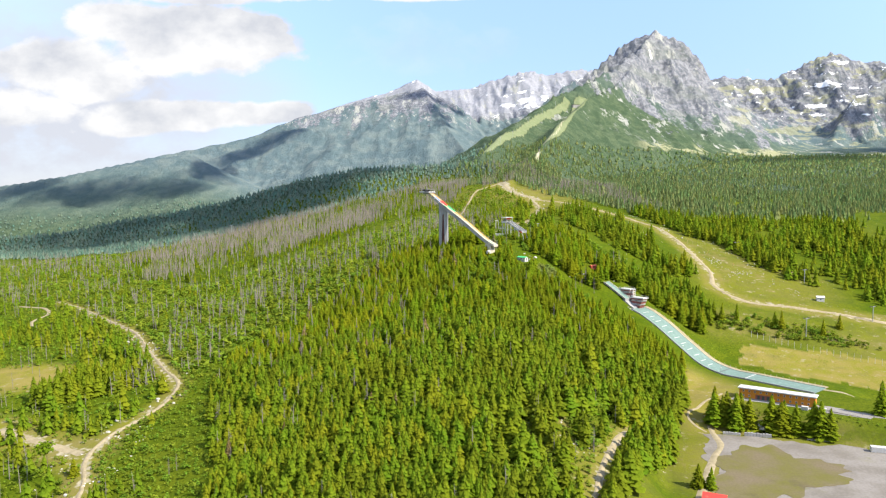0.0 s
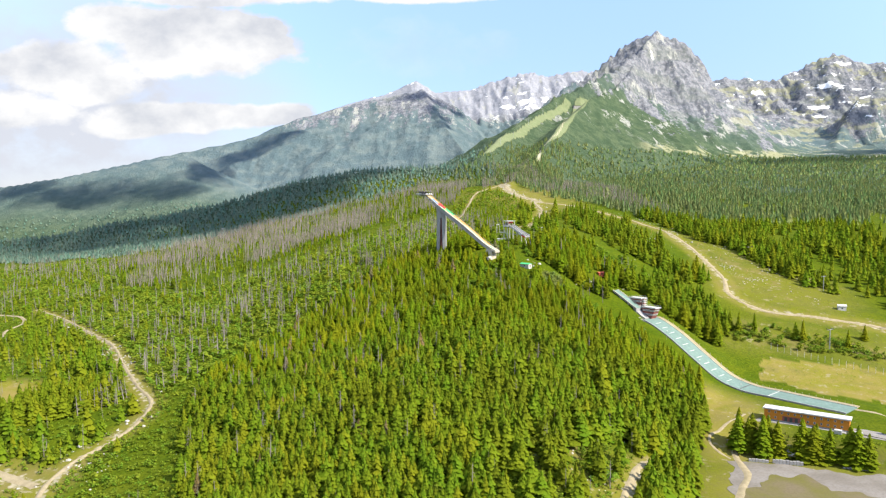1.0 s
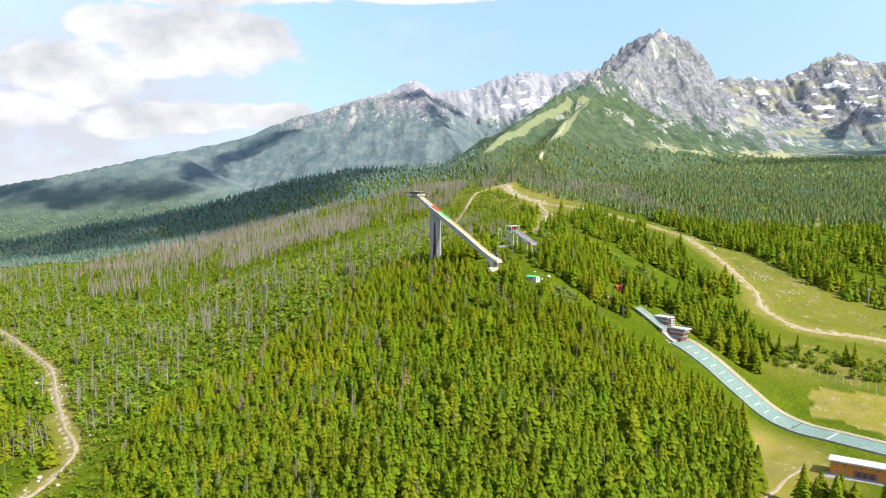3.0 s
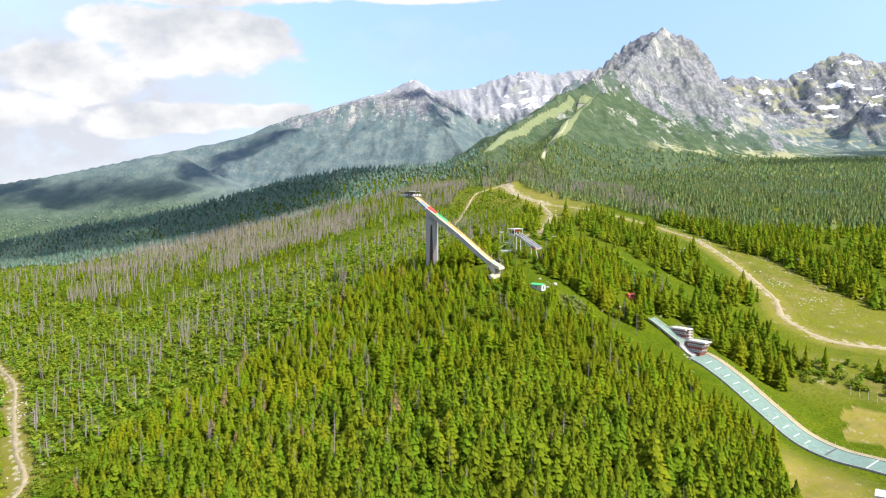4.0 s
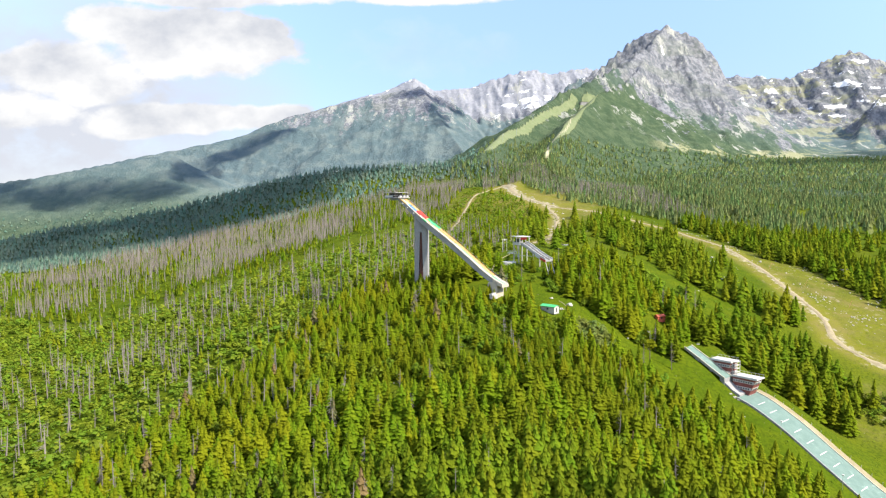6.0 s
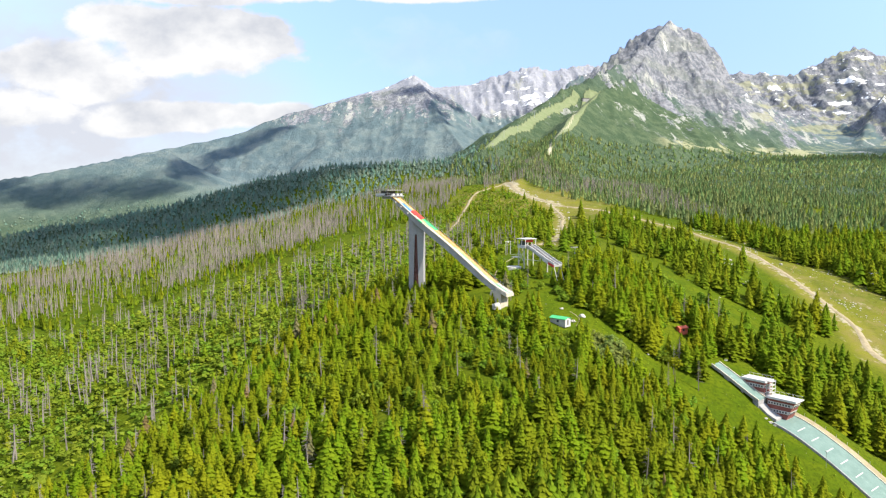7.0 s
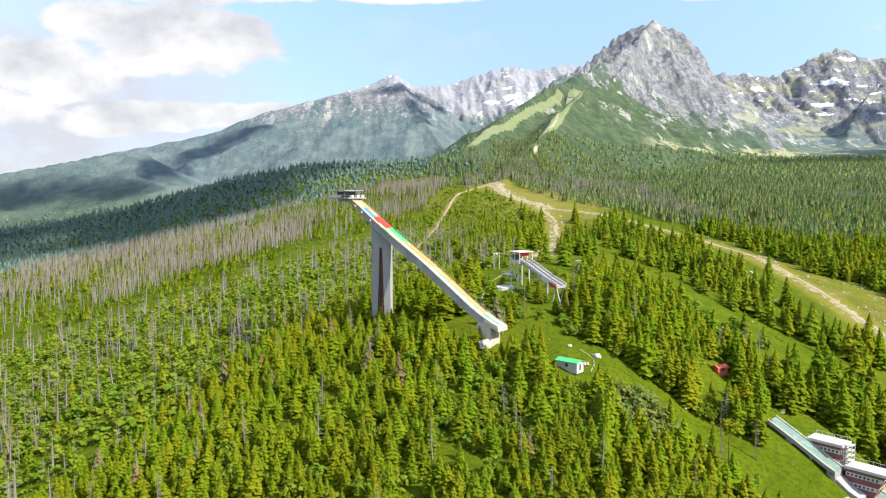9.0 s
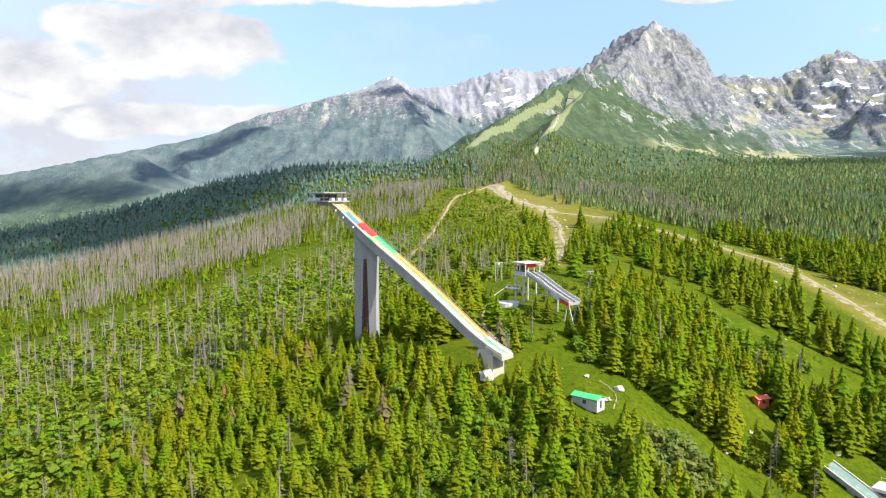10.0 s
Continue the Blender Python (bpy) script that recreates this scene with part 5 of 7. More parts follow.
def build_tower():
    base = TOWER @ Vector((24, 0, 0))
    t = thing("ski_jump_tower", "tall concrete ski jump inrun with faded coloured matting", "ski jump", (base.x, base.y, ground_z(base.x, base.y)))
    m = TOWER
    cuts = [6, 9, 14, 19, 24, 32, 40, 48, 56, 62, 67, 71]
    depth = [1.3, 2.2, 3.1, 3.8, 4.2, 4.2, 4.2, 4.2, 4.2, 4.0, 3.6, 2.8]
    bm = bmesh.new()
    sweep(bm, m, [(s, 2.2, -2.25, deck_z(s) - 0.25, deck_z(s) - 0.25 - 0.7 * d) for s, d in zip(cuts, depth)])
    part("girder", bm, CONCRETE, t, "grey concrete box girder")
    # deck plates, one after another, in the colours of their matting; the far edge has the taller boards
    s = 7.0
    k = 0
    while s < 74.5:
        e = min(s + 2.9, 75.4)
        z0, z1 = deck_z(s) - 0.02, deck_z(e) - 0.02
        mid = 0.5 * (s + e)
        for y0, y1, lane in ((-1.8, -2.55, 0), (-0.6, -1.76, 1), (0.5, -0.56, 2), (2.2, 0.54, 3), (2.5, 2.23, 4)):
            lift = (0.3, 0.0, 0.0, 0.12, 0.35)[lane]
            if mid < 13:
                mat = (OCHRE, PINK_GREEN, BEIGE, OCHRE, OCHRE)[lane]
            elif mid < 18.5:
                mat = (BEIGE, BLUE, BLUE, OCHRE, OCHRE)[lane]
            elif mid < 23:
                mat = (BEIGE, (RED, BEIGE)[k % 2], RED, RED, RED)[lane]
                lift += 0.3 if lane in (2, 3) else 0.0
            elif mid < 34:
                mat = ((GREEN, BEIGE, BEIGE, BEIGE)[min(3, int((mid - 23) / 2.9))], (BEIGE, OCHRE, BEIGE)[k % 3], (OCHRE, PINK_GREEN)[k % 2], GREEN, GREEN)[lane]
            elif mid < 46:
                mat = (BEIGE, BEIGE, OCHRE, OCHRE, OCHRE)[lane]
            elif mid < 68:
                mat = (BEIGE, BEIGE, PINK_GREEN, OCHRE, OCHRE)[lane]
            else:
                mat = (BEIGE, BEIGE, GREEN if mid < 71 else PINK_GREEN, BEIGE, BEIGE)[lane]
                lift = min(lift, 0.3)
            bm = bmesh.new()
            sweep(bm, m, [(s, y0, y1, z0 + lift, z0 - 0.24), (e - 0.06, y0, y1, z1 + lift, z1 - 0.24)])
            part("deck_panel" if 0 < lane < 4 else "side_panel", bm, mat, t)
        s = e
        k += 1
    # low hand rails beside the deck
    for side in (2.42, -2.45):
        for s in np.arange(8, 74, 4.8):
            z = deck_z(s)
            part("rail_post", one(beam, m @ Vector((s, side, z)), m @ Vector((s, side, z + 1.2)), 0.045, 4), STEEL, t)
        for s in np.arange(8, 69, 4.8):
            part("hand_rail", one(beam, m @ Vector((s, side, deck_z(s) + 1.15)), m @ Vector((s + 4.8, side, deck_z(s + 4.8) + 1.15)), 0.035, 4), STEEL, t)
    # lamps on the west side
    for s in (11.0, 14.5, 19.0):
        z = deck_z(s)
        part("side_lamp", one(box, m @ Matrix.Translation((s, -3.5, z - 0.4)), -0.2, 0.2, 0, 0.5, -0.5, 0.1, 0.05), WHITE, t)
    # the start platform
    zt = 99.4
    bm = bmesh.new()
    box(bm, m, -1.2, 9.0, -4.6, 4.8, zt - 0.5, zt, 0.08)
    platform = part("start_platform", bm, CONCRETE, t)
    part("platform_beam", one(box, m, 1.0, 8.0, -2.6, 2.6, zt - 1.6, zt - 0.52, 0.1), CONCRETE, t)
    bm = bmesh.new()
    box(bm, m, -1.8, 7.2, -4.9, 5.1, zt + 2.45, zt + 2.75, 0.05)
    part("canopy_roof", bm, CONCRETE, t, "flat pale concrete canopy")
    for s in (-1.0, 2.8, 6.4):
        for q in (-4.3, 4.5):
            part("canopy_post", one(box, m, s - 0.15, s + 0.15, q - 0.15, q + 0.15, zt + 0.004, zt + 2.446), DARK, t)
    part("start_cabin", one(box, m, 0.0, 4.2, -2.2, 3.0, zt + 0.004, zt + 2.2, 0.05), DARK, t, "dark start cabin under the canopy")
    for q in (-4.5, 4.7):
        part("platform_rail", one(box, m, -1.1, 8.6, q - 0.06, q + 0.06, zt + 0.9, zt + 1.05), WHITE, t)
        part("platform_panel", one(box, m, -1.1, 5.0, q - 0.05, q + 0.05, zt + 0.1, zt + 0.88), WHITE, t)
    for q in (3.6, 1.2, -1.6):
        part("white_crate", one(box, m, 7.0, 8.2, q - 0.7, q + 0.7, zt + 0.004, zt + 0.9, 0.06), WHITE, t)
    part("mast", one(beam, m @ Vector((3.0, -1.0, zt + 2.7)), m @ Vector((3.0, -1.0, zt + 6.2)), 0.06, 5), STEEL, t)
    # the pillar: two tapering legs with a ladder frame between them
    c = m @ Vector((21.5, 0, 0))
    pm = frame_at(c.x, c.y, 0.0, 0.96, -0.28)
    foot = min(ground_z(*(pm @ Vector((q, 0, 0))).xy) for q in (-3, 3)) - 1.0
    neck = deck_z(21.5) - 9.0
    for a0, a1, b0, b1 in ((-3.75, -1.7, -3.6, -0.55), (1.35, 3.6, 0.5, 3.6)):
        bm = bmesh.new()
        hexa(bm, [pm @ Vector(p) for p in ((a0, -1.1, foot), (a1, -1.1, foot), (a1, 1.7, foot), (a0, 1.7, foot))],
             [pm @ Vector(p) for p in ((b0, -1.0, neck), (b1, -1.0, neck), (b1, 1.6, neck), (b0, 1.6, neck))])
        part("pillar_leg", bm, CONCRETE, t)
    bm = bmesh.new()
    sweep(bm, pm, [(q, 1.6, -1.0, deck_z(21.5 + 0.86 * q) - 3.0, neck - 0.01) for q in (-3.6, 0.0, 3.6)])
    part("pillar_head", bm, CONCRETE, t)
    z = foot + 1.2
    while z < neck - 2:
        f = (z - foot) / (neck - foot)
        part("ladder_rung", one(box, pm, -1.65 + 1.05 * f, 1.3 - 0.75 * f, -0.9, -0.2, z, z + 0.3), RUST, t)
        z += 1.5
    for q in (-0.75, 0.45):
        part("ladder_rail", one(beam, pm @ Vector((q, -1.0, foot)), pm @ Vector((q * 0.4, -1.0, neck - 0.5)), 0.14, 5), RUST, t)
    bm = bmesh.new()
    hexa(bm, [pm @ Vector(p) for p in ((-1.65, 0.2, foot), (1.3, 0.2, foot), (1.3, 1.2, foot), (-1.65, 1.2, foot))],
         [pm @ Vector(p) for p in ((-0.5, 0.2, neck - 0.02), (0.45, 0.2, neck - 0.02), (0.45, 1.2, neck - 0.02), (-0.5, 1.2, neck - 0.02))])
    part("lift_shaft", bm, RUST, t, "dark rusty shaft between the legs")
    # pier and take-off table
    g0 = min(ground_z(*(m @ Vector((s, q, 0))).xy) for s in (64, 72) for q in (-3, 3)) - 1
    bm = bmesh.new()
    hexa(bm, [m @ Vector(p) for p in ((65.2, -2.7, g0), (72.6, -2.7, g0), (72.6, 2.7, g0), (65.2, 2.7, g0))],
         [m @ Vector(p) for p in ((67.4, -2.7, deck_z(67.4) - 3.0), (72.6, -2.7, deck_z(72.6) - 0.4), (72.6, 2.7, deck_z(72.6) - 0.4), (67.4, 2.7, deck_z(67.4) - 3.0))])
    part("pier", bm, BEIGE, t, "pale rendered concrete pier")
    bm = bmesh.new()
    sweep(bm, m, [(70.0, 2.7, -2.7, deck_z(70) - 0.27, deck_z(70) - 1.7), (75.6, 2.7, -2.7, deck_z(75.6) - 0.27, deck_z(75.6) - 1.5)])
    part("take_off_beam", bm, BEIGE, t)


build_tower()


# ---- the second jump: white steel on trestles ----
PALE_STEEL = weathered("pale_painted_steel", (0.34, 0.34, 0.33), (0.28, 0.28, 0.275), 0.5, 0.7, 0.3, stain=(0.28, 0.27, 0.25))


def build_steel_jump():
    m = frame_at(54.5, 609.0, 0.0, 0.50, -0.866)
    length = 31.0
    t = thing("steel_ski_jump", "smaller white steel ski jump with start cabin on trestles", "ski jump", (54.5, 609.0, ground_z(54.5, 609)))

    def z(s):
        return float(lerp_at(s, [0, 4, 12, 20, 25], [74.0, 73.2, 70.2, 67.2, 65.8]))
    cuts = (2, 7, 12, 17, 21, 25)
    part("inrun_deck", one(sweep, m, [(s, 2.4, -2.4, z(s), z(s) - 0.9) for s in cuts]), PALE_STEEL, t)
    part("inrun_track", one(sweep, m, [(s, 0.7, -0.5, z(s) + 0.06, z(s) + 0.004) for s in cuts]), DARK, t, "dark plastic inrun track")
    for q in (2.4, 0.75, -0.85, -2.4):
        part("side_wall", one(sweep, m, [(s, q + 0.09, q - 0.09, z(s) + (0.9 if abs(q) > 2 else 0.35), z(s) - 0.05) for s in cuts]), WHITE, t)
    for s in np.arange(3, 24, 1.5):
        part("stair_tread", one(box, m, s, s + 0.5, 0.95, 2.2, z(s), z(s) + 0.22), STEEL, t)
    # cabin
    part("cabin_floor", one(box, m, -3.6, 3.2, -3.4, 3.4, 72.4, 72.8, 0.05), WHITE, t)
    part("cabin_roof", one(box, m, -3.9, 3.4, -3.8, 3.8, 76.9, 77.25, 0.06), WHITE, t)
    for s in (-3.4, -0.2, 3.0):
        for q in (-3.2, 3.2):
            part("cabin_post", one(box, m, s - 0.14, s + 0.14, q - 0.14, q + 0.14, 72.8, 76.9), WHITE, t)
    part("cabin_wall", one(box, m, -3.5, -3.38, -3.1, 3.1, 72.8, 74.1), WHITE, t)
    part("cabin_wall", one(box, m, -3.2, 2.9, -3.2, -3.05, 72.8, 73.9), WHITE, t)
    part("cabin_core", one(box, m, -2.6, -0.4, -2.4, 0.4, 72.81, 75.9), GLASS, t, "dark glazed start room")
    part("red_panel", one(box, m, -0.2, 1.6, -1.2, 2.6, 75.3, 76.6), RED, t, "red board under the cabin roof")
    for s, q in ((-3.2, 2.8), (-3.2, -2.8), (1.5, 2.8), (1.5, -2.8), (14, 2.2), (14, -2.2)):
        p = m @ Vector((s, q, 0))
        part("leg", one(beam, (p.x, p.y, ground_z(p.x, p.y) - 0.4), (p.x, p.y, (72.4 if s < 5 else z(s) - 0.9)), 0.32, 8), WHITE, t)
    for a, b in (((-3.2, -2.8, 64.5), (1.5, -2.8, 71.5)), ((1.5, -2.8, 64.5), (-3.2, -2.8, 71.5)), ((1.5, -2.6, 66.8), (14, -2.2, 66.8))):
        part("brace", one(beam, m @ Vector(a), m @ Vector(b), 0.13, 5), WHITE, t)
    part("mid_platform", one(box, m, -6.5, -1.5, -5.2, -1.8, 67.4, 67.7, 0.05), WHITE, t)
    for s in (-6.3, -1.7):
        part("platform_rail", one(box, m, s - 0.05, s + 0.05, -5.1, -1.9, 68.6, 68.75), WHITE, t)
    for q in (-1.9, -5.1):
        part("platform_rail", one(box, m, -6.4, -1.6, q - 0.05, q + 0.05, 68.6, 68.75), WHITE, t)
    for s in (16, 20.4):
        part("red_side_board", one(sweep, m, [(s, -2.5, -2.62, z(s) - 0.1, z(s) - 1.3), (s + 4.6, -2.5, -2.62, z(s + 4.6) - 0.1, z(s + 4.6) - 1.3)]), WHITE if s == 16 else RED, t)
    for q in (-2.0, 2.0):
        part("end_leg", one(beam, m @ Vector((22.0, q, 58)), m @ Vector((23.8, q, z(23.8) - 0.88)), 0.25, 6), WHITE, t)
        part("end_strut", one(beam, m @ Vector((27.0, q, 58.5)), m @ Vector((24.4, q, z(24.4) - 0.88)), 0.18, 6), WHITE, t)
    p = m @ Vector((-3.0, -6.5, 0))
    disc = thing("concrete_pad", "round pale concrete pad below the steel jump", "pad", (p.x, p.y, ground_z(p.x, p.y)))
    bm = bmesh.new()
    bmesh.ops.create_cone(bm, cap_ends=True, segments=20, radius1=4.4, radius2=4.2, depth=1.6, matrix=Matrix.Translation((p.x, p.y, ground_z(p.x, p.y) + 0.2)))
    part("slab", bm, WHITE, disc)


build_steel_jump()


# ---- the lower jump: table, judges' towers, landing slope ----
HILL = Matrix(((SLOPE_DIR[0], -SLOPE_DIR[1], 0, SLOPE_A[0]), (SLOPE_DIR[1], SLOPE_DIR[0], 0, SLOPE_A[1]), (0, 0, 1, 0), (0, 0, 0, 1)))


def table_z(s):
    return float(lerp_at(s, [-26, -18, -8, 0], [29.2, 25.0, 19.4, 15.8]))


def build_table():
    p = HILL @ Vector((-16, 5, 0))
    t = thing("jump_table", "inrun table with aqua matting on a concrete deck", "ski jump table", (p.x, p.y, ground_z(p.x, p.y)))
    cuts = (-26, -22, -18, -13, -9, -6)
    part("deck", one(sweep, HILL, [(s, 1.6, 8.3, table_z(s), table_z(s) - 0.9) for s in cuts]), CONCRETE, t)
    for a, b in zip(cuts[:-1], cuts[1:]):
        part("matting", one(sweep, HILL, [(a, 2.1, 7.5, table_z(a) + 0.08, table_z(a) + 0.004), (b, 2.1, 7.5, table_z(b) + 0.08, table_z(b) + 0.004)]), MATTING, t)
        for q in (1.6, 7.6):
            part("edge_board", one(sweep, HILL, [(a, q, q + 0.45, table_z(a) + 0.45, table_z(a) - 0.1), (b, q, q + 0.45, table_z(b) + 0.45, table_z(b) - 0.1)]), BEIGE, t)
    for s in (-19, -13, -8):
        p = HILL @ Vector((s, 0.8, 0))
        part("post", one(box, HILL, s - 0.4, s + 0.4, 1.9, 2.8, ground_z(p.x, p.y) - 0.4, table_z(s) - 0.85), CONCRETE, t)
    part("end_wall", one(box, HILL, -8.0, -6.0, 1.8, 8.2, 12.0, table_z(-6) - 0.92, 0.06), CONCRETE, t, "pale concrete take-off wall")
    part("apron", one(sweep, HILL, [(-5.997, 2.2, 7.2, 16.6, 10.5), (-2.5, 2.2, 7.2, 14.0, 10.0), (0.9, 2.2, 7.2, 12.5, 9.5)]), CONCRETE, t, "sloping concrete apron below the take-off")
    part("back_wall", one(sweep, HILL, [(-26, 7.0, 8.1, table_z(-26) - 0.85, 24), (-6, 7.0, 8.1, table_z(-6) - 0.85, 11)]), CONCRETE, t)
    part("gable", one(sweep, HILL, [(-20.5, 1.75, 2.5, table_z(-20.5) - 0.8, 21.0), (-18.5, 1.75, 2.5, table_z(-18.5) - 0.8, 20.0)]), CONCRETE, t)


build_table()


def judges_tower(s0, s1, q0, q1, z0, z1, flare, label, stair):
    """A tower with two bands of windows facing the hill, a flat roof with a rail, and a flared end."""
    p = HILL @ Vector((0.5 * (s0 + s1), 0.5 * (q0 + q1), 0))
    t = thing("judges_tower", label, "judges tower", (p.x, p.y, ground_z(p.x, p.y)), "judges towers")

    def end(z):
        return s1 + flare * (z - z0) / (z1 - z0)
    bm = bmesh.new()
    hexa(bm, [HILL @ Vector(v) for v in ((s0, q0, z0), (s1, q0, z0), (s1, q1, z0), (s0, q1, z0))],
         [HILL @ Vector(v) for v in ((s0, q0, z1), (end(z1), q0, z1), (end(z1), q1, z1), (s0, q1, z1))])
    part("body", bm, BRICK_RED, t)
    g = min(ground_z(*(HILL @ Vector((s, q, 0))).xy) for s in (s0, s1) for q in (q0, q1)) - 1
    part("plinth", one(box, HILL, s0 + 0.1, s1 - 0.1, q0 + 0.1, q1 - 0.1, g, z0 + 0.01), CONCRETE, t)
    h = z1 - z0
    for lev in (0.38, 0.78):
        zb, zt = z0 + h * lev - 0.6, z0 + h * lev + 0.6
        for face in ("front", "end"):
            bm = bmesh.new()
            if face == "front":
                hexa(bm, [HILL @ Vector(v) for v in ((s0 + 0.2, q0 - 0.12, zb), (end(zb) - 0.15, q0 - 0.12, zb), (end(zb) - 0.15, q0 + 0.02, zb), (s0 + 0.2, q0 + 0.02, zb))],
                     [HILL @ Vector(v) for v in ((s0 + 0.2, q0 - 0.12, zt), (end(zt) - 0.15, q0 - 0.12, zt), (end(zt) - 0.15, q0 + 0.02, zt), (s0 + 0.2, q0 + 0.02, zt))])
            else:
                hexa(bm, [HILL @ Vector(v) for v in ((end(zb) - 0.02, q0 + 0.2, zb), (end(zb) + 0.12, q0 + 0.2, zb), (end(zb) + 0.12, q1 - 0.2, zb), (end(zb) - 0.02, q1 - 0.2, zb))],
                     [HILL @ Vector(v) for v in ((end(zt) - 0.02, q0 + 0.2, zt), (end(zt) + 0.12, q0 + 0.2, zt), (end(zt) + 0.12, q1 - 0.2, zt), (end(zt) - 0.02, q1 - 0.2, zt))])
            band = part("window_band", bm, WHITE, t, "white window band")
            wz = z0 + h * lev
            if face == "front":
                count = int((end(wz) - s0 - 0.5) / 1.1)
                for i in range(count):
                    a = s0 + 0.45 + i * 1.1
                    part("window", one(box, HILL, a, a + 0.66, q0 - 0.16, q0 - 0.10, wz - 0.36, wz + 0.36), GLASS, band)
            else:
                for i in range(int((q1 - q0 - 0.6) / 1.1)):
                    a = q0 + 0.5 + i * 1.1
                    part("window", one(box, HILL, end(wz) + 0.10, end(wz) + 0.18, a, a + 0.66, wz - 0.36, wz + 0.36), GLASS, band)
    e = end(z1)
    part("roof", one(box, HILL, s0 - 0.5, e + 0.7, q0 - 0.6, q1 + 0.6, z1 + 0.003, z1 + 0.5, 0.06), WHITE, t)
    part("parapet", one(box, HILL, s0 - 0.4, e + 0.6, q0 - 0.5, q0 - 0.3, z1 + 0.503, z1 + 0.85), WHITE, t)
    for q in (q1 + 0.4, q0 + 0.2):
        for s in np.arange(s0, e + 0.5, 1.8):
            part("rail_post", one(beam, HILL @ Vector((s, q, z1 + 0.5)), HILL @ Vector((s, q, z1 + 1.6)), 0.05, 4), WHITE, t)
        part("rail", one(beam, HILL @ Vector((s0, q, z1 + 1.55)), HILL @ Vector((e + 0.4, q, z1 + 1.55)), 0.05, 4), WHITE, t)
    if stair:
        # open stair frame at the lower end
        for ds in (0.4, 2.6):
            for dq in (1.0, 3.6):
                part("stair_post", one(box, HILL, s1 + ds - 0.1, s1 + ds + 0.1, q0 + dq - 0.1, q0 + dq + 0.1, z0 - 2, z1 + 1.0), WHITE, t)
        for z in np.arange(z0 + 0.5, z1 + 1.1, 1.5):
            part("stair_landing", one(box, HILL, s1 + 0.35, s1 + 2.7, q0 + 0.9, q0 + 3.7, z, z + 0.14), WHITE, t)
    return t


judges_tower(-16.5, -7.0, 8.4, 14.5, 16.8, 24.2, 0.0, "dark red judges tower with white window bands and open stair", True)
judges_tower(-5.2, 2.4, 7.4, 13.4, 11.6, 18.8, 3.0, "lower red judges tower with flared end over landing slope", False)


def build_landing():
    """Matting, kerbs and the stepped walk beside it, following the slope."""
    def strip(name, q0, q1, lift, mat, label, s0=1.0, s1=132.0, thick=0.5, step=2.0, parent=None):
        n_ = int((s1 - s0) / step)
        cuts = [s0 + (s1 - s0) * i / n_ for i in range(n_ + 1)]
        zs = slope_z(np.array(cuts))
        ob = part(name, one(sweep, HILL, [(s, q0, q1, float(z) + lift, float(z) + lift - thick) for s, z in zip(cuts, zs)]), mat, parent)
        return ob
    slope = strip("landing_slope", 0, 15.5, 0.0, MATTING, "")
    tagged(slope, "landing slope covered with pale aqua plastic matting", "landing slope", kind="structure")
    strip("kerb", -0.5, -0.003, 0.35, CONCRETE, "", parent=slope, thick=1.2)
    strip("kerb", 15.503, 15.9, 0.35, BEIGE, "", parent=slope, thick=1.2)
    walk_ = strip("stepped_walk", 16.0, 19.6, 0.12, GRAVEL, "")
    tagged(walk_, "worn pinkish stepped walk beside the landing slope", "steps", kind="structure")
    # distance marks
    for i, s in enumerate(np.arange(8, 62, 5.2)):
        z0, z1 = float(slope_z(s)), float(slope_z(s + 0.5))
        for q0, q1 in ((4.2, 10.6),):
            part("distance_mark", one(sweep, HILL, [(s, q0, q1, z0 + 0.06, z0 + 0.01), (s + 0.28, q0, q1, float(slope_z(s + 0.28)) + 0.06, float(slope_z(s + 0.28)) + 0.01)]), WHITE, slope)
    for s, a, b, mat in ((88, 0, 15.5, WHITE), (70, 2.0, 15.5, DARK)):
        z0, z1 = float(slope_z(s)), float(slope_z(s + 0.6))
        part("cross_line", one(sweep, HILL, [(s, a, b, z0 + 0.06, z0 + 0.01), (s + 0.6, a, b, z1 + 0.06, z1 + 0.01)]), mat, slope)
    for s in np.arange(4, 130, 4.0):
        p = HILL @ Vector((s, 19.9, float(slope_z(s))))
        part("walk_post", one(beam, p - Vector((0, 0, 0.4)), p + Vector((0, 0, 1.2)), 0.06, 4), WHITE, walk_)
    # grass beyond the run-out
    for s in (22, 46, 74):
        p = HILL @ Vector((s, -4.2, float(slope_z(s))))
        lamp = thing("floodlight_pole", "thin grey pole beside the landing slope", "light pole", (p.x, p.y, ground_z(p.x, p.y) - 0.3), "slope light poles")
        part("pole", one(beam, (p.x, p.y, ground_z(p.x, p.y) - 0.3), (p.x, p.y, p.z + 5.0), 0.07, 5), STEEL, lamp)
        part("lamp_head", one(box, frame_at(p.x, p.y, p.z + 5.0, 0.7, 0.7), -0.2, 0.5, -0.35, 0.35, 0, 0.3), WHITE, lamp)


build_landing()


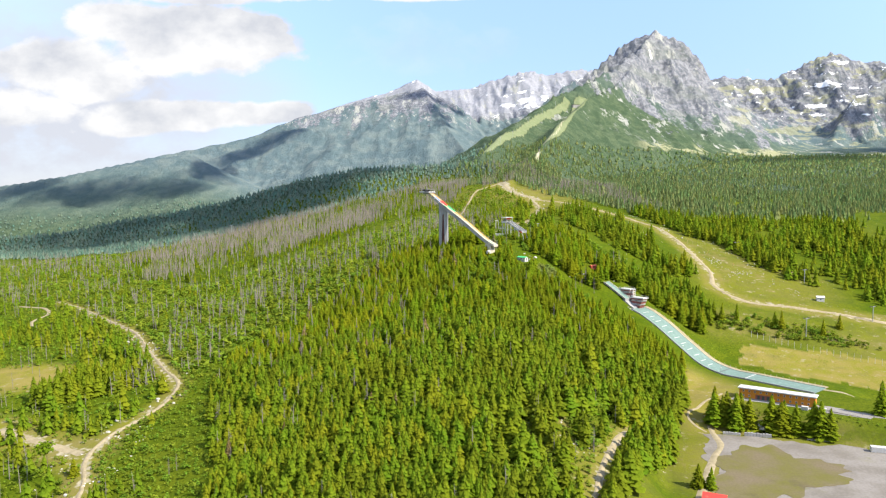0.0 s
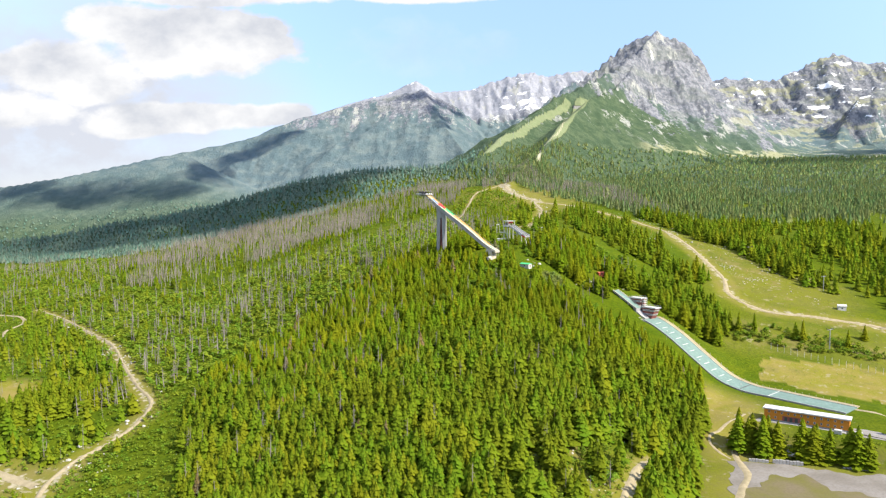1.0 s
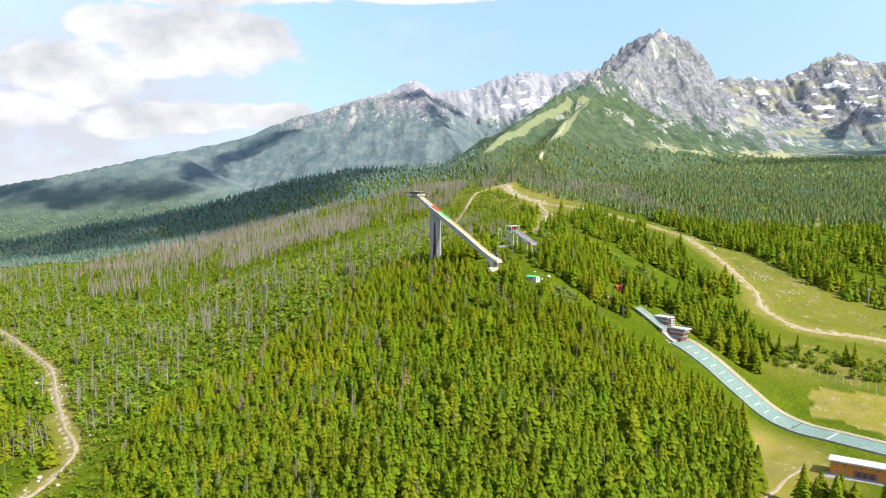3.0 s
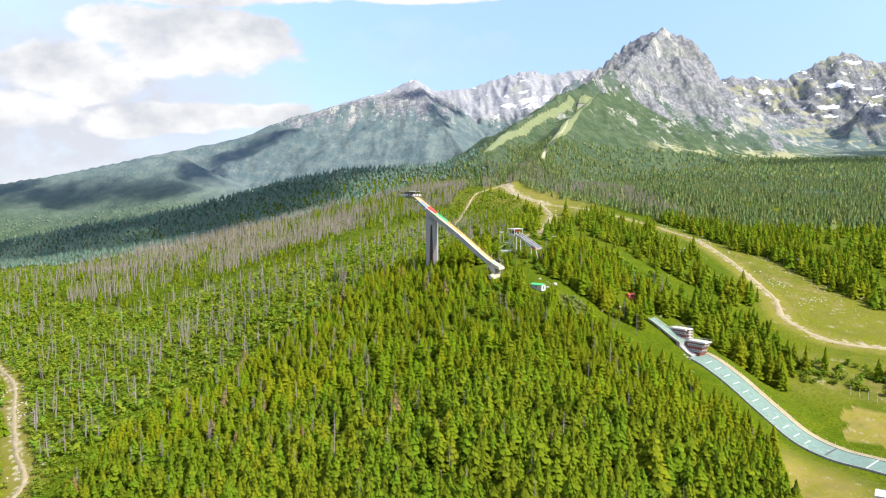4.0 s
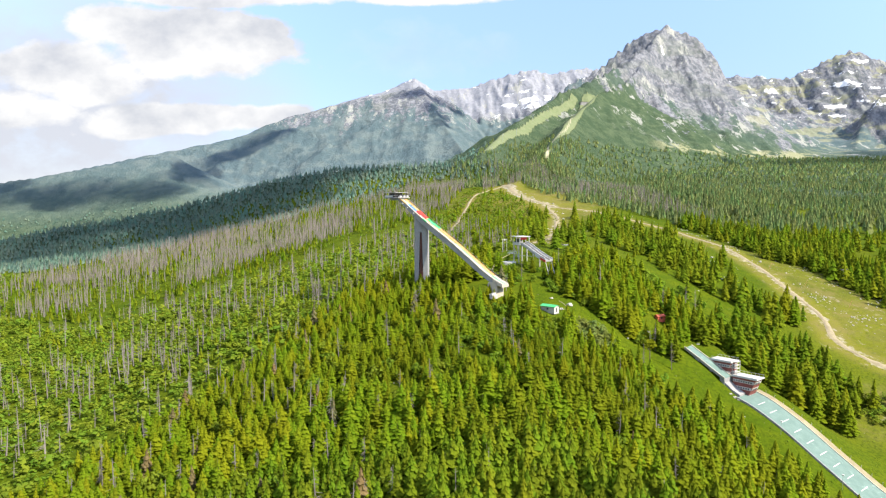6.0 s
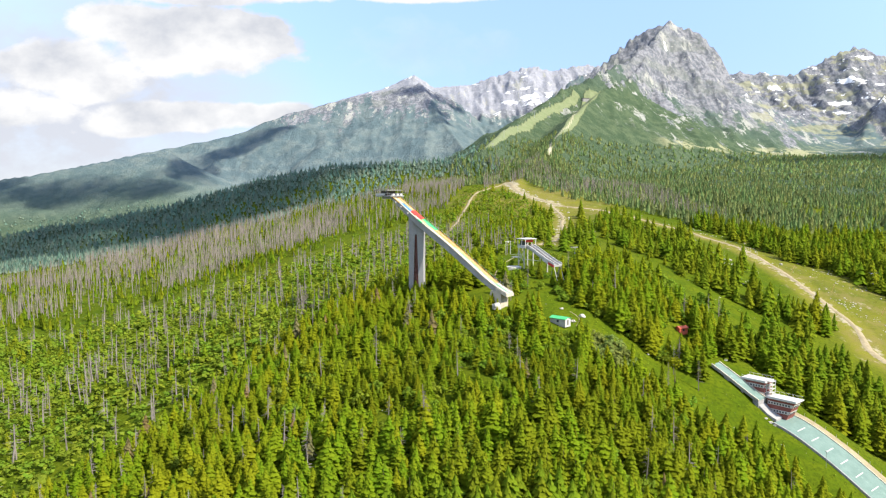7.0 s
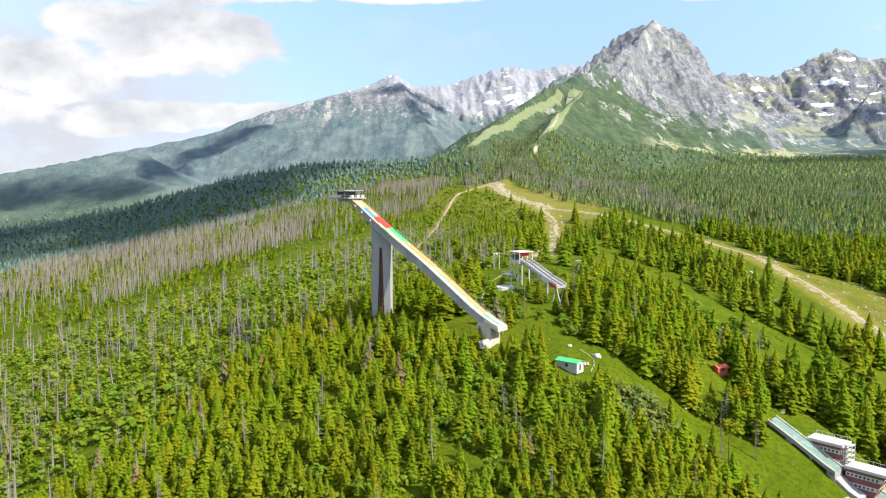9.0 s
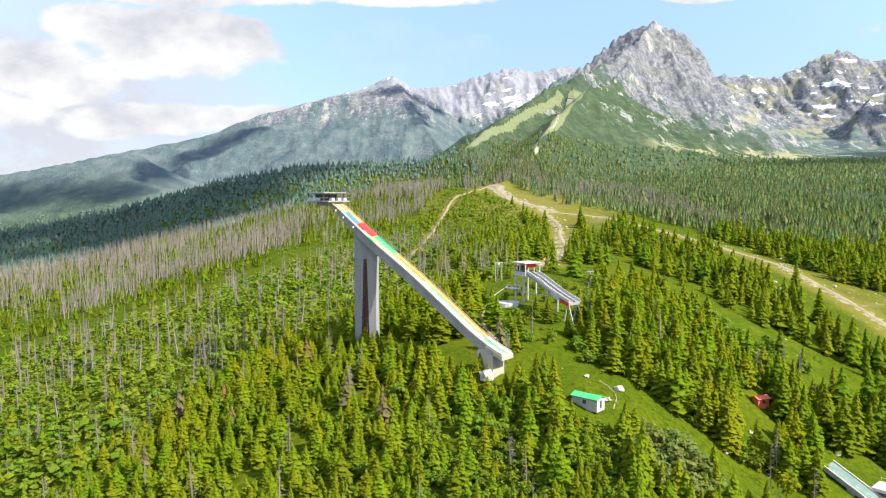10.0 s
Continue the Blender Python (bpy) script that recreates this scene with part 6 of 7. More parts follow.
# ---- the arena ----
def build_hall():
    m = frame_at(173.0, 405.5, -23.0, 0.835, -0.55)
    t = thing("ski_hall", "long two-storey orange hall with white metal roof", "hall", (173, 405.5, -23))
    part("plinth", one(box, m, 0, 40, 0, 8, -0.6, 0.7), CONCRETE, t)
    part("body", one(hexa, [m @ Vector(v) for v in ((0.1, 0.1, 0.7), (39.9, 0.1, 0.7), (39.9, 7.9, 0.7), (0.1, 7.9, 0.7))],
                      [m @ Vector(v) for v in ((0.1, 0.1, 6.15), (39.9, 0.1, 6.15), (39.9, 7.9, 5.6), (0.1, 7.9, 5.6))]), ORANGE, t)
    part("roof", one(hexa, [m @ Vector(v) for v in ((-0.7, -0.9, 6.2), (40.7, -0.9, 6.2), (40.7, 8.8, 5.5), (-0.7, 8.8, 5.5))],
                      [m @ Vector(v) for v in ((-0.7, -0.9, 6.8), (40.7, -0.9, 6.8), (40.7, 8.8, 6.0), (-0.7, 8.8, 6.0))]), WHITE, t, "white standing-seam roof")
    for s in np.arange(0.3, 40, 2.0):
        part("roof_seam", one(hexa, [m @ Vector(v) for v in ((s, -0.9, 6.78), (s + 0.12, -0.9, 6.78), (s + 0.12, 8.8, 5.98), (s, 8.8, 5.98))],
                               [m @ Vector(v) for v in ((s, -0.9, 6.9), (s + 0.12, -0.9, 6.9), (s + 0.12, 8.8, 6.1), (s, 8.8, 6.1))]), WHITE, t)
    for i in range(12):
        s = 2.0 + i * 3.1
        w = part("window", one(box, m, s, s + 1.0, -0.02, 0.14, 4.3, 5.4), WHITE, t)
        part("pane", one(box, m, s + 0.15, s + 0.85, -0.06, 0.0, 4.45, 5.25), GLASS, w)
        if i not in (2, 3, 4):
            w = part("window", one(box, m, s, s + 1.0, -0.02, 0.14, 1.6, 2.7), WHITE, t)
            part("pane", one(box, m, s + 0.15, s + 0.85, -0.06, 0.0, 1.75, 2.55), GLASS, w)
    part("entrance", one(box, m, 9.0, 17.5, -0.06, 0.11, 0.72, 3.4), BRICK_RED, t, "dark red recessed entrance")
    for s in (10, 12.5, 15):
        part("door", one(box, m, s, s + 1.4, -0.1, 0.0, 0.74, 2.9), GLASS, t)
    part("foundation_strip", one(box, m, -0.5, 40.5, -2.4, -0.01, -0.6, 0.12), CONCRETE, t)


build_hall()


def level_patch(name, pts, z, mat, label, category, lift):
    """A ragged flat patch of ground."""
    p = np.array(pts, float)
    c = p.mean(0)
    ring = []
    for a, b in zip(p, np.roll(p, -1, 0)):
        k = max(2, int(np.hypot(*(b - a)) / 1.2))
        for i in range(k):
            q = a + (b - a) * i / k
            off = (fbm(np.array([q[0] / 11]), np.array([q[1] / 11]), 3, 4)[0] - 0.5) * 20.0
            d = (q - c) / np.hypot(*(q - c))
            ring.append((*(q + d * off), z + lift))
    bm = bmesh.new()
    top = [bm.verts.new(v) for v in ring]
    low = [bm.verts.new((c[0] + (v[0] - c[0]) * 1.006, c[1] + (v[1] - c[1]) * 1.006, z - 0.5)) for v in ring]
    bm.faces.new(top)
    for i in range(len(ring)):
        j = (i + 1) % len(ring)
        bm.faces.new((top[j], top[i], low[i], low[j]))
    bmesh.ops.triangulate(bm, faces=[f for f in bm.faces if len(f.verts) > 4])
    return tagged(part(name, bm, mat, None), label, category, kind="structure")


DIRT = weathered("worn_turf", (0.145, 0.118, 0.075), (0.118, 0.112, 0.030), 0.07, 0.95, 0.05, fine=14, stain=(0.070, 0.056, 0.046))
LOT = weathered("dusty_parking_gravel", (0.156, 0.140, 0.120), (0.216, 0.198, 0.179), 0.07, 0.95, 0.1, fine=12, stain=(0.125, 0.130, 0.035))
level_patch("parking_lot", [(140, 369), (160, 366), (181, 358), (205, 350), (228, 342), (275, 322), (270, 262), (200, 240), (150, 255), (116, 270), (124, 318), (134, 348)], -32, LOT, "worn grey gravel parking ground", "parking ground", 0.10)
level_patch("turf_island", [(143, 346), (152, 350), (167, 346), (182, 333), (191, 318), (180, 309), (168, 301), (150, 290), (128, 279), (114, 288), (124, 312), (133, 330)], -32, DIRT, "worn brown and green turf island", "turf", 0.22)
level_patch("hall_yard", [(168, 402), (186, 395), (207, 379), (226, 366), (233, 371), (215, 388), (208, 392), (180, 408)], -23, ASPHALT, "grey asphalt yard before the hall", "yard", 0.10)
ribbon("track", [(147, 387), (144, 366), (142, 353), (134, 339), (127, 326), (119, 311), (112, 297), (106, 285)], 3.8, GRAVEL, "pale gravel strip across the parking ground", lift=0.5)
ribbon("track", [(142, 372), (136, 385), (146, 396), (160, 408), (168, 416)], 1.7, GRAVEL, "dusty track up to the hall", lift=0.3)
ribbon("road", [(226, 372), (245, 364), (270, 352), (300, 340)], 5.5, ASPHALT, "grey asphalt drive beside the hall", "road", lift=0.3)
ribbon("track", [(214, 438), (236, 420), (262, 402), (300, 380)], 3.0, GRAVEL, "sandy path beyond the run-out", lift=0.3)


def van(x, y, z, turn):
    t = thing("white_van", "white parked van on the asphalt yard", "van", (x, y, z))
    m = pose(x, y, z, 0, 0, turn)
    bm = bmesh.new()
    prof = [(-2.7, 0.45), (2.6, 0.45), (2.7, 1.1), (2.2, 1.35), (1.5, 2.2), (-2.6, 2.3), (-2.75, 1.2)]
    rings = [[bm.verts.new(m @ Vector((a, q, h))) for a, h in prof] for q in (-0.98, 0.98)]
    bm.faces.new(rings[0])
    bm.faces.new(rings[1][::-1])
    for i in range(len(prof)):
        j = (i + 1) % len(prof)
        bm.faces.new((rings[0][i], rings[0][j], rings[1][j], rings[1][i]))
    bmesh.ops.bevel(bm, geom=list(bm.edges), offset=0.1, segments=2, affect="EDGES")
    part("body", bm, WHITE, t)
    part("windscreen", one(hexa, [m @ Vector(v) for v in ((2.16, -0.8, 1.42), (2.2, -0.8, 1.42), (2.2, 0.8, 1.42), (2.16, 0.8, 1.42))],
                           [m @ Vector(v) for v in ((1.62, -0.8, 2.1), (1.68, -0.8, 2.1), (1.68, 0.8, 2.1), (1.62, 0.8, 2.1))]), GLASS, t)
    for q in (-1.0, 0.97):
        part("side_window", one(box, m, 0.4, 1.4, q, q + 0.03, 1.4, 2.0), GLASS, t)
    for a in (-1.7, 1.7):
        for q in (-0.95, 0.75):
            bm = bmesh.new()
            bmesh.ops.create_cone(bm, cap_ends=True, segments=14, radius1=0.36, radius2=0.36, depth=0.22, matrix=m @ Matrix.Translation((a, q + 0.1, 0.36)) @ Matrix.Rotation(math.pi / 2, 4, "X"))
            part("wheel", bm, DARK, t)


van(206.5, 377.5, -22.9, 160)


def gabled(name, label, x, y, z, dx, dy, w, d, h, rise, wall, roof, category="hut", doors=1):
    """A small hut with a pitched roof, door and window."""
    t = thing(name, label, category, (x, y, z))
    m = frame_at(x, y, z, dx, dy)
    part("body", one(box, m, -w / 2, w / 2, -d / 2, d / 2, -0.8, h), wall, t)
    bm = bmesh.new()
    o = 0.35
    rings = [[bm.verts.new(m @ Vector(v)) for v in ((s, -d / 2 - o, h - 0.05), (s, 0, h + rise), (s, d / 2 + o, h - 0.05), (s, d / 2 + o, h + 0.1), (s, 0, h + rise + 0.17), (s, -d / 2 - o, h + 0.1))] for s in (-w / 2 - o, w / 2 + o)]
    for i in range(6):
        bm.faces.new((rings[0][i], rings[0][(i + 1) % 6], rings[1][(i + 1) % 6], rings[1][i]))
    bm.faces.new(rings[0])
    bm.faces.new(rings[1][::-1])
    part("roof", bm, roof, t)
    for s in (-w / 2, w / 2):
        bm = bmesh.new()
        a = [bm.verts.new(m @ Vector((s * k, q, zz))) for k in (0.94, 1.0) for q, zz in ((-d / 2 + 0.05, h), (d / 2 - 0.05, h), (0, h + rise - 0.05))]
        bm.faces.new(a[0:3])
        bm.faces.new(a[3:6][::-1])
        for i in range(3):
            bm.faces.new((a[i], a[(i + 1) % 3], a[3 + (i + 1) % 3], a[3 + i]))
        part("gable", bm, wall, t)
    part("door", one(box, m, w / 2 - 0.05, w / 2 + 0.04, -0.5, 0.4, 0.0, 2.0), DARK, t)
    part("window", one(box, m, -0.5, 0.5, -d / 2 - 0.04, -d / 2 + 0.05, 0.9, 1.9), GLASS, t)
    return t


HUT_RED = weathered("faded_red_boards", (0.70, 0.15, 0.085), (0.60, 0.125, 0.07), 0.8, 0.7, 0.3, stain=(0.55, 0.25, 0.18))
gabled("green_roofed_hut", "small white hut with bright green sheet roof", 60.0, 537.0, ground_z(60.0, 537.0), 0.72, -0.69, 7.4, 3.8, 2.4, 0.7, WHITE, GREEN)
gabled("red_hut", "small red hut standing among spruces", 121, 569.5, ground_z(121, 569.5), 0.95, 0.3, 4.2, 3.0, 2.2, 0.7, HUT_RED, HUT_RED)
gabled("red_roofed_house", "house with red sheet roof beside the parking ground", 113, 285.5, -32, 0.9, -0.43, 9, 7, 2.8, 1.6, WHITE, RED, "house")
gabled("lift_station", "small white lift station hut at the forest edge", 322, 597, ground_z(322, 597), 0.9, -0.3, 6, 4, 3.0, 1.2, WHITE, WHITE)


def container(x, y, z, dx, dy, size, name="white_container", label="white steel container at the parking edge"):
    t = thing(name, label, "container", (x, y, z))
    m = frame_at(x, y, z, dx, dy)
    w, d, h = size
    part("shell", one(box, m, -w / 2, w / 2, -d / 2, d / 2, 0.05, h, 0.06), WHITE, t)
    for s in np.arange(-w / 2 + 0.4, w / 2 - 0.2, 0.6):
        part("rib", one(box, m, s, s + 0.18, -d / 2 - 0.06, -d / 2 + 0.01, 0.2, h - 0.15), WHITE, t)


container(217.5, 341.5, -31.9, 0.95, -0.3, (9.5, 3.0, 2.8))
container(199.5, 381.5, -22.9, 0.835, -0.55, (3.4, 2.2, 2.1), "kiosk", "low white kiosk beside the orange hall")


def block_wall(x, y, count, dx, dy, h):
    t = thing("block_wall", "row of pale concrete blocks along the parking ground", "wall", (x, y, -32))
    m = frame_at(x, y, -32, dx, dy)
    for i in range(count):
        part("block", one(box, m, i * 1.5, i * 1.5 + 1.38, -0.5, 0.5, 0.0, h * (0.9 + 0.2 * ((i * 37) % 5) / 5), 0.06), CONCRETE, t)


block_wall(149.5, 369.5, 6, 0.95, -0.28, 1.5)
block_wall(160, 367, 9, 0.95, -0.3, 2.0)
block_wall(190, 360, 8, 0.93, -0.36, 0.9)


def boulder(x, y, size, seed, label="pale granite boulder lying in the grass", group="boulders", z=None):
    g = np.random.default_rng(seed)
    bm = bmesh.new()
    bmesh.ops.create_icosphere(bm, subdivisions=2, radius=1)
    sx, sy, sz = size * g.uniform(0.8, 1.2), size * g.uniform(0.7, 1.1), size * g.uniform(0.6, 0.9)
    gz = ground_z(x, y) if z is None else z
    for v in bm.verts:
        k = 1 + 0.45 * (noise.noise(v.co * 1.7 + Vector((seed, 0, 0))))
        c = v.co * k
        c.z = max(c.z, -0.35)
        v.co = Vector((x + c.x * sx, y + c.y * sy, gz + c.z * sz + 0.15 * size))
    ob = part("boulder", bm, STONE, None)
    return tagged(ob, label, "boulder", group)


boulder(34.2, 545.4, 2.6, 3, "large pale granite boulder below the jump pier")
boulder(172, 372.5, 2.4, 5, "pale rock standing on the grassy bank", z=-30)
for i, (bx, by, bs) in enumerate(((66, 541, 1.2), (71, 548, 1.3), (63, 552, 0.9), (84, 527, 1.0), (92, 519, 0.8), (137.6, 515.6, 1.0), (138.9, 514.4, 0.8), (136.6, 517.2, 0.7), (100, 500, 1.4), (74, 505, 1.3), (58, 497, 1.2), (128, 553, 0.9),
                               (110, 552, 0.8), (133, 548, 0.8), (96, 536, 0.7), (121, 505, 0.9), (68, 480, 1.2), (60, 474, 1.0), (78, 600, 1.0), (86, 592, 0.8))):
    boulder(bx, by, bs, 20 + i)
g = np.random.default_rng(126)
for i in range(22):
    bx, by = ((206, 751), (199, 792), (268, 775), (196, 700))[i % 4]
    boulder(bx + g.normal(0, 6), by + g.normal(0, 9), g.uniform(0.5, 1.3), 400 + i, "pale granite boulder heaped on the stony meadow", "meadow boulders")
g = np.random.default_rng(91)
for i in range(90):
    s = g.uniform(0, 1)
    k = int(g.integers(0, 4))
    line = (ROAD_WEST, ROAD_TOP, ROAD_WEST, TRACK_MID)[k]
    j = int(g.integers(0, len(line) - 1))
    (ax, ay), (bx, by) = line[j], line[j + 1]
    off = g.choice((-1, 1)) * g.uniform(4, 13)
    size = math.hypot(bx - ax, by - ay)
    boulder(ax + (bx - ax) * s - (by - ay) / size * off, ay + (by - ay) * s + (bx - ax) / size * off, g.uniform(0.35, 1.15), 200 + i, "pale boulder beside the stony road", "roadside boulders")


# stones lying about in the meadow
def stones(name, poly, step, seed, label):
    g = np.random.default_rng(seed)
    sx, sy = scatter(poly, step, lambda x, y: 0.03 + 0.6 * (fbm(x / 14, y / 14, 3, seed) > 0.64), seed)
    a = np.arange(6) * math.pi / 3
    verts, faces = [], []
    for x_, y_, z_ in zip(sx, sy, land(sx, sy) + micro(sx, sy)):
        r = g.uniform(0.2, 0.75)
        c = len(verts)
        for h, k in ((-0.2, 1.0), (0.45, 0.85)):
            verts += [(x_ + r * k * math.cos(q) * g.uniform(0.7, 1.3), y_ + r * k * math.sin(q) * g.uniform(0.7, 1.3), z_ + r * h * g.uniform(0.8, 1.2)) for q in a]
        verts.append((x_, y_, z_ + r * 0.8))
        for k in range(6):
            b = (k + 1) % 6
            faces += [(c + k, c + b, c + 6 + b), (c + k, c + 6 + b, c + 6 + k), (c + 6 + k, c + 6 + b, c + 12)]
    tagged(mesh_object(name, np.array(verts), np.array(faces), STONE), label, "stones", kind="stuff")


stones("meadow_stones", [(128, 960), (200, 900), (235, 820), (255, 720), (262, 640), (310, 600), (335, 640), (300, 740), (262, 840), (215, 930)], 2.6, 94, "pale stones strewn over the dry meadow")
stones("ridge_stones", [(150, 900), (215, 820), (232, 720), (215, 660), (180, 740), (150, 830)], 3.0, 95, "pale stones strewn between the spruces")
stones("clearing_stones", CLEARING, 2.6, 96, "pale stones lying in the wood clearing")
stones("road_stones", [(-190, 300), (-150, 300), (-150, 400), (-175, 450), (-240, 545), (-262, 530), (-190, 430), (-180, 360)], 2.6, 97, "pale stones lying beside the forest road")
for i, (x_, y_) in enumerate(((218, 773), (257, 744), (265, 707), (277, 673))):
    gz = ground_z(x_, y_)
    pole = thing("marker_pole", "leaning pale wooden pole in the meadow", "pole", (x_, y_, gz), "meadow poles")
    part("shaft", one(beam, (x_, y_, gz - 0.3), (x_ + 2.2, y_ + 0.5, gz + 4.6), 0.12, 5), OCHRE, pole)

# ---- fences, poles, lifts ----
fence = thing("net_fence", "tall row of pale net fence posts above the arena", "fence", (236, 524, ground_z(236, 524)))
for i in range(24):
    f = i / 23
    x_, y_ = 233 + 80 * f, 527 - 56 * f
    gz = ground_z(x_, y_)
    part("fence_post", one(beam, (x_, y_, gz - 0.4), (x_, y_, gz + 4.6), 0.10, 5), WHITE, fence)


def lift_pylon(x, y, h, turn, label="grey chairlift pylon with cross arm", group="lift pylons"):
    z = ground_z(x, y)
    t = thing("lift_pylon", label, "lift pylon", (x, y, z), group)
    part("mast", one(beam, (x, y, z - 0.5), (x, y, z + h), 0.35, 8), STEEL, t)
    m = pose(x, y, z + h, 0, 0, turn)
    part("cross_arm", one(box, m, -2.6, 2.6, -0.2, 0.2, -0.2, 0.25), STEEL, t)
    for s in (-2.4, 2.4):
        part("sheave_train", one(box, m, s - 0.15, s + 0.15, -1.5, 1.5, 0.25, 0.6), DARK, t)


# white goal-shaped lamp frame beside the steel jump
gz = ground_z(49, 655)
lamp_frame = thing("lamp_frame", "white goal-shaped lamp frame on two posts", "light frame", (49, 655, gz))
for q in (-1.4, 1.4):
    part("post", one(beam, (49 + q, 655 + 0.6 * q, ground_z(49 + q, 655 + 0.6 * q) - 0.3), (49 + q, 655 + 0.6 * q, gz + 8.0), 0.14, 6), WHITE, lamp_frame)
part("crossbar", one(beam, (47.3, 654.0, gz + 7.9), (50.7, 656.0, gz + 7.9), 0.12, 6), WHITE, lamp_frame)
part("lamp_head", one(box, pose(49, 655, gz + 7.6, 0, 0, 30), -0.5, 0.5, -0.25, 0.25, -0.4, 0.1), WHITE, lamp_frame)
for x_, y_, h_ in ((86, 646, 5), (275, 528, 14), (330, 640, 12), (300, 720, 12), (345, 560, 12),
                   (110, 1690, 16), (150, 1900, 18), (205, 2120, 18), (275, 2330, 18), (345, 2500, 18), (420, 2680, 18), (-330, 1080, 14), (-380, 1060, 12), (-560, 900, 10)):
    lift_pylon(x_, y_, h_, 20)
hut_top = thing("summit_station", "small grey lift station on the spur", "station", (510, 2760, ground_z(510, 2760)))
part("hall", one(box, pose(510, 2760, ground_z(510, 2760), 0, 0, 15), -14, 14, -6, 6, -3, 9, 0.3), CONCRETE, hut_top)
part("roof", one(box, pose(510, 2760, ground_z(510, 2760), 0, 0, 15), -15, 15, -7, 7, 9.01, 10.2, 0.2), DARK, hut_top)


# ---- trees one by one: the nearest part of the wood ----
def mesh_part(name, verts, faces, mat, parent, normals=None, shoot=None):
    ob = mesh_object(name, verts, faces, mat, {} if shoot is None else {"shoot": shoot}, normals=normals)
    ob.parent = parent
    return ob


SPRUCES = []
for k in range(6):
    t = thing("spruce", "green living spruce standing in the hill wood", "spruce tree", (0, 0, -500 - 30 * k), "hill wood spruces")
    v, f = stick(0.014, 0.92, 6, 0.01, 40 + k)
    mesh_part("trunk", v, f, BARK, t)
    v, f, lie, shoot = spruce_crown(25, 13, 700 + k, slim=(0.22, 0.26, 0.25, 0.29, 0.21, 0.27)[k], ragged=0.2)
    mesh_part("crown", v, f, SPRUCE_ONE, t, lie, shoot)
    SPRUCES.append(t)
g = np.random.default_rng(77)
for i, (x_, y_, h_) in enumerate(zip(WOOD_X, WOOD_Y, WOOD_H)):
    m = Matrix.LocRotScale((x_, y_, ground_z(x_, y_) - 0.2), Euler((g.normal(0, 0.03), g.normal(0, 0.03), g.uniform(0, 6.28))), (h_ * g.uniform(0.9, 1.15), h_ * g.uniform(0.9, 1.15), h_))
    if i < 6:
        SPRUCES[i].matrix_basis = m
    else:
        copy_thing(SPRUCES[i % 6], pose(0, 0, 0)).matrix_basis = m


# firs on the bank of the arena
BANK = [(150, 383), (153, 379), (148, 379), (156, 381), (160, 377), (163, 379), (158, 374), (166, 375), (176, 371), (180, 368), (178, 374), (183, 371), (187, 366), (197, 360), (201, 358), (195, 363), (236, 372), (112, 302), (117, 300), (-170, 311)]
for i, (x_, y_) in enumerate(BANK):
    h_ = g.uniform(17, 22) if y_ > 330 else g.uniform(9, 12)
    c = copy_thing(SPRUCES[i % 6], pose(0, 0, 0))
    if x_ > 0:
        tagged(c, "dark green spruce on the bank above the parking ground", "spruce tree", "bank spruces")
    c.matrix_basis = Matrix.LocRotScale((x_, y_, ground_z(x_, y_) - 0.2), Euler((0, 0, g.uniform(0, 6.28))), (h_ * 1.1, h_ * 1.1, h_))

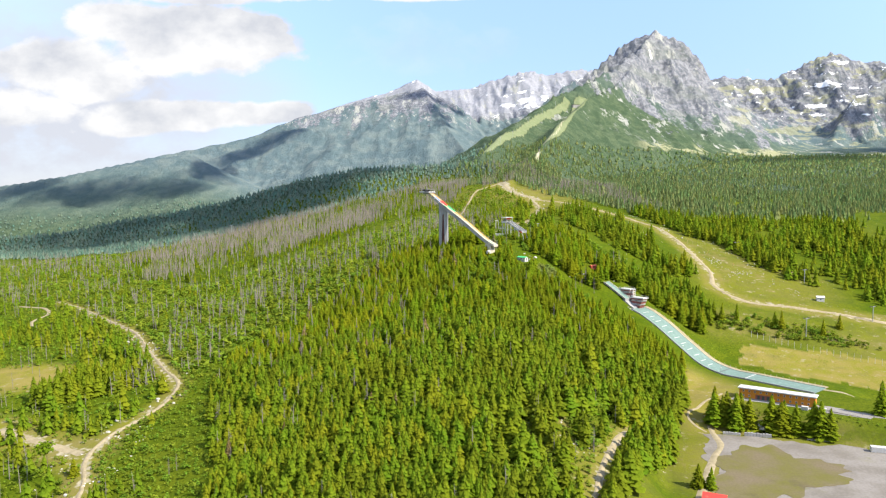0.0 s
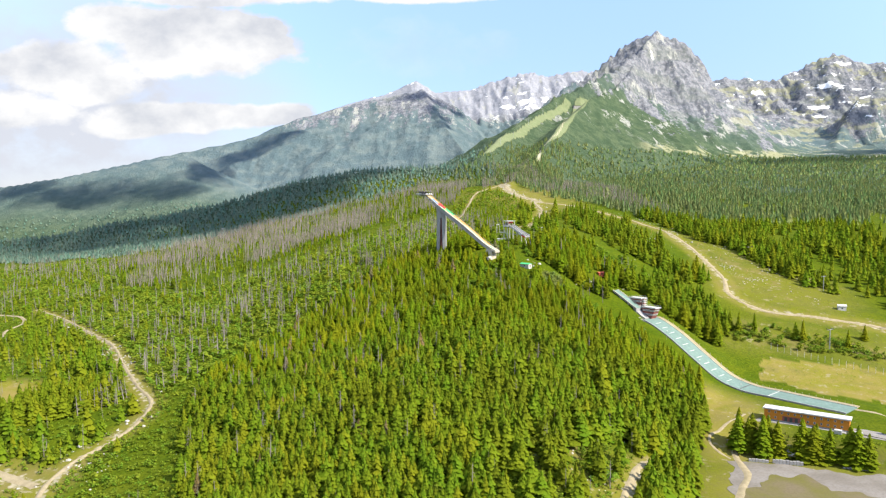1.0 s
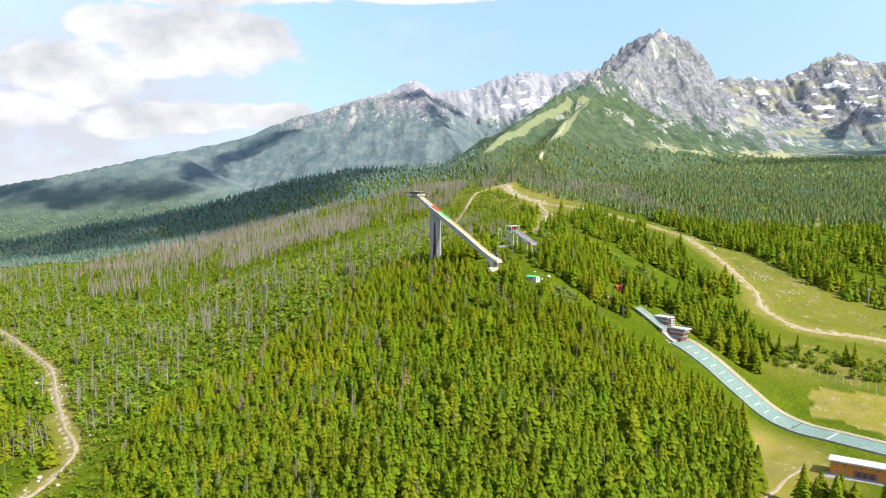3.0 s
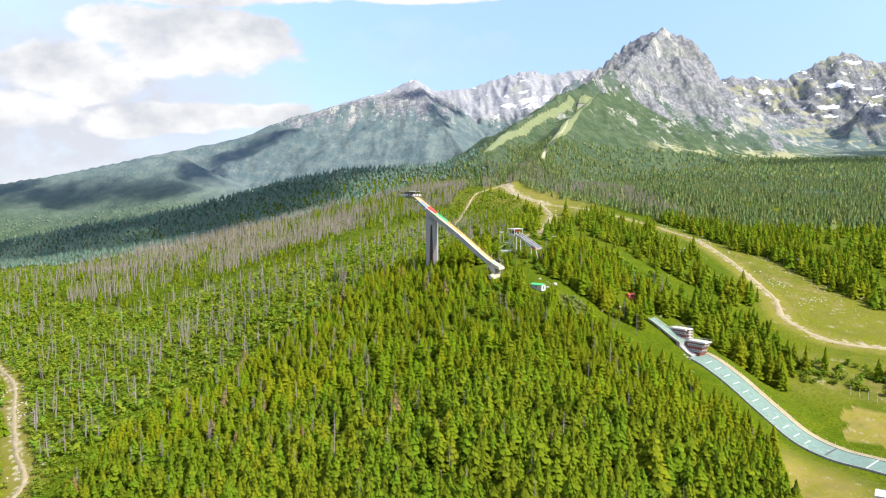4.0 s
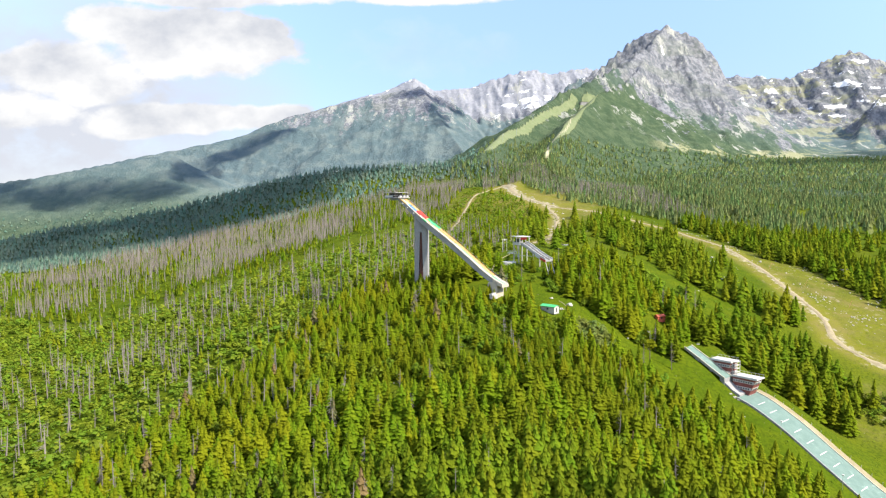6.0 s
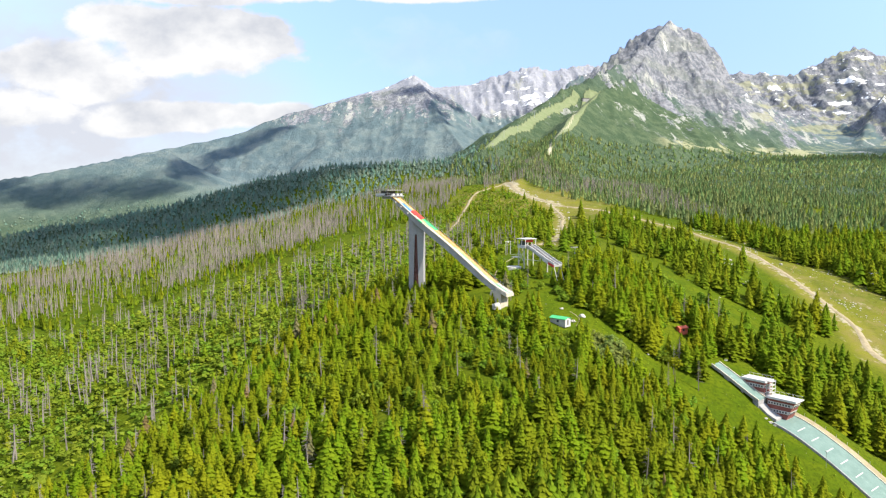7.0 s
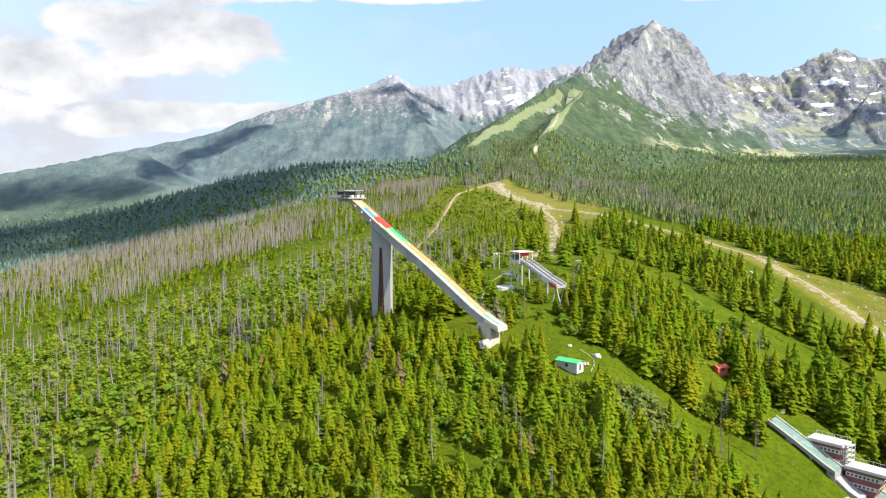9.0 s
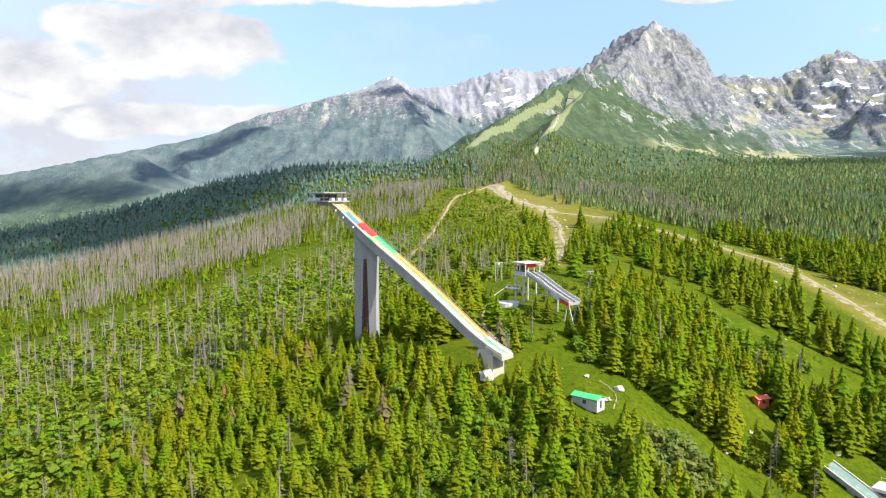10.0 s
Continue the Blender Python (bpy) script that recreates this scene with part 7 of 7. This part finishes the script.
# tall trees round the judges' towers and down the meadow
for x_, y_, h_ in ((150, 553, 13), (153, 548, 15), (157, 552, 12), (148, 558, 13), (160, 546, 14), (166, 540, 15), (170, 545, 13), (163, 551, 12), (174, 537, 16), (178, 541, 14), (182, 534, 15), (186, 538, 13), (172, 531, 14),
                   (180, 529, 13), (190, 532, 14), (195, 528, 12), (176, 548, 13), (168, 556, 12), (155, 560, 11), (200, 540, 12), (106, 549, 8), (104, 520, 10), (118, 498, 11), (122, 493, 12), (126, 489, 12), (131, 492, 9), (214, 553, 11), (219, 549, 12), (232, 552, 11), (262, 540, 12), (258, 543, 10), (213, 722, 14), (190, 653, 12), (214, 631, 14), (219, 630, 12), (206, 745, 9), (200, 700, 10),
                   (288, 528, 11), (310, 545, 9), (86, 560, 8), (75, 566, 9), (73, 571, 11), (77, 574, 12), (81, 569, 10), (84, 577, 12), (79, 581, 11), (88, 572, 11), (92, 580, 12), (86, 586, 13), (91, 566, 9), (96, 573, 11), (74, 580, 10), (66, 574, 8), (69, 571, 9), (63, 577, 7), (70, 577, 8), (58, 586, 7), (55, 592, 6), (98, 517, 9), (103, 512, 11), (108, 521, 8), (94, 510, 9), (113, 533, 7), (116, 529, 9), (47, 540, 9), (50, 544, 8), (51, 537, 10), (46, 533, 9),
                   (93, 543, 11), (98, 541, 12), (110, 542, 12), (109, 535, 11), (105, 538, 9), (121, 540, 11), (134, 557, 13), (136, 551, 12), (142, 555, 13), (135, 577, 12), (129, 575, 13), (90, 557, 12), (94, 555, 13),
                   (105, 555, 12), (99, 548, 12), (86, 552, 11), (126, 566, 13), (131, 563, 12), (203, 682, 13), (205, 707, 12), (187, 646, 6), (191, 644, 5), (196, 640, 7), (204, 643, 6), (210, 641, 5), (219, 638, 16), (226, 641, 11), (223, 634, 9),
                   (176, 655, 8), (168, 660, 6), (134, 487, 9), (131, 483, 11), (151, 469, 9), (145, 474, 10), (139, 470, 12), (155, 452, 11), (150, 455, 10), (117, 492, 12), (146, 462, 11), (158, 458, 8), (128, 489, 7)):
    spot = np.array([x_]), np.array([y_])
    if near_line(*spot, [(121, 570), (108, 545)])[0] < 5.5 or near_line(*spot, LANDING[3:])[0] < 9:
        continue
    c = copy_thing(SPRUCES[int(x_ + y_) % 6], pose(0, 0, 0))
    tagged(c, "tall spruce on the meadow beside the jumps", "spruce tree", "meadow spruces")
    c.matrix_basis = Matrix.LocRotScale((x_, y_, ground_z(x_, y_) - 0.2), Euler((0, 0, g.uniform(0, 6.28))), (h_ * 1.2, h_ * 1.2, h_ * 1.35))


# a lone pine with a bare trunk on the grass slope
def lone_pine(x, y, h, label):
    z = ground_z(x, y)
    t = thing("pine", label, "pine tree", (x, y, z), "lone pines")
    v, f = stick(0.22, h, 7, 0.12, 31)
    mesh_part("trunk", v - (0, 0, 0.3), f, BARK, t)
    v, f, lie, shoot = leafy(533, 240, 0.34)
    mesh_part("crown", v * (0.62 * h, 0.62 * h, 0.46 * h) + (0, 0, 0.58 * h), f, SPRUCE_ONE, t, lie, shoot)


lone_pine(-176, 301, 23.0, "tall pine with bare trunk beside the forest road")
lone_pine(99, 511, 16.0, "lone pine with long bare trunk on the grass slope")

# dead trees one by one among the near growth
SNAGS = []
for k in range(4):
    t = thing("dead_spruce", "bare grey dead spruce with broken twigs", "dead tree", (0, 0, -800 - 30 * k), "dead spruces")
    v, f = dead_tree(900 + k, 46)
    mesh_part("trunk", v, f, DEAD, t)
    SNAGS.append(t)
sx, sy = scatter([(-110, 500), (-60, 560), (-20, 600), (10, 640), (-60, 680), (-160, 640), (-190, 540)], 11, lambda x, y: 0.62 + 0 * x, 61)
for i, (x_, y_) in enumerate(list(zip(sx, sy))[:120]):
    if np.hypot(x_ - 5, y_ - 580) < 12:
        continue
    h_ = g.uniform(8, 15)
    m = Matrix.LocRotScale((x_, y_, ground_z(x_, y_) - 0.2), Euler((g.normal(0, 0.04), g.normal(0, 0.04), g.uniform(0, 6.28))), (h_, h_, h_))
    if i < 4:
        SNAGS[i].matrix_basis = m
    else:
        copy_thing(SNAGS[i % 4], pose(0, 0, 0)).matrix_basis = m

for x_, y_, h_ in ((-189, 359, 12), (-187, 358, 10), (-122, 300, 9), (-120, 304, 8), (112, 522, 13), (104, 528, 12), (150, 600, 13), (146, 604, 11)):
    c = copy_thing(SNAGS[int(h_) % 4], pose(0, 0, 0))
    c.matrix_basis = Matrix.LocRotScale((x_, y_, ground_z(x_, y_) - 0.2), Euler((0, 0, x_)), (h_ * 1.3, h_ * 1.3, h_))

# grey willow thicket below the green-roofed hut
bx, by = scatter([(62, 510), (72, 528), (84, 524), (88, 512), (74, 503)], 2.6, lambda x, y: 0.85 + 0 * x, 62)
grow("willow_thicket", BUSH, bx, by, rng.uniform(5.5, 9.5, len(bx)), GREY_LEAVES, "grey-green willow thicket on the meadow edge", "willows", wide=1.0, seed=63)
bx, by = scatter([(60, 564), (72, 556), (92, 541), (106, 530), (116, 530), (128, 548), (135, 562), (120, 580), (70, 585)], 3.6, lambda x, y: 0.7 + 0 * x, 64)
ok = clear_of(bx, by)
grow("meadow_bushes", BUSH, bx[ok], by[ok], rng.uniform(2.5, 5.5, int(ok.sum())), LEAVES, "bright leafy bushes along the meadow edge", "bushes", wide=1.1, seed=65)
bx, by = scatter([(205, 540), (222, 562), (250, 560), (300, 538), (322, 502), (290, 512), (240, 530)], 3.8, lambda x, y: 0.65 + 0 * x, 66)
grow("fence_bushes", BUSH, bx, by, rng.uniform(2.5, 6.0, len(bx)), LEAVES, "green bushes along the net fence", "bushes", wide=1.2, seed=67)
bx, by = scatter([(148, 384), (190, 374), (232, 350), (300, 322), (300, 338), (236, 362), (200, 378), (160, 392)], 3.2, lambda x, y: 0.8 + 0 * x, 68)
grow("bank_growth", SMALL_BUSH, bx, by, rng.uniform(0.8, 1.8, len(bx)), LEAVES, "lush green growth on the arena bank", "undergrowth", wide=1.6, seed=69)


# ---- clouds high above, whose shade lies on the slopes ----
def cloud(high, seed, spots):
    """A lumpy cloud at that height, whose shadow falls on the given places (x, y, z, half width)."""
    g = np.random.default_rng(seed)
    bm = bmesh.new()
    for sx, sy, sz, r in spots:
        k = (high - sz) / SUN_FROM.z
        for i in range(5):
            a, q = g.uniform(0, 6.28), r * g.uniform(0.1, 0.75)
            w = r * g.uniform(0.5, 0.8)
            bmesh.ops.create_icosphere(bm, subdivisions=2, radius=1, matrix=Matrix.Translation((sx + SUN_FROM.x * k + q * math.cos(a), sy + SUN_FROM.y * k + q * math.sin(a), high)) @ Matrix.Diagonal((w, w, 60, 1)))
    for v in bm.verts:
        v.co += Vector((1, 1, 0.3)) * noise.noise(v.co * 0.008) * 40
    ob = part("cloud", bm, CLOUD, None, smooth=True)
    tagged(ob, "white fair-weather cloud drifting over the mountains", "cloud", "clouds")


CLOUD, ct, cb = material("cloud_white", 1.0, 0.0)
cb.inputs["Base Color"].default_value = (0.9, 0.9, 0.92, 1)
thin = ct.nodes.new("ShaderNodeBsdfTransparent")
veiled = ct.nodes.new("ShaderNodeMixShader")
veiled.inputs[0].default_value = 0.80
ct.links.new(cb.outputs[0], veiled.inputs[1])
ct.links.new(thin.outputs[0], veiled.inputs[2])
ct.links.new(veiled.outputs[0], ct.nodes["Material Output"].inputs["Surface"])
cloud(1500, 1, [(-2080, 3180, 105, 130), (-1929, 3230, 130, 120), (-1765, 3160, 110, 135), (-1621, 3160, 120, 135), (-1470, 3150, 120, 130), (-1310, 3130, 120, 125), (-1170, 3140, 130, 105), (-1600, 3080, 75, 80),
                (-1124, 3305, 190, 120), (-1125, 3440, 230, 120), (-1130, 3600, 250, 125), (-1110, 3750, 280, 120), (-1024, 3840, 340, 110), (-930, 3890, 390, 95), (-860, 3930, 430, 60)])
cloud(1300, 2, [(-340, 1150, 40, 60), (-620, 1300, 20, 80), (-480, 1230, 35, 90), (-360, 1250, 55, 85), (-260, 1290, 80, 75), (-789, 1430, 19, 90), (-677, 1415, 36, 95), (-547, 1385, 48, 95), (-428, 1365, 64, 95), (-314, 1360, 97, 85), (-229, 1379, 123, 70), (-160, 1395, 140, 45)])
cloud(1700, 3, [(950, 2500, 195, 60), (1091, 2550, 200, 90), (1267, 2620, 205, 120), (1430, 2660, 212, 140), (1600, 2800, 230, 170), (1799, 3020, 255, 180), (1980, 3120, 262, 170), (1985, 3440, 440, 70)])
cloud(1800, 4, [(-190, 4120, 650, 55), (-108, 4120, 670, 65), (-14, 4150, 620, 75), (-60, 4000, 570, 70), (-12, 3900, 520, 70), (82, 4150, 560, 75), (16, 3800, 470, 55)])
